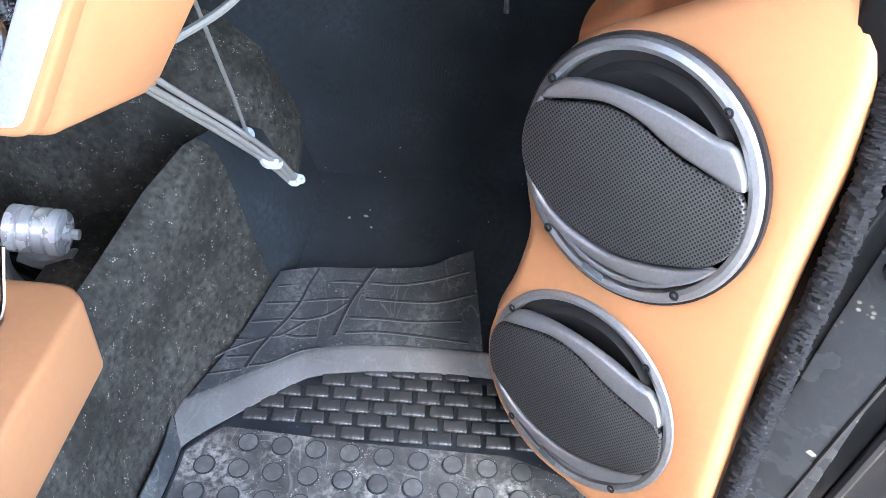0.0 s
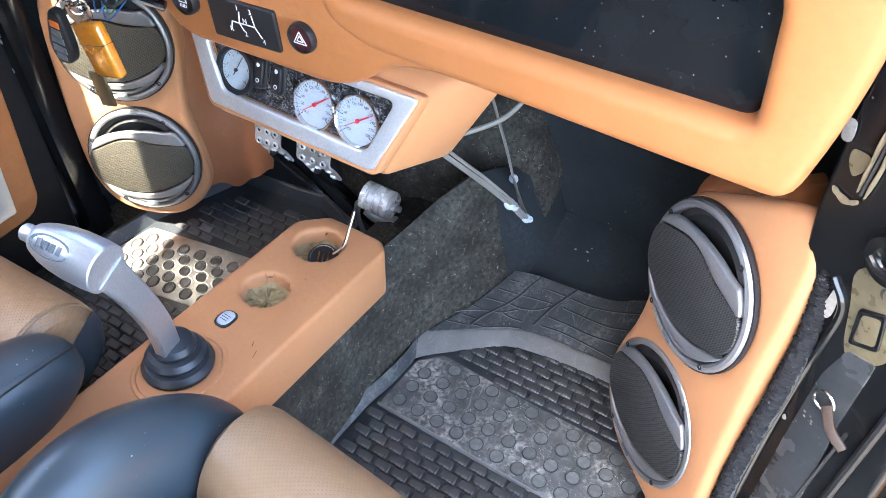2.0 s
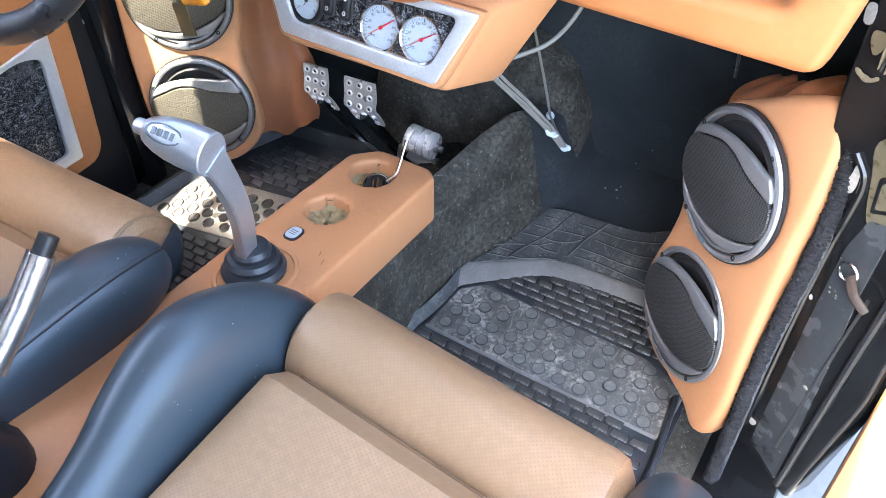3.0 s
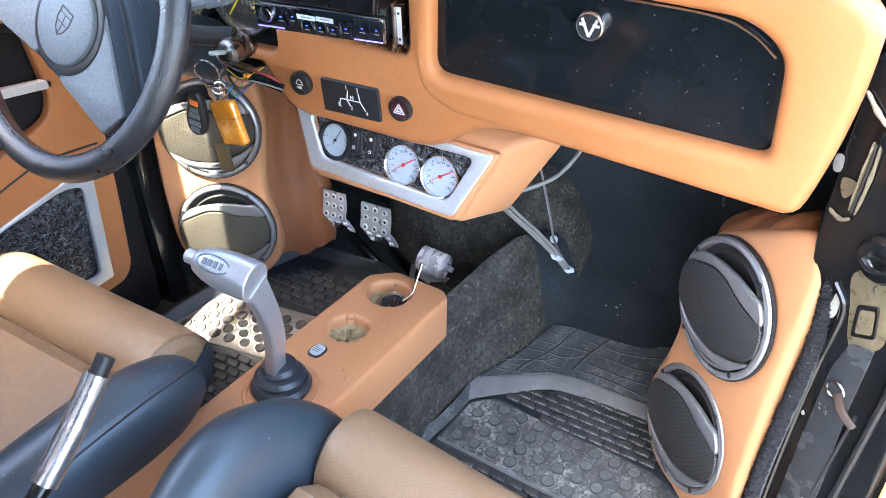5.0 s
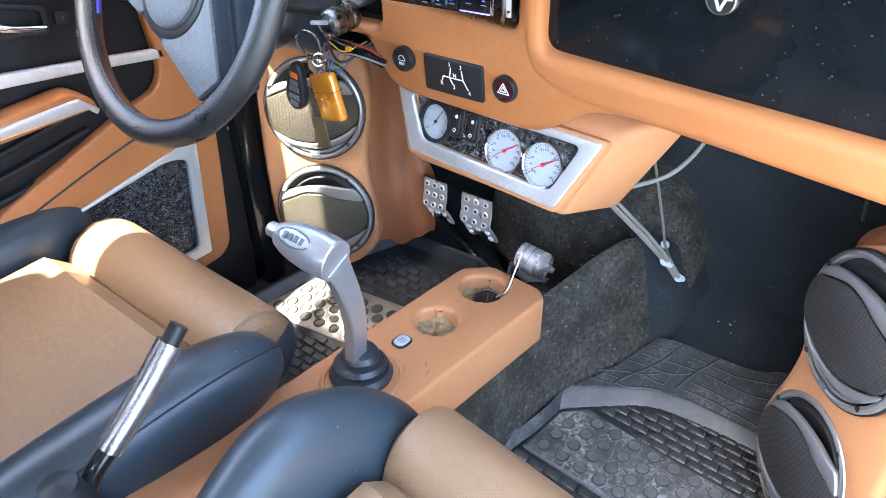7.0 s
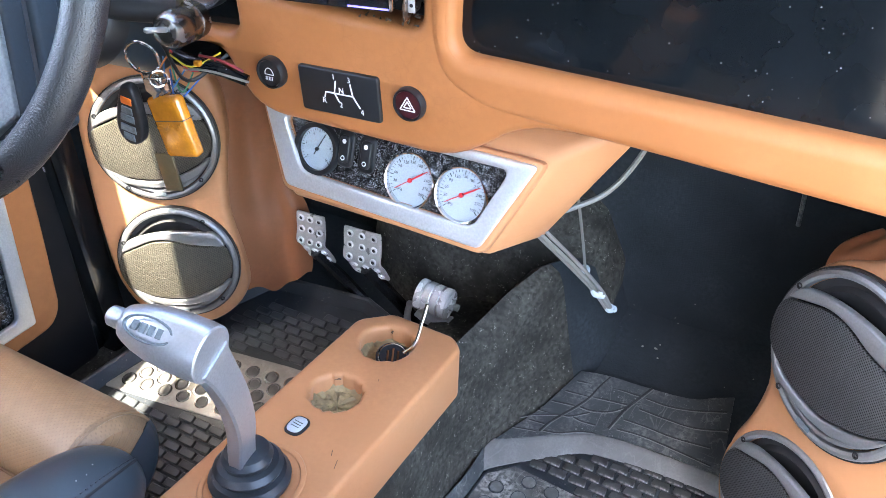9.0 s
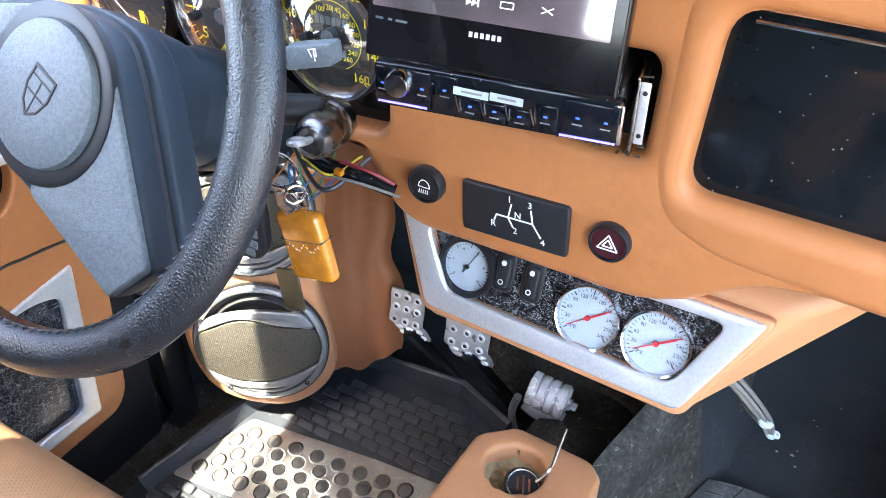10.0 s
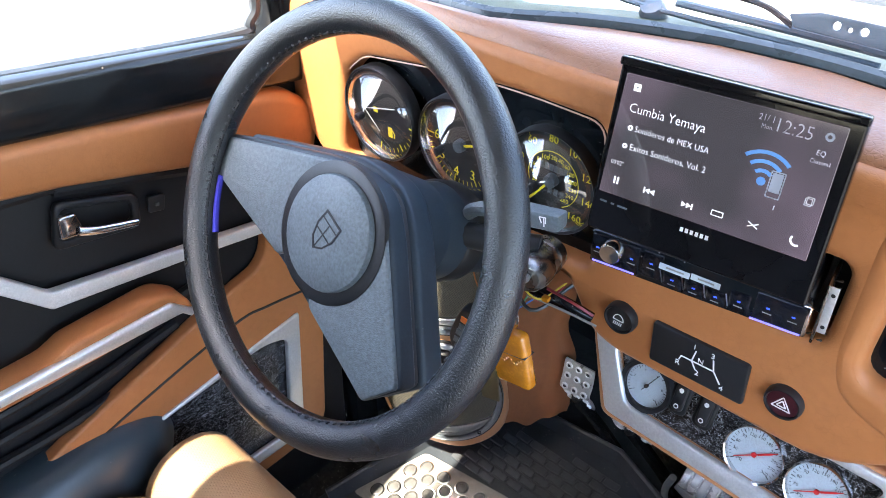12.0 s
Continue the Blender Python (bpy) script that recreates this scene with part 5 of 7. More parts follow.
ui_text("Cumbia Yemaya", 0.0170, 0.8847, 0.063)
ui_text("Sonideros de MEX USA", 0.0254, 0.8672, 0.0615)
ui_text("Exitos Sonideros, Vol. 2", 0.0247, 0.8503, 0.0637)
part("display_symbol", bar(B(), (0.0445, 0.0660), (0.0447, 0.0695), 0.0006, UI), M_UID, radio, "thin grey track mark")
ui_text("12:25", 0.1300, 0.9033, 0.0247, M_UIF)
ui_text("00'02\"", 0.0115, 0.833, 0.011)
ui_text("EQ", 0.1610, 0.8908, 0.006, M_UID)
ui_text("Custom1", 0.1580, 0.8838, 0.014, M_UID)
for s, u, z in (("|<<", 0.0456, 0.8167), (">>|", 0.0730, 0.8157)):
    bm = B()
    cx, cy = ui(u + 0.006, z)
    k = 1 if s[0] == ">" else -1
    for o in (0.0, 0.0042):
        q = [(cx + k * (o - 0.002), cy - 0.0024), (cx + k * (o + 0.0022), cy), (cx + k * (o - 0.002), cy + 0.0024)]
        vs = [bm.verts.new(UI @ Vector((*p, 0.0002))) for p in q]
        bm.faces.new(vs)
    bar(bm, (cx + k * 0.0068, cy - 0.0024), (cx + k * 0.0068, cy + 0.0024), 0.0011, UI)
    part("display_symbol", bm, M_UI, radio, "white skip symbol", smooth=False)
bm = B()
cx, cy = ui(0.0196, 0.8170)
bar(bm, (cx - 0.0014, cy - 0.003), (cx - 0.0014, cy + 0.003), 0.0013, UI)
bar(bm, (cx + 0.0014, cy - 0.003), (cx + 0.0014, cy + 0.003), 0.0013, UI)
part("display_symbol", bm, M_UI, radio, "white pause symbol", smooth=False)
bm = B()
cx, cy = ui(0.1062, 0.8170)
ring = [(cx - 0.0045, cy - 0.002), (cx + 0.0045, cy - 0.002), (cx + 0.0045, cy + 0.002), (cx - 0.0045, cy + 0.002)]
for a, b in zip(ring, ring[1:] + ring[:1]):
    bar(bm, a, b, 0.0006, UI)
part("display_symbol", bm, M_UI, radio, "white repeat symbol", smooth=False)
bm = B()
cx, cy = ui(0.1342, 0.8175)
bar(bm, (cx - 0.004, cy - 0.002), (cx + 0.004, cy + 0.002), 0.0006, UI)
bar(bm, (cx - 0.004, cy + 0.002), (cx + 0.004, cy - 0.002), 0.0006, UI)
part("display_symbol", bm, M_UI, radio, "white shuffle symbol", smooth=False)
bm = B()
cx, cy = ui(0.0196, 0.9032)
box(bm, (cx - 0.003, cy - 0.003, 0), (cx + 0.003, cy + 0.003, 0.0002), 0, UI)
part("display_symbol", bm, M_UI, radio, "white source symbol", smooth=False)
part("display_symbol", slab(B(), [[(cx - 0.0011, cy + 0.0006), (cx + 0.0011, cy + 0.0006), (cx, cy - 0.0008)]], 0.0003, 0.0, UI @ Matrix.Translation((0, 0, 0.0005))), M_SCREENBLACK, radio, "dark arrow in the source symbol", smooth=False)
for z, u in ((0.8672, 0.0212), (0.8503, 0.0200)):
    cx, cy = ui(u, z)
    part("display_symbol", lathe(B(), [(0.0022, 0.0), (0.0022, 0.0002), (0.0008, 0.0002)], UI @ Matrix.Translation((cx, cy, 0)), 12, False), M_UI, radio, "white track symbol", smooth=False)
bm = B()
cx, cy = ui(0.1300, 0.8558)
lathe(bm, [(0.0034, 0.0), (0.0034, 0.0002), (0.0, 0.0002)], UI @ Matrix.Translation((cx, cy, 0)), 16, False)
part("display_symbol", bm, M_UIB, radio, "blue dot of the wave symbol", smooth=False)
for r in (0.0085, 0.0160, 0.0235):
    arc = [(cx + (r + o) * math.cos(radians(a)), cy + (r + o) * 0.95 * math.sin(radians(a))) for o, angs in ((0.0015, range(45, 134, 8)), (-0.0015, range(133, 44, -8))) for a in angs]
    part("display_symbol", slab(B(), [arc], 0.0003, 0.0, UI @ Matrix.Translation((0, 0, 0.0003))), M_UIB, radio, "blue radio wave", smooth=False)
bm = B()
cx, cy = ui(0.1410, 0.8570)
ring = [(cx - 0.005, cy - 0.011), (cx + 0.005, cy - 0.011), (cx + 0.005, cy + 0.009), (cx - 0.005, cy + 0.009)]
for a, b in zip(ring, ring[1:] + ring[:1]):
    bar(bm, a, b, 0.0008, UI)
box(bm, (cx - 0.004, cy - 0.007, 0), (cx + 0.004, cy + 0.008, 0.0001), 0, UI)
part("display_symbol", bm, M_UIP, radio, "grey phone symbol", smooth=False)
ui_text("Mon.", 0.1190, 0.9000, 0.0085, M_UIF)
ui_text("21/ 1", 0.1155, 0.9068, 0.0110, M_UIF)
bm = B()
cx, cy = ui(0.1665, 0.8510)
for o in (0.0, 0.0012):
    ring = [(cx - 0.0026 + o, cy - 0.003 + o), (cx + 0.0022 + o, cy - 0.003 + o), (cx + 0.0022 + o, cy + 0.0024 + o), (cx - 0.0026 + o, cy + 0.0024 + o)]
    for a, b in zip(ring, ring[1:] + ring[:1]):
        bar(bm, a, b, 0.0005, UI)
part("display_symbol", bm, M_UID, radio, "grey list symbol", smooth=False)
for u, z, w in ((0.1660, 0.9050, 0.0034),):
    cx, cy = ui(u, z)
    part("display_symbol", lathe(B(), [(w, 0.0), (w, 0.0002), (w * 0.45, 0.0002)], UI @ Matrix.Translation((cx, cy, 0)), 8, False), M_UIP, radio, "grey setting symbol", smooth=False)
for u, z, w in ((0.0120, 0.7980, 0.006), (0.0205, 0.7978, 0.003), (0.0295, 0.7975, 0.009)):
    cx, cy = ui(u, z)
    part("format_mark", bar(B(), (cx - w / 2, cy - 0.004), (cx + w / 2, cy - 0.0042), 0.0016, SF, 0.0003), M_GREYPLASTIC, radio, "tiny grey printed mark")
cx, cy = ui(0.1671, 0.8170)
arc = [(cx + 0.0042 * math.cos(radians(a)), cy + 0.0042 * math.sin(radians(a))) for a in (150, 180, 210, 240, 270, 300)]
bm = tube(B(), [UI @ Vector((*p, 0.0004)) for p in arc], 0.0008, 6, 3)
part("display_symbol", bm, M_UI, radio, "white handset symbol")
bm = B()
for k in range(6):
    x = -0.0190 + k * 0.0042
    bar(bm, (x, 0.0266), (x + 0.0026, 0.0266), 0.0036, SF, 0.0003)
part("maker_mark", bm, M_PRINT, radio, "small pale maker's mark as plain blocks", smooth=False)
# torn opening with a metal sleeve to the radio's side
part("mount_sleeve", box(B(), (0.199, 0.722, -0.075), (0.2012, 0.782, -0.006), 0.0008, RF), M_WORNCHROME, radio, "bare metal mounting sleeve")
part("mount_tab", box(B(), (0.2012, 0.728, -0.016), (0.2080, 0.776, -0.0145), 0.0008, RF), M_ALU, radio, "drilled metal mounting tab")
for z in (0.735, 0.768):
    part("tab_hole", lathe(B(), [(0.0018, 0.0), (0.0018, 0.0004), (0.0, 0.0004)], RF @ Matrix.Translation((0.2046, z, -0.0145)), 10, False), M_BLACKPLASTIC, radio)
tear = random.Random(21)
for k in range(18):
    z, x = (tear.uniform(0.712, 0.785), 0.094 + tear.uniform(-0.002, 0.001)) if k < 8 else (0.7125 + tear.uniform(-0.002, 0.002), tear.uniform(0.02, 0.088))
    q = Vector((x, 0.1405, z))
    part("torn_shred", tube(B(), [q, q + Vector((tear.uniform(-0.006, -0.001) if k < 8 else tear.uniform(-0.004, 0.004), tear.uniform(-0.004, 0.001), tear.uniform(-0.003, 0.003) if k < 8 else tear.uniform(0.001, 0.005)))], lambda t: 0.0012 - 0.0008 * t, 5, 1), M_RUST, dash)
part("dark_opening", box(B(), (-0.004, 0.706, -0.080), (0.222, 0.792, -0.075), 0, RF), M_BLACKPLASTIC, radio, "dark inside of the radio opening")

# ---- instrument cluster ----


def cluster_gauge(pos, r, numbers, sweep, needle, label, inner=(), numr=0.64, numsize=0.25, ticks=41):
    m = frame3(pos, X, Z)
    g = thing("instrument", m @ Vector((0, -r, 0)), label, "instrument", "instruments")
    part("rim", lathe(B(), [(r, -0.010), (r, 0.004), (r * 0.97, 0.007), (r * 0.945, 0.006), (r * 0.935, -0.004)], m, 56, False), M_BLACKPLASTIC, g, "black rim")
    part("inner_ring", lathe(B(), [(r * 0.940, 0.005), (r * 0.885, -0.0045)], m, 56, False), M_CHROME, g, "bright inner ring")
    f = m @ Matrix.Translation((0, 0, -0.0065))
    dial(g, f, r * 0.96, M_DIALBLACK, numbers, None, False, ticks, sweep, M_YELLOW, M_YELLOW, numr, numsize, (0.74, 0.80, 0.90) if not inner else (0.86, 0.88, 0.92))
    if inner:
        bm = B()
        for i, s in enumerate(inner):
            a = radians(sweep[0] + (sweep[1] - sweep[0]) * i / (len(inner) - 1))
            text(bm, s, r * 0.115, f @ Matrix.Translation((r * 0.42 * math.cos(a), r * 0.42 * math.sin(a), 0.0028)), 0.0001)
        for k in range(40):
            a, b = radians(sweep[0] - k * 6.6), radians(sweep[0] - (k + 1) * 6.6)
            bar(bm, (r * 0.53 * math.cos(a), r * 0.53 * math.sin(a)), (r * 0.53 * math.cos(b), r * 0.53 * math.sin(b)), r * 0.014, f @ Matrix.Translation((0, 0, 0.0026)), 0.0002)
        part("inner_scale", bm, M_YELLOW, g, "yellow inner scale", smooth=False)
        for y0 in (0.22, -0.24):
            for k in range(6 if y0 > 0 else 3):
                w = r * 0.042
                x0 = -r * 0.25 + k * r * 0.10 if y0 > 0 else -r * 0.05 + k * r * 0.13
                part("counter_digit", box(B(), (x0 - w, y0 * r - w * 1.5, 0.0024), (x0 + w, y0 * r + w * 1.5, 0.0032), 0.0003, f), M_GREYPLASTIC, g, "grey counter wheel")
    a = radians(needle)
    c = Vector((math.cos(a), math.sin(a)))
    bm = B()
    if any(numbers):
        bar(bm, c * r * 0.12, c * r * 0.78, r * 0.045, f @ Matrix.Translation((0, 0, 0.006)), 0.001)
        part("needle", bm, M_YELLOW, g, "yellow needle")
        part("needle_hub", lathe(B(), [(r * 0.13, 0.002), (r * 0.12, 0.010), (0.0, 0.0105)], f, 20, False), M_GREYPLASTIC, g, "grey needle hub")
    rings = []
    for q, h in ((0.935, 0.003), (0.88, 0.008), (0.74, 0.0155), (0.52, 0.0245), (0.30, 0.0325), (0.14, 0.0375), (0.06, 0.0390)):
        c = Vector((0.008, 0.015)) * (h - 0.003) / 0.037
        rings.append([m @ Vector((c.x + r * q * math.cos(2 * math.pi * i / 56), c.y + r * q * math.sin(2 * math.pi * i / 56), h)) for i in range(56)])
    ob = part("lens", loft(B(), rings, False), M_LENS, g, "conical clear lens")
    ob.visible_shadow = False
    part("lens_knob", lathe(B(), [(0.0046, 0.036), (0.0048, 0.043), (0.0040, 0.0455), (0.0, 0.046)], m @ Matrix.Translation((0.008, 0.015, 0)), 18, False), M_BLACKPLASTIC, g, "small black knob at the lens tip")
    return g


M_DIALBLACK = material("black_dial", (0.020, 0.020, 0.021), 0.5, mottle=0.1, specks=0.1, speck_col=(0.15, 0.15, 0.15), speck_size=0.004)
fuel = cluster_gauge(Vector((-0.447, 0.147, 0.737)), 0.060, ("", "", ""), (-10, -100), 10, "black fuel and temperature instrument with yellow marks", ticks=11)
fm = frame3((-0.447, 0.147, 0.737), X, Z) @ Matrix.Translation((0, 0, -0.0038))
bm = B()
box(bm, (0.006, -0.030, 0), (0.013, -0.017, 0.0003), 0, fm)
bar(bm, (0.0135, -0.020), (0.0165, -0.024), 0.0012, fm, 0.0003)
bar(bm, (0.0165, -0.024), (0.0160, -0.030), 0.0012, fm, 0.0003)
part("fuel_symbol", bm, M_YELLOW, fuel, "yellow pump symbol", smooth=False)
part("oil_symbol", box(B(), (-0.018, -0.004, 0), (-0.011, 0.003, 0.0003), 0, fm), M_YELLOW, fuel, "small yellow symbol")
for a, b in (((-0.030, -0.002), (0.022, 0.012)), ((-0.030, -0.004), (-0.006, -0.026))):
    part("pointer", bar(B(), a, b, 0.0012, fm @ Matrix.Translation((0, 0, 0.003)), 0.0005), M_PRINT, fuel, "thin white pointer")
cluster_gauge(Vector((-0.327, 0.153, 0.735)), 0.060, ("6", "5", "4", "3", "2", "1", "0"), (180, 412), 20, "black rev counter with yellow numerals", numr=0.66, numsize=0.30, ticks=31)
cluster_gauge(Vector((-0.204, 0.158, 0.738)), 0.060, ("20", "40", "60", "80", "100", "120", "140", "160"), (200, -50), 230, "black speedometer with yellow numerals", numr=0.80, numsize=0.21, ticks=8, inner=("20", "40", "60", "80", "100", "120", "140", "160", "180", "200", "220", "240", "260"))

# ---- column details, key bunch ----
part("collar", lathe(B(), [(0.052, -0.146), (0.0545, -0.150), (0.0545, -0.172), (0.050, -0.176)], WF, 32, False), M_BLACKPLASTIC, column)
part("stalk", hexa(B(), [(-0.168, 0.056, 0.752), (-0.118, 0.050, 0.769), (-0.118, 0.050, 0.787), (-0.168, 0.056, 0.772)], [(-0.168, 0.072, 0.752), (-0.118, 0.066, 0.769), (-0.118, 0.066, 0.787), (-0.168, 0.072, 0.772)], 0.003), M_GREYPLASTIC, column, "grey wiper stalk paddle")
part("stalk_arm", tube(B(), [(-0.262, 0.085, 0.70), (-0.222, 0.065, 0.742), (-0.165, 0.062, 0.762)], 0.0075, 8), M_GREYPLASTIC, column, "curved grey stalk arm")
bm = B()
SK = frame3((-0.133, 0.0495, 0.776), Vector((0.05, -0.006, 0.016)), Z)
bar(bm, (-0.004, 0.004), (0.004, 0.004), 0.0008, SK)
bar(bm, (-0.004, 0.004), (-0.0025, -0.002), 0.0008, SK)
bar(bm, (0.004, 0.004), (0.0025, -0.002), 0.0008, SK)
bar(bm, (0, -0.005), (0.0015, 0.003), 0.0008, SK)
part("wiper_symbol", bm, M_PRINT, column, "white wiper symbol", smooth=False)
IG = frame3((-0.158, 0.066, 0.690), Vector((0.86, 0.25, 0.1)), Vector((-0.1, 0.1, 1)))
part("ignition_lock", lathe(B(), [(0.0, -0.055), (0.0200, -0.055), (0.0205, -0.040), (0.0190, -0.038), (0.0188, -0.026), (0.0200, -0.024), (0.0198, -0.012), (0.0175, -0.002), (0.0140, 0.004), (0.0125, 0.0045), (0.0115, 0.002), (0.0, 0.002)], IG, 32, False), M_WORNCHROME, column, "round metal ignition lock barrel")
part("key_bow", torus(B(), IG @ Matrix.Translation((-0.004, 0.004, 0.012)) @ Matrix.Rotation(radians(78), 4, "X") @ Matrix.Diagonal((0.75, 1.35, 1, 1)), 0.0095, 0.0030, 24, 8), M_CAST, column, "oval metal key head")
part("lock_bracket", tube(B(), [(-0.245, 0.06, 0.705), (-0.20, 0.085, 0.700), (-0.170, 0.10, 0.700)], 0.014, 10), M_BLACKPLASTIC, column)
keys = thing("key_bunch", (-0.175, 0.055, 0.50), "key ring with an amber box fob, a black remote and keys", "keys")


part("ring", torus(B(), frame3((-0.182, 0.048, 0.664), Vector((1, 0.3, 0)), Vector((0.1, -0.1, 1))), 0.018, 0.0016), M_CHROME, keys)
part("ring", torus(B(), frame3((-0.168, 0.050, 0.643), Vector((0.5, 0.8, 0)), Vector((0.1, 0, 1))), 0.009, 0.0012), M_CHROME, keys)
FF = frame3((-0.164, 0.055, 0.588), Vector((0.97, 0, 0.22)), Vector((-0.16, 0, 1)))
fob = part("fob", box(B(), (-0.024, -0.035, -0.008), (0.024, 0.035, 0.008), 0.006, FF, 3), M_AMBER, keys, "lacquered amber box fob")
part("fob_groove", box(B(), (-0.0243, 0.008, -0.0083), (0.0243, 0.0088, 0.0083), 0.0003, FF), M_DARKPRINT, fob)
for k in range(12):
    part("stud", lathe(B(), [(0.0016, 0.0), (0.0011, 0.0009), (0.0, 0.0011)], FF @ Matrix.Translation((-0.018 + 0.0033 * k, 0.0015 + 0.003 * math.sin(k * 1.3), 0.008)), 8, False), M_AMBER, fob)
RFm = frame3((-0.224, 0.050, 0.590), Vector((0.96, 0.1, -0.20)), Vector((0.24, 0, 1)))
remote = part("remote", slab(B(), [closed_spline([(-0.006, 0.037), (0.006, 0.037), (0.0115, 0.024), (0.0155, 0.004), (0.0175, -0.014), (0.013, -0.030), (0.0, -0.037), (-0.013, -0.030), (-0.0175, -0.014), (-0.0155, 0.004), (-0.0115, 0.024)], 4)], 0.014, 0.004, RFm @ Matrix.Translation((0, 0, 0.006)), 3), M_BLACKPLASTIC, keys, "black remote control")
part("button", box(B(), (-0.007, 0.016, 0.005), (0.007, 0.025, 0.0072), 0.0012, RFm), M_ORANGEPL, remote, "orange button")
for z, w in ((0.0085, 0.0075), (-0.0015, 0.0095), (-0.0145, 0.0105), (-0.0255, 0.0080)):
    part("button", hexa(B(), [(RFm @ Vector(p)) for p in ((-w, z - 0.0045, 0.0072), (w, z - 0.0045, 0.0072), (w * 0.92, z + 0.0045, 0.0072), (-w * 0.92, z + 0.0045, 0.0072))], [(RFm @ Vector(p)) for p in ((-w, z - 0.0045, 0.004), (w, z - 0.0045, 0.004), (w * 0.92, z + 0.0045, 0.004), (-w * 0.92, z + 0.0045, 0.004))], 0.001), M_GREYPLASTIC, remote, "grey button")
part("tag", box(B(), (-0.0115, -0.030, -0.002), (0.0115, 0.018, 0.002), 0.0015, frame3((-0.200, 0.062, 0.524), Vector((1, 0.2, 0.1)), Vector((-0.08, 0, 1)))), material("bronze_tag", (0.20, 0.17, 0.10), 0.35, 0.8), keys, "small metal tag")
for k, (dx, tilt) in enumerate(((0.0, 0.10), (0.009, -0.12), (-0.008, 0.25))):
    kf = frame3((-0.178 + dx, 0.050 + 0.004 * k, 0.618), Vector((1, 0.5, 0)), Vector((tilt, 0, 1)))
    bm = B()
    slab(bm, [rounded([(-0.0035, -0.030), (0.0035, -0.030), (0.0035, 0.004), (0.009, 0.010), (0.009, 0.024), (-0.009, 0.024), (-0.009, 0.010), (-0.0035, 0.004)], 0.002)], 0.0022, 0.0004, kf)
    part("key", bm, M_CHROME, keys)
# wiring loom behind the lock
loom = thing("wiring_loom", (-0.17, 0.13, 0.60), "loose coloured wires hanging under the dashboard", "wires")
for k, (c, p) in enumerate((((0.45, 0.02, 0.03), [(-0.21, 0.11, 0.645), (-0.17, 0.10, 0.632), (-0.155, 0.13, 0.640)]), ((0.03, 0.16, 0.42), [(-0.235, 0.12, 0.63), (-0.215, 0.10, 0.600), (-0.19, 0.12, 0.635)]),
                            ((0.05, 0.22, 0.12), [(-0.225, 0.12, 0.635), (-0.205, 0.11, 0.596), (-0.185, 0.13, 0.64)]), ((0.55, 0.42, 0.03), [(-0.20, 0.10, 0.645), (-0.165, 0.095, 0.640), (-0.155, 0.13, 0.645)]),
                            ((0.02, 0.02, 0.02), [(-0.22, 0.11, 0.65), (-0.17, 0.09, 0.625), (-0.15, 0.135, 0.642)]), ((0.5, 0.16, 0.03), [(-0.27, 0.11, 0.62), (-0.245, 0.10, 0.605), (-0.22, 0.12, 0.64)]),
                            ((0.03, 0.12, 0.45), [(-0.24, 0.13, 0.61), (-0.215, 0.11, 0.585), (-0.18, 0.13, 0.62)]))):
    part("wire", tube(B(), p, 0.0010 if k != 4 else 0.0022, 6, 6), material("wire_colour", c, 0.4, mottle=0.1), loom)
part("sleeve", tube(B(), [(-0.202, 0.11, 0.639), (-0.168, 0.11, 0.636), (-0.143, 0.115, 0.633), (-0.117, 0.125, 0.622)], lambda t: 0.0085 - 0.002 * t, 10, 5), M_GLOSSBLACK, loom, "black taped wire sleeve")
part("wire", tube(B(), [(-0.161, 0.105, 0.65), (-0.131, 0.103, 0.651), (-0.108, 0.112, 0.639)], 0.0016, 6, 6), material("dark_red_wire", (0.22, 0.02, 0.03), 0.4), loom)
part("wire", tube(B(), [(-0.183, 0.1, 0.632), (-0.145, 0.1, 0.637), (-0.103, 0.112, 0.628)], 0.0014, 6, 6), M_WIREGREY, loom)
part("connector", box(B(), (-0.004, -0.003, -0.003), (0.004, 0.003, 0.003), 0.001, frame3((-0.155, 0.095, 0.646), X, Z)), M_AMBER, loom, "small amber connector")

# ---- wheel details ----
bm = B()
shield = [(-0.013, 0.018), (0.013, 0.018), (0.014, 0.002), (0.009, -0.012), (0.0, -0.020), (-0.009, -0.012), (-0.014, 0.002)]
HF = WF @ Matrix.Translation((0, -0.005, 0.0050)) @ Matrix.Rotation(radians(-26), 4, "Z")
rim_in = [(p[0] * 0.86, p[1] * 0.88) for p in shield]
slab(bm, [[Vector(p) for p in shield], [Vector(p) for p in rim_in]], 0.0012, 0.0002, HF @ Matrix.Translation((0, 0, 0.0007)))
for a, b in (((-0.012, 0.010), (0.012, 0.010)), ((0.0, 0.0105), (0.0, -0.017)), ((-0.012, -0.002), (0.012, -0.002))):
    bar(bm, a, b, 0.0011, HF, 0.0005)
part("emblem", bm, M_BLACKPLASTIC, wheel, "embossed plain shield outline")
for i in range(84):
    a = radians(100 + i * 3.0)
    d = Vector((math.cos(a), math.sin(a), 0))
    c = d * 0.1752 + Vector((0, 0, 0.006))
    t = Vector((-d.y, d.x, 0))
    s = 1 if i % 2 else -1
    part("stitch", tube(B(), [WF @ (c - t * 0.0016 - d * 0.0008 + Vector((0, 0, 0.0026))), WF @ (c - d * 0.0014), WF @ (c + t * 0.0016 - d * 0.0008 - Vector((0, 0, 0.0026)))], 0.0013, 5, 1), M_RIM, wheel)
part("stitch_groove", tube(B(), [WF @ Vector((0.1743 * math.cos(radians(a)), 0.1743 * math.sin(radians(a)), 0.0052)) for a in range(98, 354, 4)], 0.0014, 6, 2), M_DARKPRINT, wheel, "dark groove of the stitching")
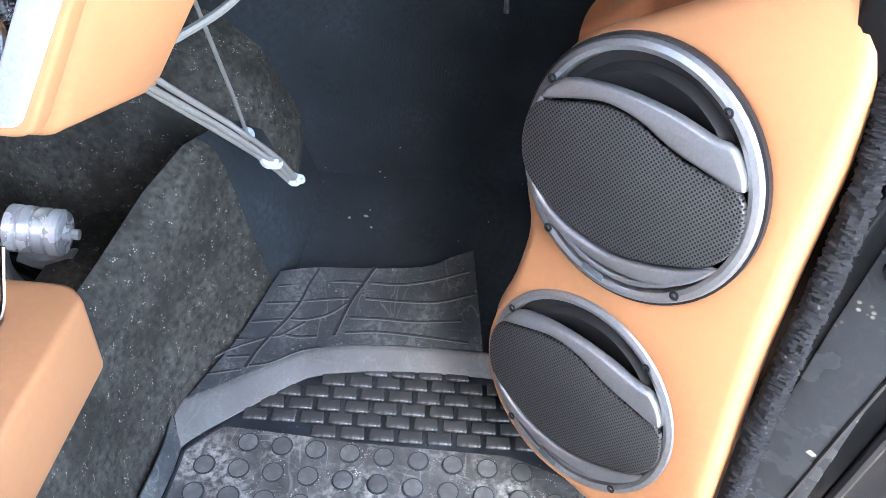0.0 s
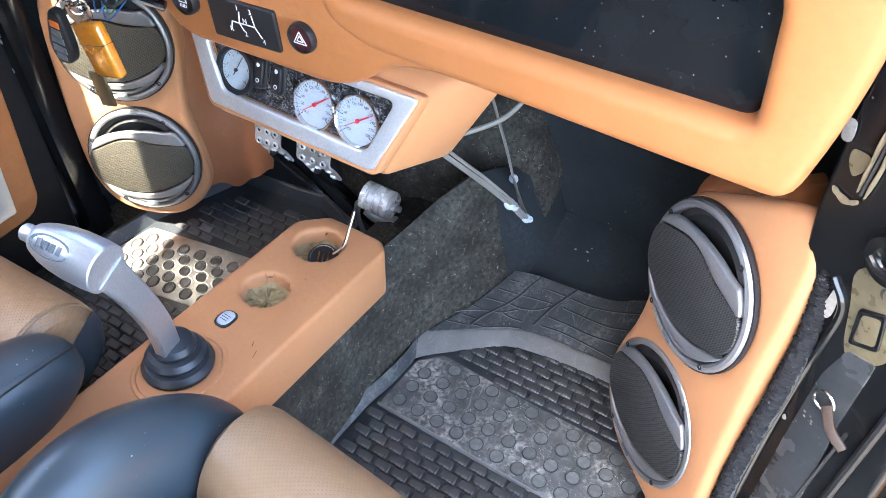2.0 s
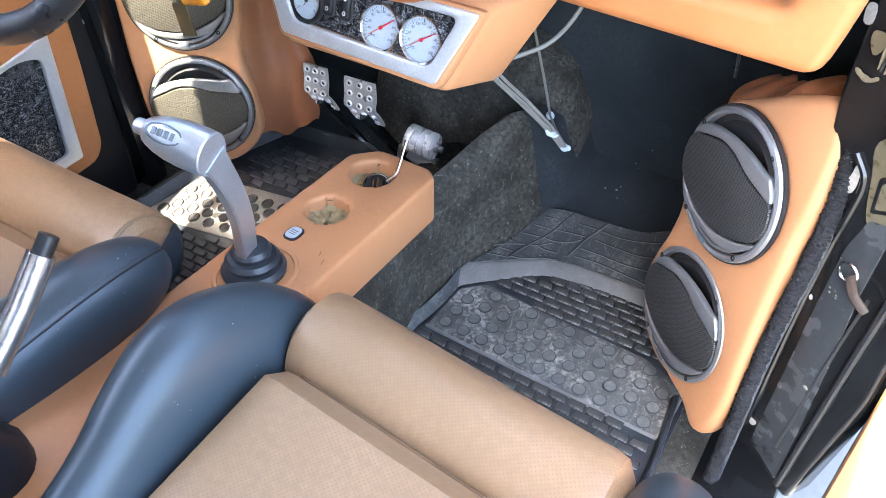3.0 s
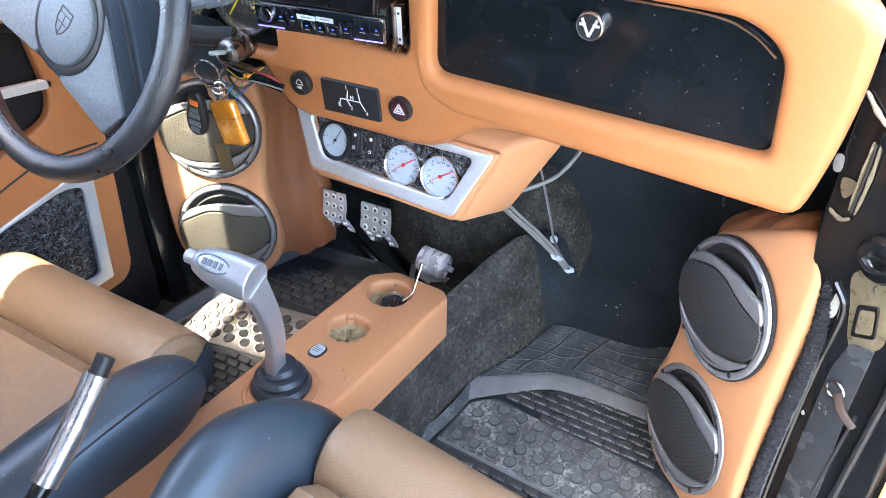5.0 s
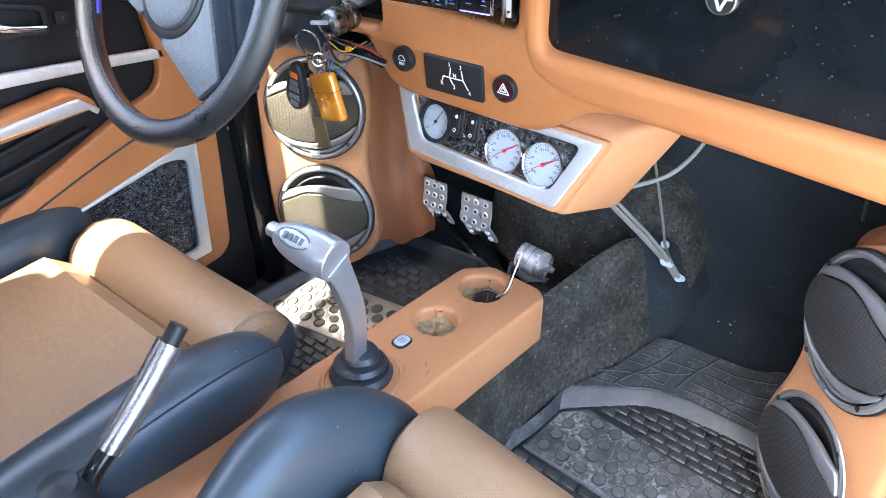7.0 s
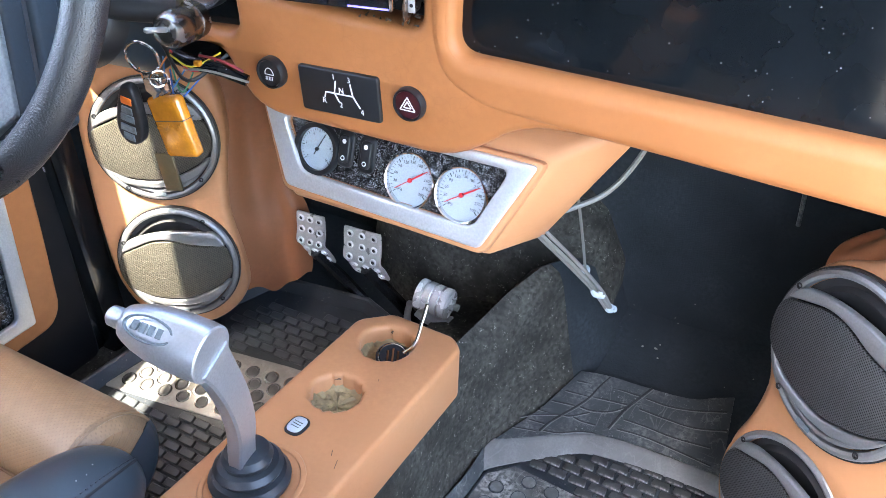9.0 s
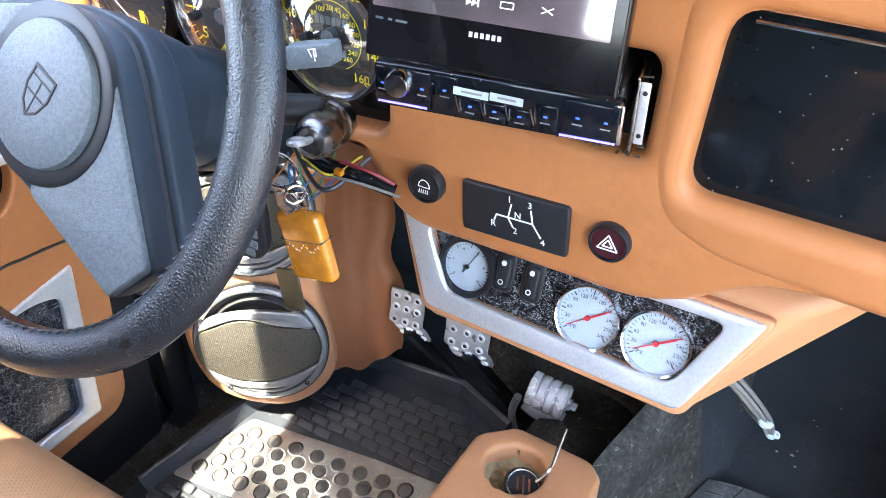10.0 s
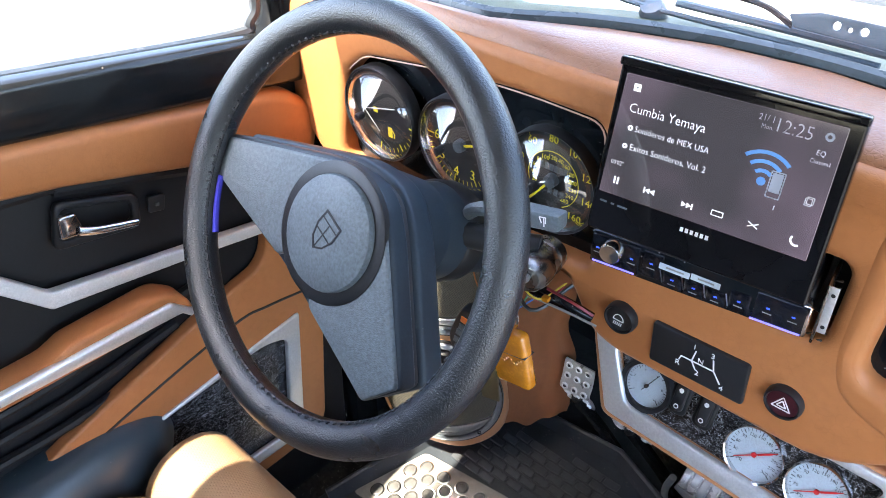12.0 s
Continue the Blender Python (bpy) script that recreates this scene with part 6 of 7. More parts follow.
bm = B()
tube(bm, [WF @ Vector((0.171 * math.cos(radians(a)), 0.171 * math.sin(radians(a)), -0.004)) for a in (184, 189, 194, 199, 204)], 0.0032, 8, 3)
part("blue_wrap", bm, M_BLUE, wheel, "blue cloth showing inside the rim")
part("rim_seam", torus(B(), WF @ Matrix.Translation((0.191 * math.cos(radians(216)), 0.191 * math.sin(radians(216)), 0)) @ Matrix.Rotation(radians(216), 4, "Z") @ Matrix.Rotation(radians(90), 4, "X"), 0.0167, 0.0007, 24, 6), M_DARKPRINT, wheel)

# ---- tunnel switch, cup-hole things ----
SWF = CF @ Matrix.Translation((-0.006, -0.002, 0.0))
sw = thing("console_switch", SWF @ Vector((0, 0, 0)), "small oval white switch with a black edge on the console", "switch")
part("surround", slab(B(), [[Vector((0.0125 * math.copysign(abs(math.cos(a)) ** 0.7, math.cos(a)), 0.0155 * math.copysign(abs(math.sin(a)) ** 0.7, math.sin(a)))) for a in [2 * math.pi * i / 32 for i in range(32)]]], 0.006, 0.0012, SWF @ Matrix.Translation((0, 0, 0.0025))), M_BLACKPLASTIC, sw)
part("rocker", slab(B(), [[Vector((0.0098 * math.copysign(abs(math.cos(a)) ** 0.7, math.cos(a)), 0.0128 * math.copysign(abs(math.sin(a)) ** 0.7, math.sin(a)))) for a in [2 * math.pi * i / 32 for i in range(32)]]], 0.006, 0.001, SWF @ Matrix.Translation((0, 0, 0.0042))), M_WHITE, sw)
for k in (-0.004, 0.0, 0.004):
    part("mark", bar(B(), (-0.006, k), (0.006, k - 0.001), 0.0009, SWF @ Matrix.Translation((0, 0, 0.0042)), 0.0003), M_DARKPRINT, sw)
KH = CF @ Matrix.Translation((0.013, 0.178, -0.012)) @ Matrix.Rotation(radians(16), 4, "X") @ Matrix.Rotation(radians(14), 4, "Y") @ Matrix.Rotation(radians(25), 4, "Z") @ Matrix.Diagonal((1.15, 1.15, 1, 1))
keyring = thing("key_ring", KH @ Vector((0, 0, 0)), "dark round key medallion with a metal clip in the cup hole", "key ring")
part("medallion", lathe(B(), [(0.0, -0.003), (0.019, -0.003), (0.020, 0.0), (0.018, 0.003), (0.0, 0.003)], KH, 28, False), M_BLACKPLASTIC, keyring)
bm = B()
for x in (-0.006, 0.0, 0.006):
    bar(bm, (x, -0.010 + abs(x) * 0.5), (x, 0.010 - abs(x) * 0.5), 0.0022, KH @ Matrix.Translation((0, 0, 0.003)))
part("emblem", bm, M_CHROME, keyring, "plain pale bars")
part("medallion_rim", torus(B(), KH @ Matrix.Translation((0, 0, 0.003)), 0.0165, 0.0012), M_CHROME, keyring)
part("clip", tube(B(), [KH @ Vector(p) for p in ((0.012, 0.004, 0.006), (0.024, 0.014, 0.016), (0.030, 0.034, 0.040), (0.033, 0.046, 0.056))], 0.0024, 8), M_CHROME, keyring, "bright metal clip")
# ---- the roller pedal
gas = thing("pedal", (-0.04, 0.39, 0.10), "ribbed polished aluminium roller throttle pedal", "pedal", "pedals")
GA = Vector((0.97, 0.05, -0.12)).normalized()
GF = frame3((-0.042, 0.390, 0.157), GA.orthogonal(), GA.cross(GA.orthogonal())) @ Matrix.Diagonal((0.98, 0.98, 0.93, 1))
prof = [(0.0, -0.034), (0.024, -0.034)]
for k in range(4):
    z = -0.034 + k * 0.0155
    prof += [(0.0255, z + 0.0008), (0.0262, z + 0.0018), (0.0262, z + 0.0115), (0.0255, z + 0.0125), (0.0220, z + 0.0128), (0.0220, z + 0.0152)]
prof += [(0.024, 0.028), (0.014, 0.029), (0.014, 0.026), (0.0, 0.026)]
part("roller", lathe(B(), prof, GF, 40, False), M_TURNED, gas, smooth=False)
part("bolt", lathe(B(), [(0.009, 0.024), (0.009, 0.034), (0.006, 0.035), (0.006, 0.043), (0.0, 0.043)], GF, 8, False), M_TURNED, gas, "bare metal nut", smooth=False)
part("arm", tube(B(), [(-0.085, 0.40, 0.11), (-0.06, 0.40, 0.10), (-0.02, 0.40, 0.11)], 0.010, 8), M_CAST, gas)
part("rod", tube(B(), [(-0.09, 0.385, 0.135), (-0.10, 0.39, 0.09), (-0.10, 0.41, 0.02)], 0.006, 8), M_CAST, gas)

# ---- cables hanging under the dashboard ----
cable = thing("hanging_cables", (0.25, 0.36, 0.27), "grey clear-sheathed cables hanging under the dashboard", "cables")
for k, p in enumerate(([(0.178, 0.235, 0.462), (0.187, 0.253, 0.436), (0.212, 0.300, 0.372), (0.233, 0.340, 0.312), (0.243, 0.372, 0.264)], [(0.182, 0.240, 0.466), (0.192, 0.258, 0.438), (0.216, 0.304, 0.374), (0.238, 0.343, 0.313), (0.246, 0.374, 0.263)], [(0.176, 0.238, 0.456), (0.183, 0.256, 0.431), (0.207, 0.303, 0.366), (0.229, 0.342, 0.308), (0.240, 0.372, 0.261)],
                       [(0.176, 0.34, 0.56), (0.174, 0.39, 0.44), (0.176, 0.435, 0.32), (0.178, 0.456, 0.252)], [(0.178, 0.456, 0.252), (0.205, 0.425, 0.250), (0.245, 0.376, 0.263)], [(0.180, 0.458, 0.246), (0.210, 0.420, 0.242), (0.247, 0.374, 0.260)])):
    part("cable", tube(B(), p, 0.0025 if k < 3 else 0.0022, 8, 6), M_WIREGREY, cable)
part("cable_loop", tube(B(), [(0.180, 0.255, 0.462), (0.205, 0.273, 0.468), (0.240, 0.300, 0.485), (0.263, 0.323, 0.517), (0.276, 0.330, 0.560), (0.272, 0.320, 0.64)], 0.0034, 8, 8), M_WIREGREY, cable, "loop of grey cable")
for p, r in (((0.178, 0.457, 0.251), 0.0075), ((0.233, 0.341, 0.310), 0.0085), ((0.237, 0.347, 0.303), 0.0065), ((0.244, 0.374, 0.262), 0.0070), ((0.250, 0.374, 0.263), 0.005)):
    f = frame3(p, Vector((1, 0.2, -0.5)), Vector((0.3, 1, 0.2)))
    part("tape_knot", torus(B(), f, r * 0.62, r * 0.45, 12, 7), M_WHITE, cable, "frayed white end")
part("thin_cable", tube(B(), [(0.445, 0.55, 0.62), (0.437, 0.562, 0.45), (0.440, 0.569, 0.345)], 0.0032, 6), M_FLAP, cable, "dark thin cable")

# ---- driver's door ----
ddoor = thing("driver_door", (-0.62, -0.3, 0.0), "closed driver's door with black and orange vinyl trim", "car door")
DW = frame3((-0.600, 0, 0), Vector((0, 1, 0)), Z)          # u: forward, v: up, w: into the cabin
DW = DW if (DW.to_3x3() @ Z).x > 0 else DW @ Matrix.Diagonal((1, 1, -1, 1))


def dslab(pts, r, depth, bevel, w, seg=4):
    return slab(B(), [rounded(pts, r, seg)], depth, bevel, DW @ Matrix.Translation((0, 0, w)))


part("shell", slab(B(), [rounded([(-0.82, -0.02), (0.155, -0.02), (0.175, 0.40), (0.165, 0.79), (0.07, 0.808), (-0.82, 0.92)], 0.02)], 0.05, 0.006, DW @ Matrix.Translation((0, 0, -0.012))), M_DOORVINYL, ddoor, "black vinyl door skin")
part("upper_frame", dslab([(-0.82, 0.868), (-0.22, 0.795), (0.16, 0.735), (0.16, 0.800), (0.08, 0.815), (-0.82, 0.950)], 0.01, 0.060, 0.010, 0.016), M_BLACKPAINT, ddoor, "gloss black painted window sill")
part("window_seal", tube(B(), [DW @ Vector(p) for p in ((-0.82, 0.945, -0.012), (-0.2, 0.853, -0.012), (0.06, 0.816, -0.012), (0.092, 0.826, -0.012), (0.104, 0.86, -0.012), (0.090, 1.0, -0.01), (0.06, 1.19, 0.02))], 0.007, 8, 8), M_RUBBER, ddoor, "black rubber window seal")
part("pad", dslab([(-0.82, 0.800), (-0.248, 0.742), (-0.180, 0.728), (-0.038, 0.688), (0.146, 0.632), (0.158, 0.690), (0.134, 0.722), (0.100, 0.742), (-0.020, 0.762), (-0.228, 0.799), (-0.82, 0.88)], [0.01, 0.01, 0.01, 0.01, 0.02, 0.03, 0.02, 0.02, 0.01, 0.01, 0.01], 0.050, 0.015, 0.020), M_DASH, ddoor, "orange padded vinyl strip")
# dark bead follows the pad's lower edge as its shadow line
part("pad_shadow_bead", tube(B(), [DW @ Vector(p) for p in ((-0.82, 0.792, -0.004), (-0.248, 0.734, -0.004), (-0.18, 0.720, -0.004), (-0.038, 0.680, -0.004), (0.12, 0.628, -0.004))], 0.008, 8, 6), M_DOORVINYL, ddoor, "black bead drawn as the shadow under the pad")
part("upper_trim", dslab([(-0.82, 0.90), (-0.335, 0.725), (-0.2752, 0.6596), (-0.2331, 0.6142), (-0.0679, 0.585), (0.06, 0.562), (0.06, 0.545), (-0.072, 0.5678), (-0.2381, 0.5925), (-0.2818, 0.6405), (-0.345, 0.705), (-0.82, 0.87)], 0.004, 0.014, 0.003, 0.012), M_SATIN, ddoor, "brushed aluminium strip")
handle = part("handle_cup", slab(B(), [rounded([(-0.214, 0.658), (-0.112, 0.640), (-0.106, 0.684), (-0.198, 0.714)], 0.012), rounded([(-0.205, 0.667), (-0.120, 0.651), (-0.116, 0.678), (-0.194, 0.704)], 0.008)], 0.010, 0.003, DW @ Matrix.Translation((0, 0, 0.008))), M_BLACKPLASTIC, ddoor, "black recessed handle cup")
part("handle_plate", dslab([(-0.2045, 0.671), (-0.1823, 0.668), (-0.1775, 0.676), (-0.1815, 0.696), (-0.2009, 0.699)], 0.004, 0.012, 0.003, 0.014), M_CHROME, handle, "chrome handle")
part("handle_lever", tube(B(), [DW @ Vector(p) for p in ((-0.184, 0.674, 0.013), (-0.165, 0.667, 0.016), (-0.120, 0.655, 0.017))], lambda t: 0.0062 - 0.0016 * t, 12), M_CHROME, handle, "chrome lever")
switch = part("lock_switch", dslab([(-0.0992, 0.6511), (-0.0793, 0.6460), (-0.0740, 0.6668), (-0.0953, 0.6715)], 0.003, 0.006, 0.0015, 0.006), M_BLACKPLASTIC, ddoor, "small black switch")
part("switch_mark", dslab([(-0.0900, 0.6570), (-0.0850, 0.6560), (-0.0838, 0.6605), (-0.0888, 0.6615)], 0.001, 0.002, 0.0003, 0.0075), M_GREYPLASTIC, switch)
AR = [(-0.82, 0.545), (-0.268, 0.548), (-0.242, 0.5585), (-0.125, 0.561), (-0.096, 0.538), (-0.090, 0.520), (-0.82, 0.528)]
part("armrest", slab(B(), [rounded(AR, [0.01, 0.01, 0.006, 0.012, 0.012, 0.005, 0.005], 4)], 0.042, 0.006, frame3((-0.558, 0, 0), Vector((0, 1, 0)), Z)), M_DASH, ddoor, "orange vinyl armrest")
part("armrest_trim", slab(B(), [rounded([(-0.82, 0.549), (-0.326, 0.5484), (-0.120, 0.547), (-0.090, 0.519), (-0.098, 0.512), (-0.1095, 0.5247), (-0.3315, 0.533), (-0.82, 0.535)], 0.003)], 0.012, 0.004, frame3((-0.552, 0, 0), Vector((0, 1, 0)), Z)), M_ALU, ddoor, "bright metal strip along the armrest")
for k in range(4):
    part("pleat", tube(B(), [DW @ Vector((-0.60, 0.50 - 0.035 * k, -0.006)), DW @ Vector((-0.30, 0.485 - 0.035 * k, -0.002)), DW @ Vector((-0.05 - 0.05 * k, 0.515 - 0.045 * k, -0.006))], 0.007, 8), M_DOORVINYL, ddoor, "stitched black pleat")
part("lower_panel", slab(B(), [rounded([(-0.60, 0.10), (0.078, 0.115), (0.100, 0.14), (0.118, 0.30), (0.128, 0.42), (0.140, 0.62), (0.040, 0.645), (0.048, 0.530), (0.030, 0.497), (-0.036, 0.482), (-0.125, 0.452), (-0.2716, 0.4061), (-0.60, 0.26)], [0.01, 0.02, 0.02, 0.03, 0.05, 0.01, 0.01, 0.03, 0.02, 0.03, 0.04, 0.05, 0.01]),
                                rounded([(-0.42, 0.165), (0.044, 0.158), (0.066, 0.370), (-0.17, 0.345), (-0.42, 0.27)], 0.008)], 0.022, 0.005, DW @ Matrix.Translation((0, 0, 0.012))), M_DASH, ddoor, "orange vinyl lower door panel")
part("groove", tube(B(), [DW @ Vector(p) for p in ((0.105, 0.416, 0.012), (0.03, 0.428, 0.0122), (-0.0323, 0.430, 0.0122), (-0.216, 0.387, 0.012), (-0.45, 0.315, 0.012))], 0.0022, 6), M_DARKPRINT, ddoor, "dark stitched groove")
part("pocket_frame", slab(B(), [rounded([(-0.43, 0.150), (0.052, 0.142), (0.0776, 0.387), (-0.17, 0.3515), (-0.43, 0.275)], 0.006), rounded([(-0.42, 0.170), (0.026, 0.164), (0.0500, 0.352), (0.011, 0.3660), (-0.170, 0.3455), (-0.42, 0.268)], [0.01, 0.012, 0.014, 0.02, 0.01, 0.01])], 0.010, 0.003, DW @ Matrix.Translation((0, 0, 0.016))), M_ALU, ddoor, "brushed aluminium pocket frame")
part("pocket_back", dslab([(-0.425, 0.155), (0.05, 0.148), (0.073, 0.380), (-0.17, 0.350), (-0.425, 0.272)], 0.005, 0.004, 0.001, 0.004), M_CARBON, ddoor, "speckled black pocket")
# hinge pillar on the driver's side, dark paint with chips
structure("door_post_driver", box(B(), (-0.68, 0.165, -0.02), (-0.585, 0.215, 0.80), 0.010), M_BLACKPAINT, "black painted hinge post with paint chips")
for k, (y, z, s) in enumerate(((0.160, 0.455, 0.007), (0.161, 0.430, 0.006), (0.161, 0.415, 0.004), (0.161, 0.36, 0.004))):
    single("paint_chip", lathe(B(), [(s, 0.0), (s * 0.8, 0.0008), (0.0, 0.001)], frame3((-0.602 - 0.003 * k, 0.1645, z), X, Z) @ Matrix.Diagonal((0.7, 1.3, 1, 1)), 7, False), M_WHITE, "pale chip in the black post paint", "paint chip", base=(-0.602, 0.1645, z), group="paint chips")

# ---- windscreen, cowl and wipers ----
M_WIPER = material("blue_grey_wiper_metal", (0.060, 0.088, 0.115), 0.34, mottle=0.2, mottle_size=0.02)
M_SEALBLUE = material("blue_grey_seal_rubber", (0.050, 0.070, 0.082), 0.28, mottle=0.2, mottle_size=0.05, grain=0.2, grain_size=0.002)
bm = B()
sheet(bm, lambda u, v: Vector(((-0.60 + 1.2 * u) * (1 - 0.09 * v), (screen_base(-0.60 + 1.2 * u) + 0.015) * (1 - v) + 0.135 * v, 0.885 + 0.305 * v)), 24, 6, 0.004)
structure("window_1", bm, M_GLASS, "clear curved windscreen glass").visible_shadow = False
structure("trim_windscreen_seal", tube(B(), [(-0.62 + 1.24 * i / 16, screen_base(-0.62 + 1.24 * i / 16) + 0.012, 0.880) for i in range(17)], 0.009, 8, 3), M_SEALBLUE, "black rubber windscreen seal")
structure("trim_header", tube(B(), [(-0.56, 0.135, 1.19), (0.0, 0.15, 1.20), (0.56, 0.135, 1.19)], 0.02, 8), M_BLACKPAINT, "black windscreen header rail")
bm = B()
sheet(bm, lambda u, v: Vector((-0.64 + 1.28 * u, screen_base(-0.64 + 1.28 * u) + 0.018 + 0.072 * v, 0.880 - 0.010 * v)), 28, 3, 0.008)
structure("cowl", bm, M_GREENPAINT, "dark green-black painted cowl under the windscreen")
bm = B()
sheet(bm, lambda u, v: Vector((-0.64 + 1.28 * u, screen_base(-0.64 + 1.28 * u) + 0.091 + 0.85 * v, 0.868 - 0.04 * v ** 0.7 - 0.26 * v * v)), 28, 10, 0.01)
structure("bonnet", bm, M_WHITEPAINT, "pale sunlit bonnet ahead of the windscreen")
for p0, p1, p2, br in (((-0.195, 0.305, 0.878), (-0.26, 0.297, 0.892), (-0.44, 0.250, 0.900), False), ((0.17, 0.320, 0.876), (0.03, 0.310, 0.893), (-0.17, 0.306, 0.893), True)):
    wp = thing("wiper", p0, "blue-black windscreen wiper on a metal pivot", "wiper", "wipers")
    part("pivot", lathe(B(), [(0.014, -0.03), (0.014, 0.004), (0.011, 0.010), (0.0, 0.012)], frame3(Vector(p0), X, Vector((0, 0.8, 0.5))), 20, False), M_WIPER, wp)
    part("arm", tube(B(), [Vector(p0) + Vector((0, 0, 0.006)), p1, p2], 0.0045, 8, 6), M_WIPER, wp)
    d = (Vector(p2) - Vector(p0)).normalized()
    part("blade", tube(B(), [Vector(p1) + Vector((0, -0.004, -0.010)), Vector(p2) + Vector((0, -0.005, -0.010)), Vector(p2) + d * 0.08 + Vector((0, -0.006, -0.010))], 0.0030, 8), M_WIPER, wp)
    if br:
        bf = frame3((-0.018, 0.303, 0.909), Vector((-1, 0.03, -0.02)), Vector((0, 0.25, 1)))
        part("bracket", slab(B(), [rounded([(-0.075, -0.010), (0.030, -0.009), (0.038, 0.002), (0.010, 0.009), (-0.075, 0.010)], 0.003), circle2((-0.030, 0.001), 0.0035, 16), circle2((-0.018, 0.0), 0.0020, 12), circle2((-0.006, 0.001), 0.0035, 16)], 0.005, 0.001, bf), M_WIPER, wp, "drilled blue-black bracket")
        part("tube", tube(B(), [(-0.05, 0.300, 0.901), (-0.08, 0.302, 0.912), (-0.12, 0.306, 0.913)], 0.003, 8), M_BLACKPLASTIC, wp, "thin washer tube")

# ---- passenger side hinge post, seal and open door ----
JU = Vector((0.85, -0.53, 0)).normalized()
JF = frame3((0.696, 0.149, 0), JU, Z)
JF = JF if (JF.to_3x3() @ Z).y < 0 else JF @ Matrix.Diagonal((1, 1, -1, 1))
post = thing("hinge_post", (0.69, 0.17, -0.02), "chipped black painted door hinge post", "door post")
part("skin", slab(B(), [rounded([(-0.100, 0.0), (0.040, -0.02), (0.075, 0.25), (0.075, 0.62), (0.02, 0.80), (-0.095, 0.80), (-0.100, 0.58), (-0.092, 0.50)], [0.01, 0.01, 0.02, 0.02, 0.02, 0.02, 0.02, 0.03])], 0.05, 0.008, JF), M_BLACKPAINT, post)
part("outer_lip", tube(B(), [JF @ Vector(p) for p in ((0.022, 0.0, 0.003), (0.036, 0.25, 0.003), (0.048, 0.44, 0.003), (0.058, 0.60, 0.003))], 0.005, 8), M_BLACKPLASTIC, post, "black outer lip")
cap = part("bump_stop", lathe(B(), [(0.027, 0.0), (0.028, 0.006), (0.023, 0.012), (0.014, 0.013), (0.010, 0.008), (0.0, 0.008)], JF @ Matrix.Translation((-0.011, 0.594, 0.0)), 22, False), M_BLACKPAINT, post, "gloss black plastic cap")
part("cap_ridge", tube(B(), [JF @ Vector(p) for p in ((-0.026, 0.590, 0.014), (-0.014, 0.586, 0.0165), (0.000, 0.588, 0.0155), (0.008, 0.596, 0.013))], 0.0035, 8, 5), M_BLACKPAINT, post, "moulded ridge on the cap")
# black paint lightened to grey, a painted-in sky reflection on the post face
M_GREYPOST = material("sky_greyed_black_paint", (0.036, 0.040, 0.044), 0.26, mottle=0.4, mottle_size=0.04, specks=0.02, speck_col=(0.3, 0.28, 0.24), speck_size=0.006, scratch=0.06, scratch_col=(0.22, 0.21, 0.18))
part("face_plate", slab(B(), [rounded([(-0.042, 0.02), (0.016, 0.0), (0.0157, 0.275), (0.0125, 0.38), (0.0165, 0.484), (-0.0128, 0.4736), (-0.0253, 0.424), (-0.0308, 0.329), (-0.0342, 0.219)], 0.006)], 0.0024, 0.0008, JF @ Matrix.Translation((0, 0, 0.0016))), M_GREYPOST, post, "flat black face, greyed for the sky it reflects")
part("crease", tube(B(), [JF @ Vector((x, y, 0.001)) for x, y in ((-0.0544, 0.5332), (-0.0352, 0.5095), (-0.0371, 0.460), (-0.0434, 0.398), (-0.0514, 0.253), (-0.058, 0.05))], 0.0042, 8, 5), M_BLACKPAINT, post, "pressed crease in the post")
part("bare_patch", slab(B(), [closed_spline([(-0.0371, 0.5575), (-0.0034, 0.578), (0.0233, 0.5092), (0.0098, 0.4766), (-0.0152, 0.4689), (-0.0293, 0.5182)], 4)], 0.001, 0.0003, JF @ Matrix.Translation((0, 0, 0.0012))), M_PRIMER, post, "paint worn to tan primer")
part("dark_groove", tube(B(), [JF @ Vector(p) for p in ((-0.002, 0.06, 0.0018), (0.012, 0.25, 0.0018), (0.024, 0.385, 0.0018))], 0.0022, 6), M_DARKPRINT, post, "dark seam in the post")
part("bolt_hole", lathe(B(), [(0.007, 0.0008), (0.0, 0.0008)], JF @ Matrix.Translation((-0.004, 0.556, 0.0006)), 14, False), M_DARKPRINT, post)
part("recess_frame", slab(B(), [rounded([(-0.0206, 0.5255), (0.0050, 0.5400), (0.0128, 0.4978), (-0.0158, 0.4812)], 0.005), rounded([(-0.0145, 0.5215), (0.0020, 0.5310), (0.0075, 0.5010), (-0.0115, 0.4895)], 0.004)], 0.004, 0.0015, JF @ Matrix.Translation((0, 0, 0.003))), M_BLACKPAINT, post)
part("bare_patch", slab(B(), [rounded([(-0.0150, 0.5220), (0.0025, 0.5320), (0.0080, 0.5005), (-0.0120, 0.4890)], 0.004)], 0.001, 0.0003, JF @ Matrix.Translation((0, 0, 0.0024))), M_PRIMER, post, "bare primer in the recess")
rnd = random.Random(5)
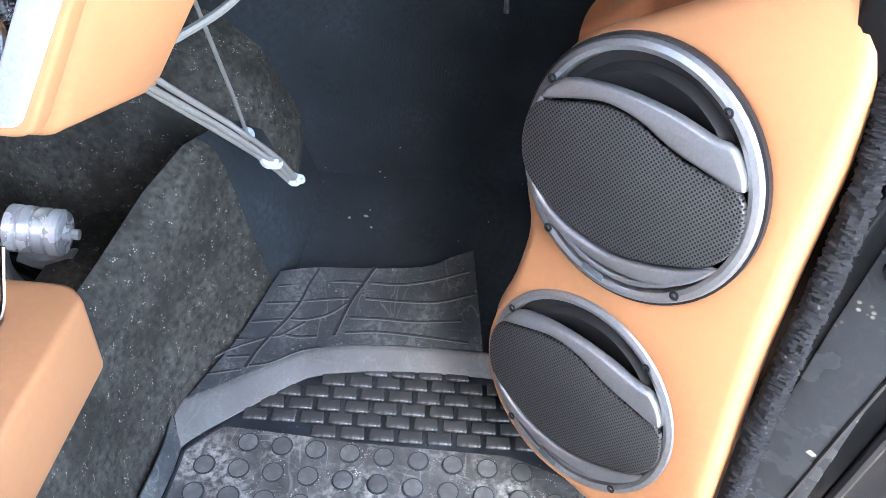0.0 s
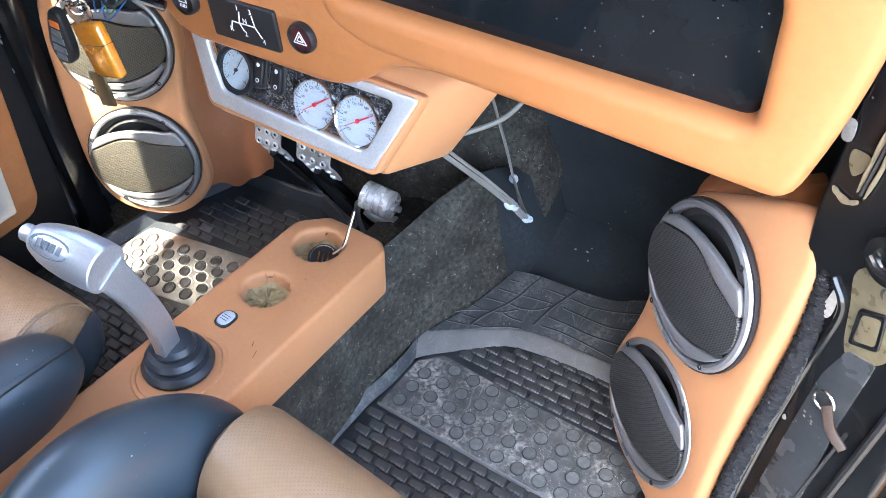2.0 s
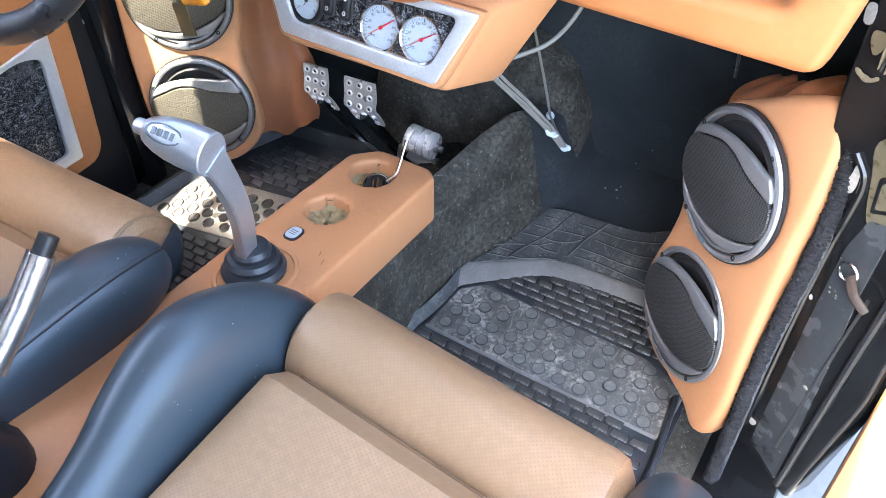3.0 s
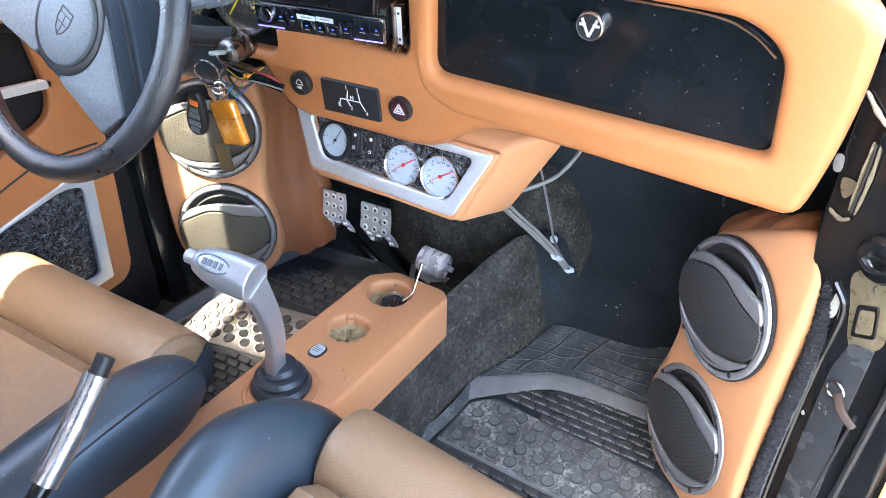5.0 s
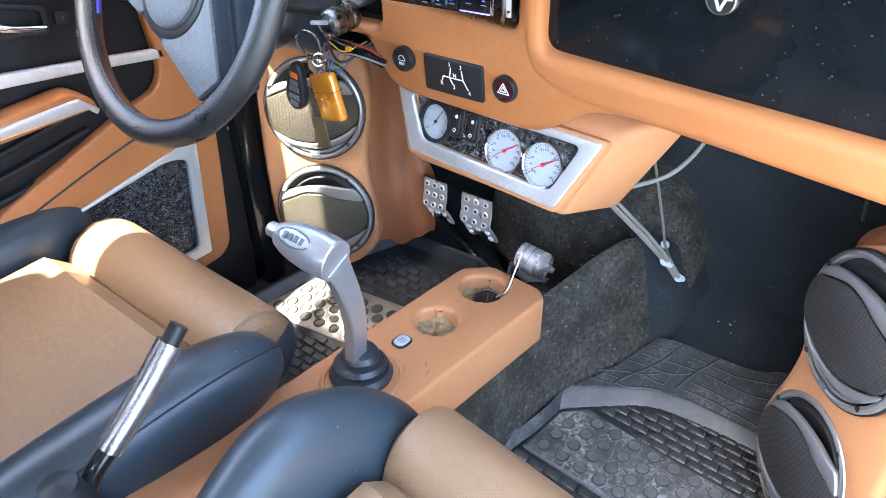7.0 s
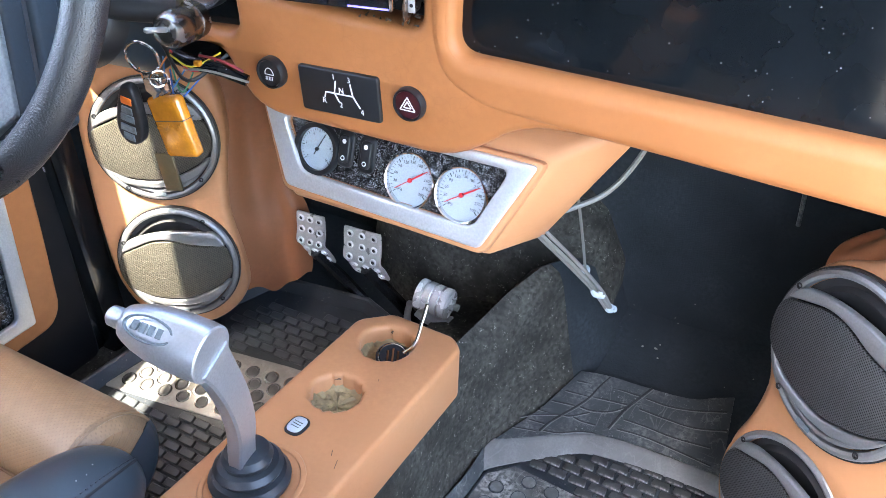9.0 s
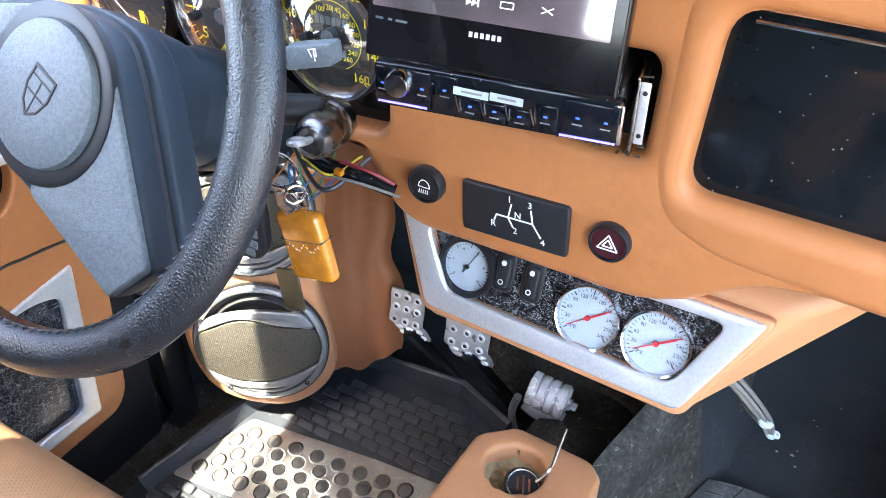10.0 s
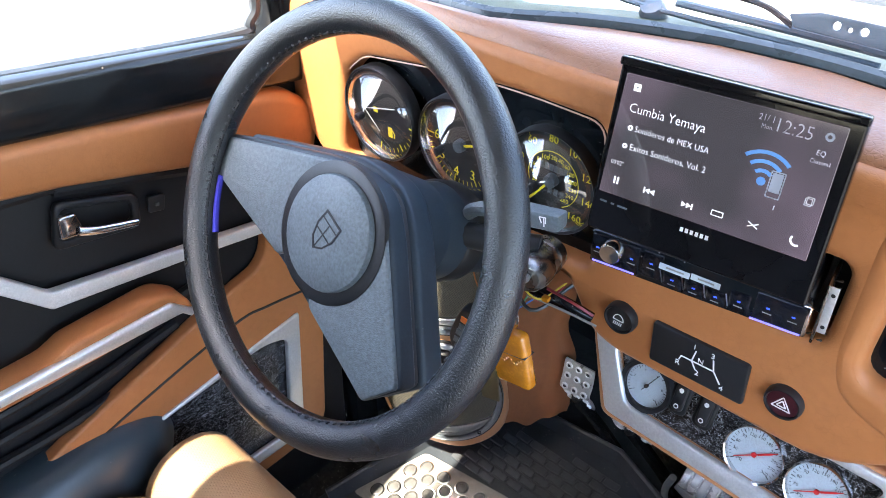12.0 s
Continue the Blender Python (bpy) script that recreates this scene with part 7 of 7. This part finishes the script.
for cx, cy, sx, sy in ((-0.047, 0.500, 0.006, 0.018), (-0.0487, 0.418, 0.005, 0.017), (-0.0504, 0.362, 0.0025, 0.004), (-0.040, 0.33, 0.003, 0.004), (0.0, 0.20, 0.004, 0.003), (-0.05, 0.06, 0.008, 0.006), (0.004, 0.555, 0.012, 0.012), (-0.075, 0.65, 0.010, 0.012)):
    o = [(cx + sx * math.cos(a) * rnd.uniform(0.7, 1.3), cy + sy * math.sin(a) * rnd.uniform(0.7, 1.3)) for a in [2 * math.pi * i / 7 for i in range(7)]]
    part("paint_chip", slab(B(), [closed_spline(o, 3)], 0.0010, 0.0003, JF @ Matrix.Translation((0, 0, 0.0022))), M_CHIP if sx < 0.009 else M_PRIMER, post, "pale chip in the paint")
for pts, r in (([(-0.086, 0.758, 0.003), (-0.066, 0.742, 0.004), (-0.050, 0.7315, 0.003)], 0.0050), ([(-0.0601, 0.7118, 0.004), (-0.0614, 0.689, 0.004), (-0.0631, 0.661, 0.004), (-0.0654, 0.6259, 0.003)], 0.0046), ([(-0.0519, 0.7119, 0.004), (-0.0518, 0.684, 0.004), (-0.0534, 0.656, 0.004), (-0.0575, 0.6244, 0.003)], 0.0046), ([(-0.061, 0.6174, 0.003), (-0.0705, 0.611, 0.003), (-0.081, 0.612, 0.003), (-0.089, 0.615, 0.002)], 0.0046)):
    seam = part("bare_seam", tube(B(), [JF @ Vector(q) for q in pts], lambda t, r=r: r * (0.34 + 0.3 * math.sin(3.14 * t) + 0.10 * math.sin(17 * t)), 8, 6, flat=0.55), M_CREAM, post, "cream weld seam worn through the paint")
part("black_seam", tube(B(), [JF @ Vector(q) for q in ((-0.0562, 0.711, 0.0045), (-0.0566, 0.687, 0.0050), (-0.0582, 0.658, 0.0050), (-0.0615, 0.6255, 0.0040))], 0.0014, 6, 5), M_DARKPRINT, post)
part("seam_boss", torus(B(), JF @ Matrix.Translation((-0.040, 0.722, 0.003)), 0.013, 0.0035, 20, 8), M_BLACKPAINT, post, "round boss in the post")
part("paper_scrap", slab(B(), [closed_spline([(-0.099, 0.660), (-0.089, 0.662), (-0.090, 0.680), (-0.100, 0.678)], 3)], 0.001, 0.0003, JF @ Matrix.Translation((0, 0, 0.0022))), M_RIDGE, post, "pale rubbed patch")
strap = thing("door_strap", JF @ Vector((-0.006, 0.39, 0)), "dark frayed door check strap with a wire ring", "door strap")
part("ring", torus(B(), JF @ Matrix.Translation((-0.008, 0.402, 0.006)), 0.012, 0.0018, 20, 6), M_CHROME, strap)
part("strap", tube(B(), [JF @ Vector(p) for p in ((-0.002, 0.402, 0.008), (0.016, 0.393, 0.018), (0.034, 0.382, 0.016))], lambda t: 0.0065 - 0.001 * t, 7, 5, flat=0.55), M_RUST, strap)
path = smooth_path([PKF @ Vector(p) for p in ((0.106, 0.262, -0.020), (0.108, 0.245, -0.014), (0.121, 0.190, -0.014), (0.130, 0.110, -0.014), (0.134, 0.040, -0.014), (0.139, -0.03, -0.014), (0.147, -0.10, -0.014), (0.155, -0.16, -0.014), (0.160, -0.215, -0.016), (0.166, -0.275, -0.018))], 60)
rings = []
for i, p in enumerate(path):
    rr = (0.0088 + rnd.uniform(-0.0007, 0.0007)) * min(1.0, 0.3 + i / 40)
    d = (path[min(i + 1, len(path) - 1)] - path[max(i - 1, 0)]).normalized()
    s = d.orthogonal().normalized()
    t = d.cross(s)
    rings.append([p + PU * 0.0075 + (s * math.cos(2 * math.pi * k / 18) + t * math.sin(2 * math.pi * k / 18)) * rr * rnd.uniform(0.80, 1.20) for k in range(18)])
M_PILE = material("black_pile", (0.014, 0.0145, 0.016), 0.95, spec=0.2, grain=1.0, grain_size=0.003, mottle=0.5, mottle_size=0.012, specks=0.1, speck_col=(0.12, 0.12, 0.12), speck_size=0.004)
seal = thing("carpet_seal", path[-1], "frayed black fur-edged carpet seal along the door opening", "seal")
part("plush_edge", loft(B(), rings), M_PILE, seal)
part("backing", tube(B(), [p + PU * 0.008 - PN * 0.009 for p in path[::20]], 0.006, 8, 4), M_RUBBER, seal, "black rubber backing strip")
pdoor = thing("passenger_door", (0.95, 0.14, -0.05), "opened passenger door with orange vinyl trim", "car door")
part("shell", box(B(), (0.775, 0.115, -0.08), (1.70, 0.175, 0.80), 0.012), M_DOORVINYL, pdoor, "black painted door shell")
part("trim", box(B(), (0.768, 0.100, -0.05), (1.65, 0.116, 0.375), 0.006), M_VINYL, pdoor, "orange vinyl lower trim")
part("upper_trim", box(B(), (0.785, 0.102, 0.385), (1.65, 0.116, 0.76), 0.006), M_DOORVINYL, pdoor, "black vinyl upper trim")
# vinyl folds above the passenger kick panel
def fold(u, v):
    edge = 0.008 * math.sin(13 * u + 0.5) + 0.005 * math.sin(37 * u + 1)
    crease = (0.009 * math.sin(9 * u + 5 * v) + 0.006 * math.sin(21 * u - 6 * v)) * v
    return PKF @ Vector((-0.092 + 0.180 * u - 0.012 * v, 0.172 + 0.092 * u ** 0.85 + (0.030 + 0.7 * edge) * math.sin(1.45 * v), -0.014 - 0.062 * v * v + crease))


part("folded_top", sheet(B(), fold, 44, 14, 0.003), M_DRAPE, kick_p, "loosely folded vinyl top")

for k, (x, y, w) in enumerate(((0.262, 0.545, 0.006), (0.283, 0.548, 0.008), (0.291, 0.535, 0.005), (0.288, 0.556, 0.004), (0.205, 0.515, 0.004), (0.44, 0.55, 0.003))):
    z = -0.014 + 0.518 * (y - 0.40)
    o = [(w * 0.4 * math.cos(a) * rnd.uniform(0.5, 1.2), w * 0.3 * math.sin(a) * rnd.uniform(0.5, 1.2)) for a in [2 * math.pi * i / 7 for i in range(7)]]
    single("debris_fleck", slab(B(), [o], 0.002, 0.0004, frame3((x, y, z + 0.0018), X, Vector((0, 1, 0.518)))), M_CHIP, "small pale crumb of debris on the dark toe board", "debris", group="debris flecks")

# ---- rubber floor mats ----
rnd = random.Random(11)


def shared(name, bm, mat):
    return mesh_of(name, bm, mat, (0, 0, 0))


def piece(name, me, parent, m):
    o = new(name, me)
    o.parent = parent
    o.matrix_local = Matrix.Translation(-BASE[parent.name]) @ m
    return o


def inside(p, poly):
    c = False
    for i in range(len(poly)):
        (x0, y0), (x1, y1) = poly[i - 1], poly[i]
        if (y0 > p[1]) != (y1 > p[1]) and p[0] < (x1 - x0) * (p[1] - y0) / (y1 - y0) + x0:
            c = not c
    return c


def stud_mesh(mat, moat, prof):
    me = shared("stud", lathe(B(), prof, Matrix.Identity(4), 16, False), mat)
    me.materials.append(moat)
    for f in me.polygons:
        if f.center.xy.length > (prof[2][0] + prof[0][0]) / 2 - 0.0006:
            f.material_index = 1
        f.use_smooth = False
    return me


stud_me = stud_mesh(M_STUD, M_BOOT, [(0.0118, 0.0006), (0.0116, 0.0012), (0.0099, 0.0012), (0.0098, 0.0019), (0.0094, 0.0022), (0.0, 0.0022)])
dark_stud_me = stud_mesh(M_STUD_DARK, M_CHROME, [(0.0127, 0.0006), (0.0127, 0.0011), (0.0110, 0.0011), (0.0104, 0.0032), (0.0088, 0.0037), (0.0080, 0.0020), (0.0, 0.0025)])
dark_brick_me = shared("tread_block", box(B(), (-0.0139, -0.0068, 0.0), (0.0139, 0.0068, 0.0050), 0.0015, None, 1), M_TREAD_DARK)
brick_me = shared("tread_block", box(B(), (-0.0134, -0.0074, 0.0), (0.0134, 0.0074, 0.0040), 0.0012, None, 1), M_TREAD)


def mat_floor(base, label, frame_m, outline, plate, blocks, plate_mat, ridge, studs, grid, block, step=(0.0315, 0.0172)):
    t = thing("floor_mat", base, label, "floor mat", "floor mats")
    part("sheet", slab(B(), [rounded(outline, 0.02)], 0.006, 0.002, frame_m), M_RUBBER, t)
    part("heel_pad", slab(B(), [rounded(plate, 0.01)], 0.003, 0.001, frame_m @ Matrix.Translation((0, 0, 0.002))), plate_mat, t, "worn studded heel pad")
    x0, x1 = min(p[0] for p in outline), max(p[0] for p in outline)
    y0, y1 = min(p[1] for p in outline), max(p[1] for p in outline)
    (gx, gy), (ax, ay), (bx, by) = grid
    for i in range(-20, 21):
        for j in range(-12, 13):
            x, y = gx + ax * i + bx * j, gy + ay * i + by * j
            if all(inside((x + dx, y + dy), plate) for dx in (-0.012, 0.012) for dy in (-0.010, 0.010)):
                piece("stud", studs, t, frame_m @ Matrix.Translation((x, y, 0.002)) @ Matrix.Rotation(rnd.uniform(0, 6.28), 4, "Z"))
    big = [(p[0], p[1]) for p in plate]
    n, j, y = 0, 0, y1
    while y > y0:
        x = x0 + (step[0] / 2 if j % 2 else 0)
        while x < x1:
            cs = [(x + dx, y + dy) for dx in (-0.0145, 0.0145) for dy in (-0.0070, 0.0070)]
            if n < 300 and all(inside(c, blocks) for c in cs) and not any(inside(c, big) for c in cs):
                piece("tread_block", block, t, frame_m @ Matrix.Translation((x, y, 0.0)) @ Matrix.Rotation(rnd.uniform(-0.02, 0.02), 4, "Z"))
                n += 1
            x += step[0]
        y -= step[1]
        j += 1
    for pts, (wi, wo, h), mt, lb in ridge:
        q = [Vector(p) for p in pts]
        rings = []
        for k, p in enumerate(q):
            d = (q[min(k + 1, len(q) - 1)] - q[max(k - 1, 0)]).normalized()
            s = Vector((d.y, -d.x, 0)).normalized()
            rings.append([frame_m @ (Vector((p.x, p.y, 0)) + s * a + Vector((0, 0, b))) for a, b in ((wi, 0.0005), (wi * 0.92, h * 0.12), (wi * 0.25, h * 0.94), (0.0, h), (-wo * 0.6, h), (-wo * 0.9, h * 0.9), (-wo, 0.0005))])
        bm = loft(B(), rings)
        part("raised_rim", bm, mt, t, lb, smooth=False)
    return t


I4 = Matrix.Translation((0, 0, -0.002))
pmat = mat_floor((0.32, 0.1, -0.01), "dusty black rubber floor mat with studs and tread blocks", I4,
                 [(0.082, -0.25), (0.562, -0.25), (0.556, 0.20), (0.50, 0.35), (0.44, 0.370), (0.240, 0.356), (0.100, 0.262)],
                 [(0.122, 0.131), (0.540, 0.118), (0.546, 0.225), (0.47, 0.252), (0.30, 0.256), (0.162, 0.266), (0.128, 0.232)],
                 [(0.100, -0.24), (0.550, -0.24), (0.548, 0.20), (0.49, 0.335), (0.43, 0.366), (0.285, 0.362), (0.236, 0.350), (0.140, 0.278), (0.108, 0.24)], M_RUBBER_DUSTY_LIT,
                 [([(0.540, 0.20, 0), (0.553, 0.08, 0), (0.558, -0.2, 0)], (0.008, 0.005, 0.014), M_RUBBER, "raised black rim"),
                  ([(0.122, 0.131, 0), (0.33, 0.124, 0), (0.540, 0.118, 0)], (0.003, 0.002, 0.0042), M_RIDGE, "pale moulded line"),
                  ([(0.540, 0.118, 0), (0.546, 0.18, 0), (0.546, 0.225, 0)], (0.003, 0.002, 0.0036), M_RIDGE, "pale moulded line"),
                  ([(0.162, 0.266, 0), (0.128, 0.232, 0), (0.122, 0.131, 0)], (0.003, 0.002, 0.0030), M_RUBBER, "dark moulded line")], stud_me, ((0.148, 0.153), (0.0365, -0.0018), (0.0030, 0.0318)), brick_me)
# the raised bevel that borders the mat: a worn front and a dark side
CREST = [(0.109, 0.268), (0.118, 0.284), (0.150, 0.306), (0.228, 0.358), (0.246, 0.366), (0.285, 0.374), (0.36, 0.377), (0.44, 0.376), (0.52, 0.366)]
FOOT = [(0.124, 0.234), (0.134, 0.247), (0.166, 0.276), (0.230, 0.328), (0.248, 0.338), (0.285, 0.347), (0.36, 0.353), (0.44, 0.352), (0.52, 0.344)]


def rim_band(crest, foot, zc):
    rows = []
    for (x0, y0), (x1, y1) in zip(crest, foot):
        a, b = Vector((x0, y0, zc)), Vector((x1, y1, 0.0))
        d = (a - b) * 0.16
        rows.append([b, b + Vector((0, 0, 0.002)), a - Vector((d.x, d.y, 0.0012)), a, a + Vector((d.x, d.y, -0.001)), a + Vector((d.x, d.y, -zc))])
    ks = [smooth_path([r[k] for r in rows], 3) for k in range(6)]
    return loft(B(), [[c[i] for c in ks] for i in range(len(ks[0]))])


part("raised_rim", rim_band(CREST, FOOT, 0.014), M_RIDGE, pmat, "raised worn grey rim")
part("raised_rim", rim_band([(0.078, -0.22), (0.082, 0.02), (0.090, 0.100), (0.104, 0.150), (0.112, 0.215), (0.110, 0.262)], [(0.104, -0.22), (0.107, 0.02), (0.112, 0.118), (0.119, 0.160), (0.124, 0.205), (0.124, 0.236)], 0.018), M_FLAP, pmat, "raised blue-black side rim")


def flap_z(y):
    return 0.012 + 0.326 * max(0.0, y - 0.372)


FRONT = smooth_path([(x, y + 0.003, 0) for x, y in CREST[1:8]], 6)
BACK = smooth_path([(0.189, 0.461, 0), (0.232, 0.467, 0), (0.294, 0.471, 0), (0.363, 0.480, 0), (0.397, 0.494, 0), (0.423, 0.503, 0)], 8)


def flap(u, v):
    a, b = FRONT[min(int(u * (len(FRONT) - 1) + 0.5), len(FRONT) - 1)], BACK[min(int(u * (len(BACK) - 1) + 0.5), len(BACK) - 1)]
    p = a.lerp(b, v)
    return Vector((p.x, p.y, flap_z(p.y) + 0.0025 * math.sin(7 * u) * v))


part("flap", sheet(B(), flap, 36, 10, 0.004), M_FLAP, pmat, "folded-up front flap")
def on_flap(pts, dz):
    return [(x, y, flap_z(y) + dz) for x, y in pts]


# two winding main grooves, thin moulded lines with a pale edge between them
for pts in ([(0.168, 0.309), (0.171, 0.333), (0.179, 0.359), (0.19, 0.379), (0.206, 0.4), (0.219, 0.422), (0.226, 0.443), (0.236, 0.465)], [(0.25, 0.368), (0.264, 0.384), (0.27, 0.402), (0.278, 0.425), (0.291, 0.449), (0.303, 0.471)]):
    part("flap_groove", tube(B(), on_flap(pts[1:], 0.0052), 0.0019, 6, 5), M_DARKPRINT, pmat)
    part("flap_rib", tube(B(), on_flap([(x + 0.0030, y - 0.0006) for x, y in pts[1:]], 0.0054), 0.0007, 5, 5), M_RIDGE, pmat, "thin pale rib")
left_lines = ([(0.126, 0.317), (0.166, 0.328)],
              [(0.144, 0.344), (0.173, 0.348)],
              [(0.132, 0.341), (0.152, 0.358), (0.191, 0.377)],
              [(0.148, 0.371), (0.173, 0.372)],
              [(0.16, 0.392), (0.203, 0.398)],
              [(0.173, 0.416), (0.218, 0.42)],
              [(0.184, 0.438), (0.226, 0.444)])
cross_lines = ([(0.172, 0.333), (0.198, 0.34), (0.226, 0.358), (0.25, 0.367)],
               [(0.191, 0.376), (0.205, 0.38), (0.229, 0.396)],
               [(0.205, 0.38), (0.223, 0.378), (0.245, 0.38)],
               [(0.207, 0.399), (0.232, 0.4), (0.258, 0.409), (0.278, 0.425)],
               [(0.218, 0.421), (0.252, 0.426), (0.277, 0.429)],
               [(0.226, 0.444), (0.261, 0.449), (0.295, 0.45)])
far_lines = ([(0.295, 0.45), (0.337, 0.45), (0.376, 0.458), (0.42, 0.473)],
             [(0.289, 0.43), (0.344, 0.429), (0.384, 0.431), (0.428, 0.444)],
             [(0.275, 0.405), (0.318, 0.406), (0.36, 0.405), (0.414, 0.41)],
             [(0.271, 0.386), (0.316, 0.39), (0.365, 0.388), (0.422, 0.384)])
for pts in left_lines + cross_lines + far_lines:
    pts = [tuple(Vector(pts[0]).lerp(Vector(pts[1]), 0.14))] + pts[1:]
    part("flap_rib", tube(B(), on_flap(pts, 0.0054), 0.0007, 5, 4), M_RIDGE, pmat, "thin pale rib")
    part("flap_groove", tube(B(), on_flap([(x, y + 0.0020) for x, y in pts], 0.0052), 0.0011, 5, 4), M_DARKPRINT, pmat)
DMF = frame3((0, 0.1, 0.008), X, Vector((0, 1, 0.15))) @ Matrix.Translation((0, -0.1, 0))
M_PAD_WORN = material("polished_worn_plate", (0.42, 0.395, 0.355), 0.36, 0.55, grain=0.3, grain_size=0.002, mottle=0.35, mottle_size=0.03, specks=0.3, speck_col=(0.32, 0.30, 0.26), speck_size=0.005)
mat_floor((-0.32, 0.1, -0.01), "black rubber floor mat with a polished studded heel pad", DMF,
                 [(-0.555, -0.20), (-0.10, -0.20), (-0.095, 0.40), (-0.20, 0.44), (-0.40, 0.42), (-0.50, 0.25), (-0.56, 0.05)],
                 [(-0.520, 0.085), (-0.40, 0.100), (-0.16, 0.135), (-0.13, 0.262), (-0.25, 0.252), (-0.472, 0.222)],
                 [(-0.53, -0.19), (-0.11, -0.19), (-0.105, 0.37), (-0.20, 0.385), (-0.38, 0.365), (-0.47, 0.24), (-0.535, 0.04)], M_PAD_WORN,
                 [([(-0.545, 0.05, 0.006), (-0.49, 0.25, 0.010), (-0.40, 0.405, 0.016), (-0.20, 0.425, 0.018), (-0.10, 0.39, 0.014)], (0.016, 0.006, 0.022), M_RUBBER, "raised black rim")], dark_stud_me, ((-0.30, 0.175), (0.0375, 0.004), (0.0187, 0.0225)), dark_brick_me)
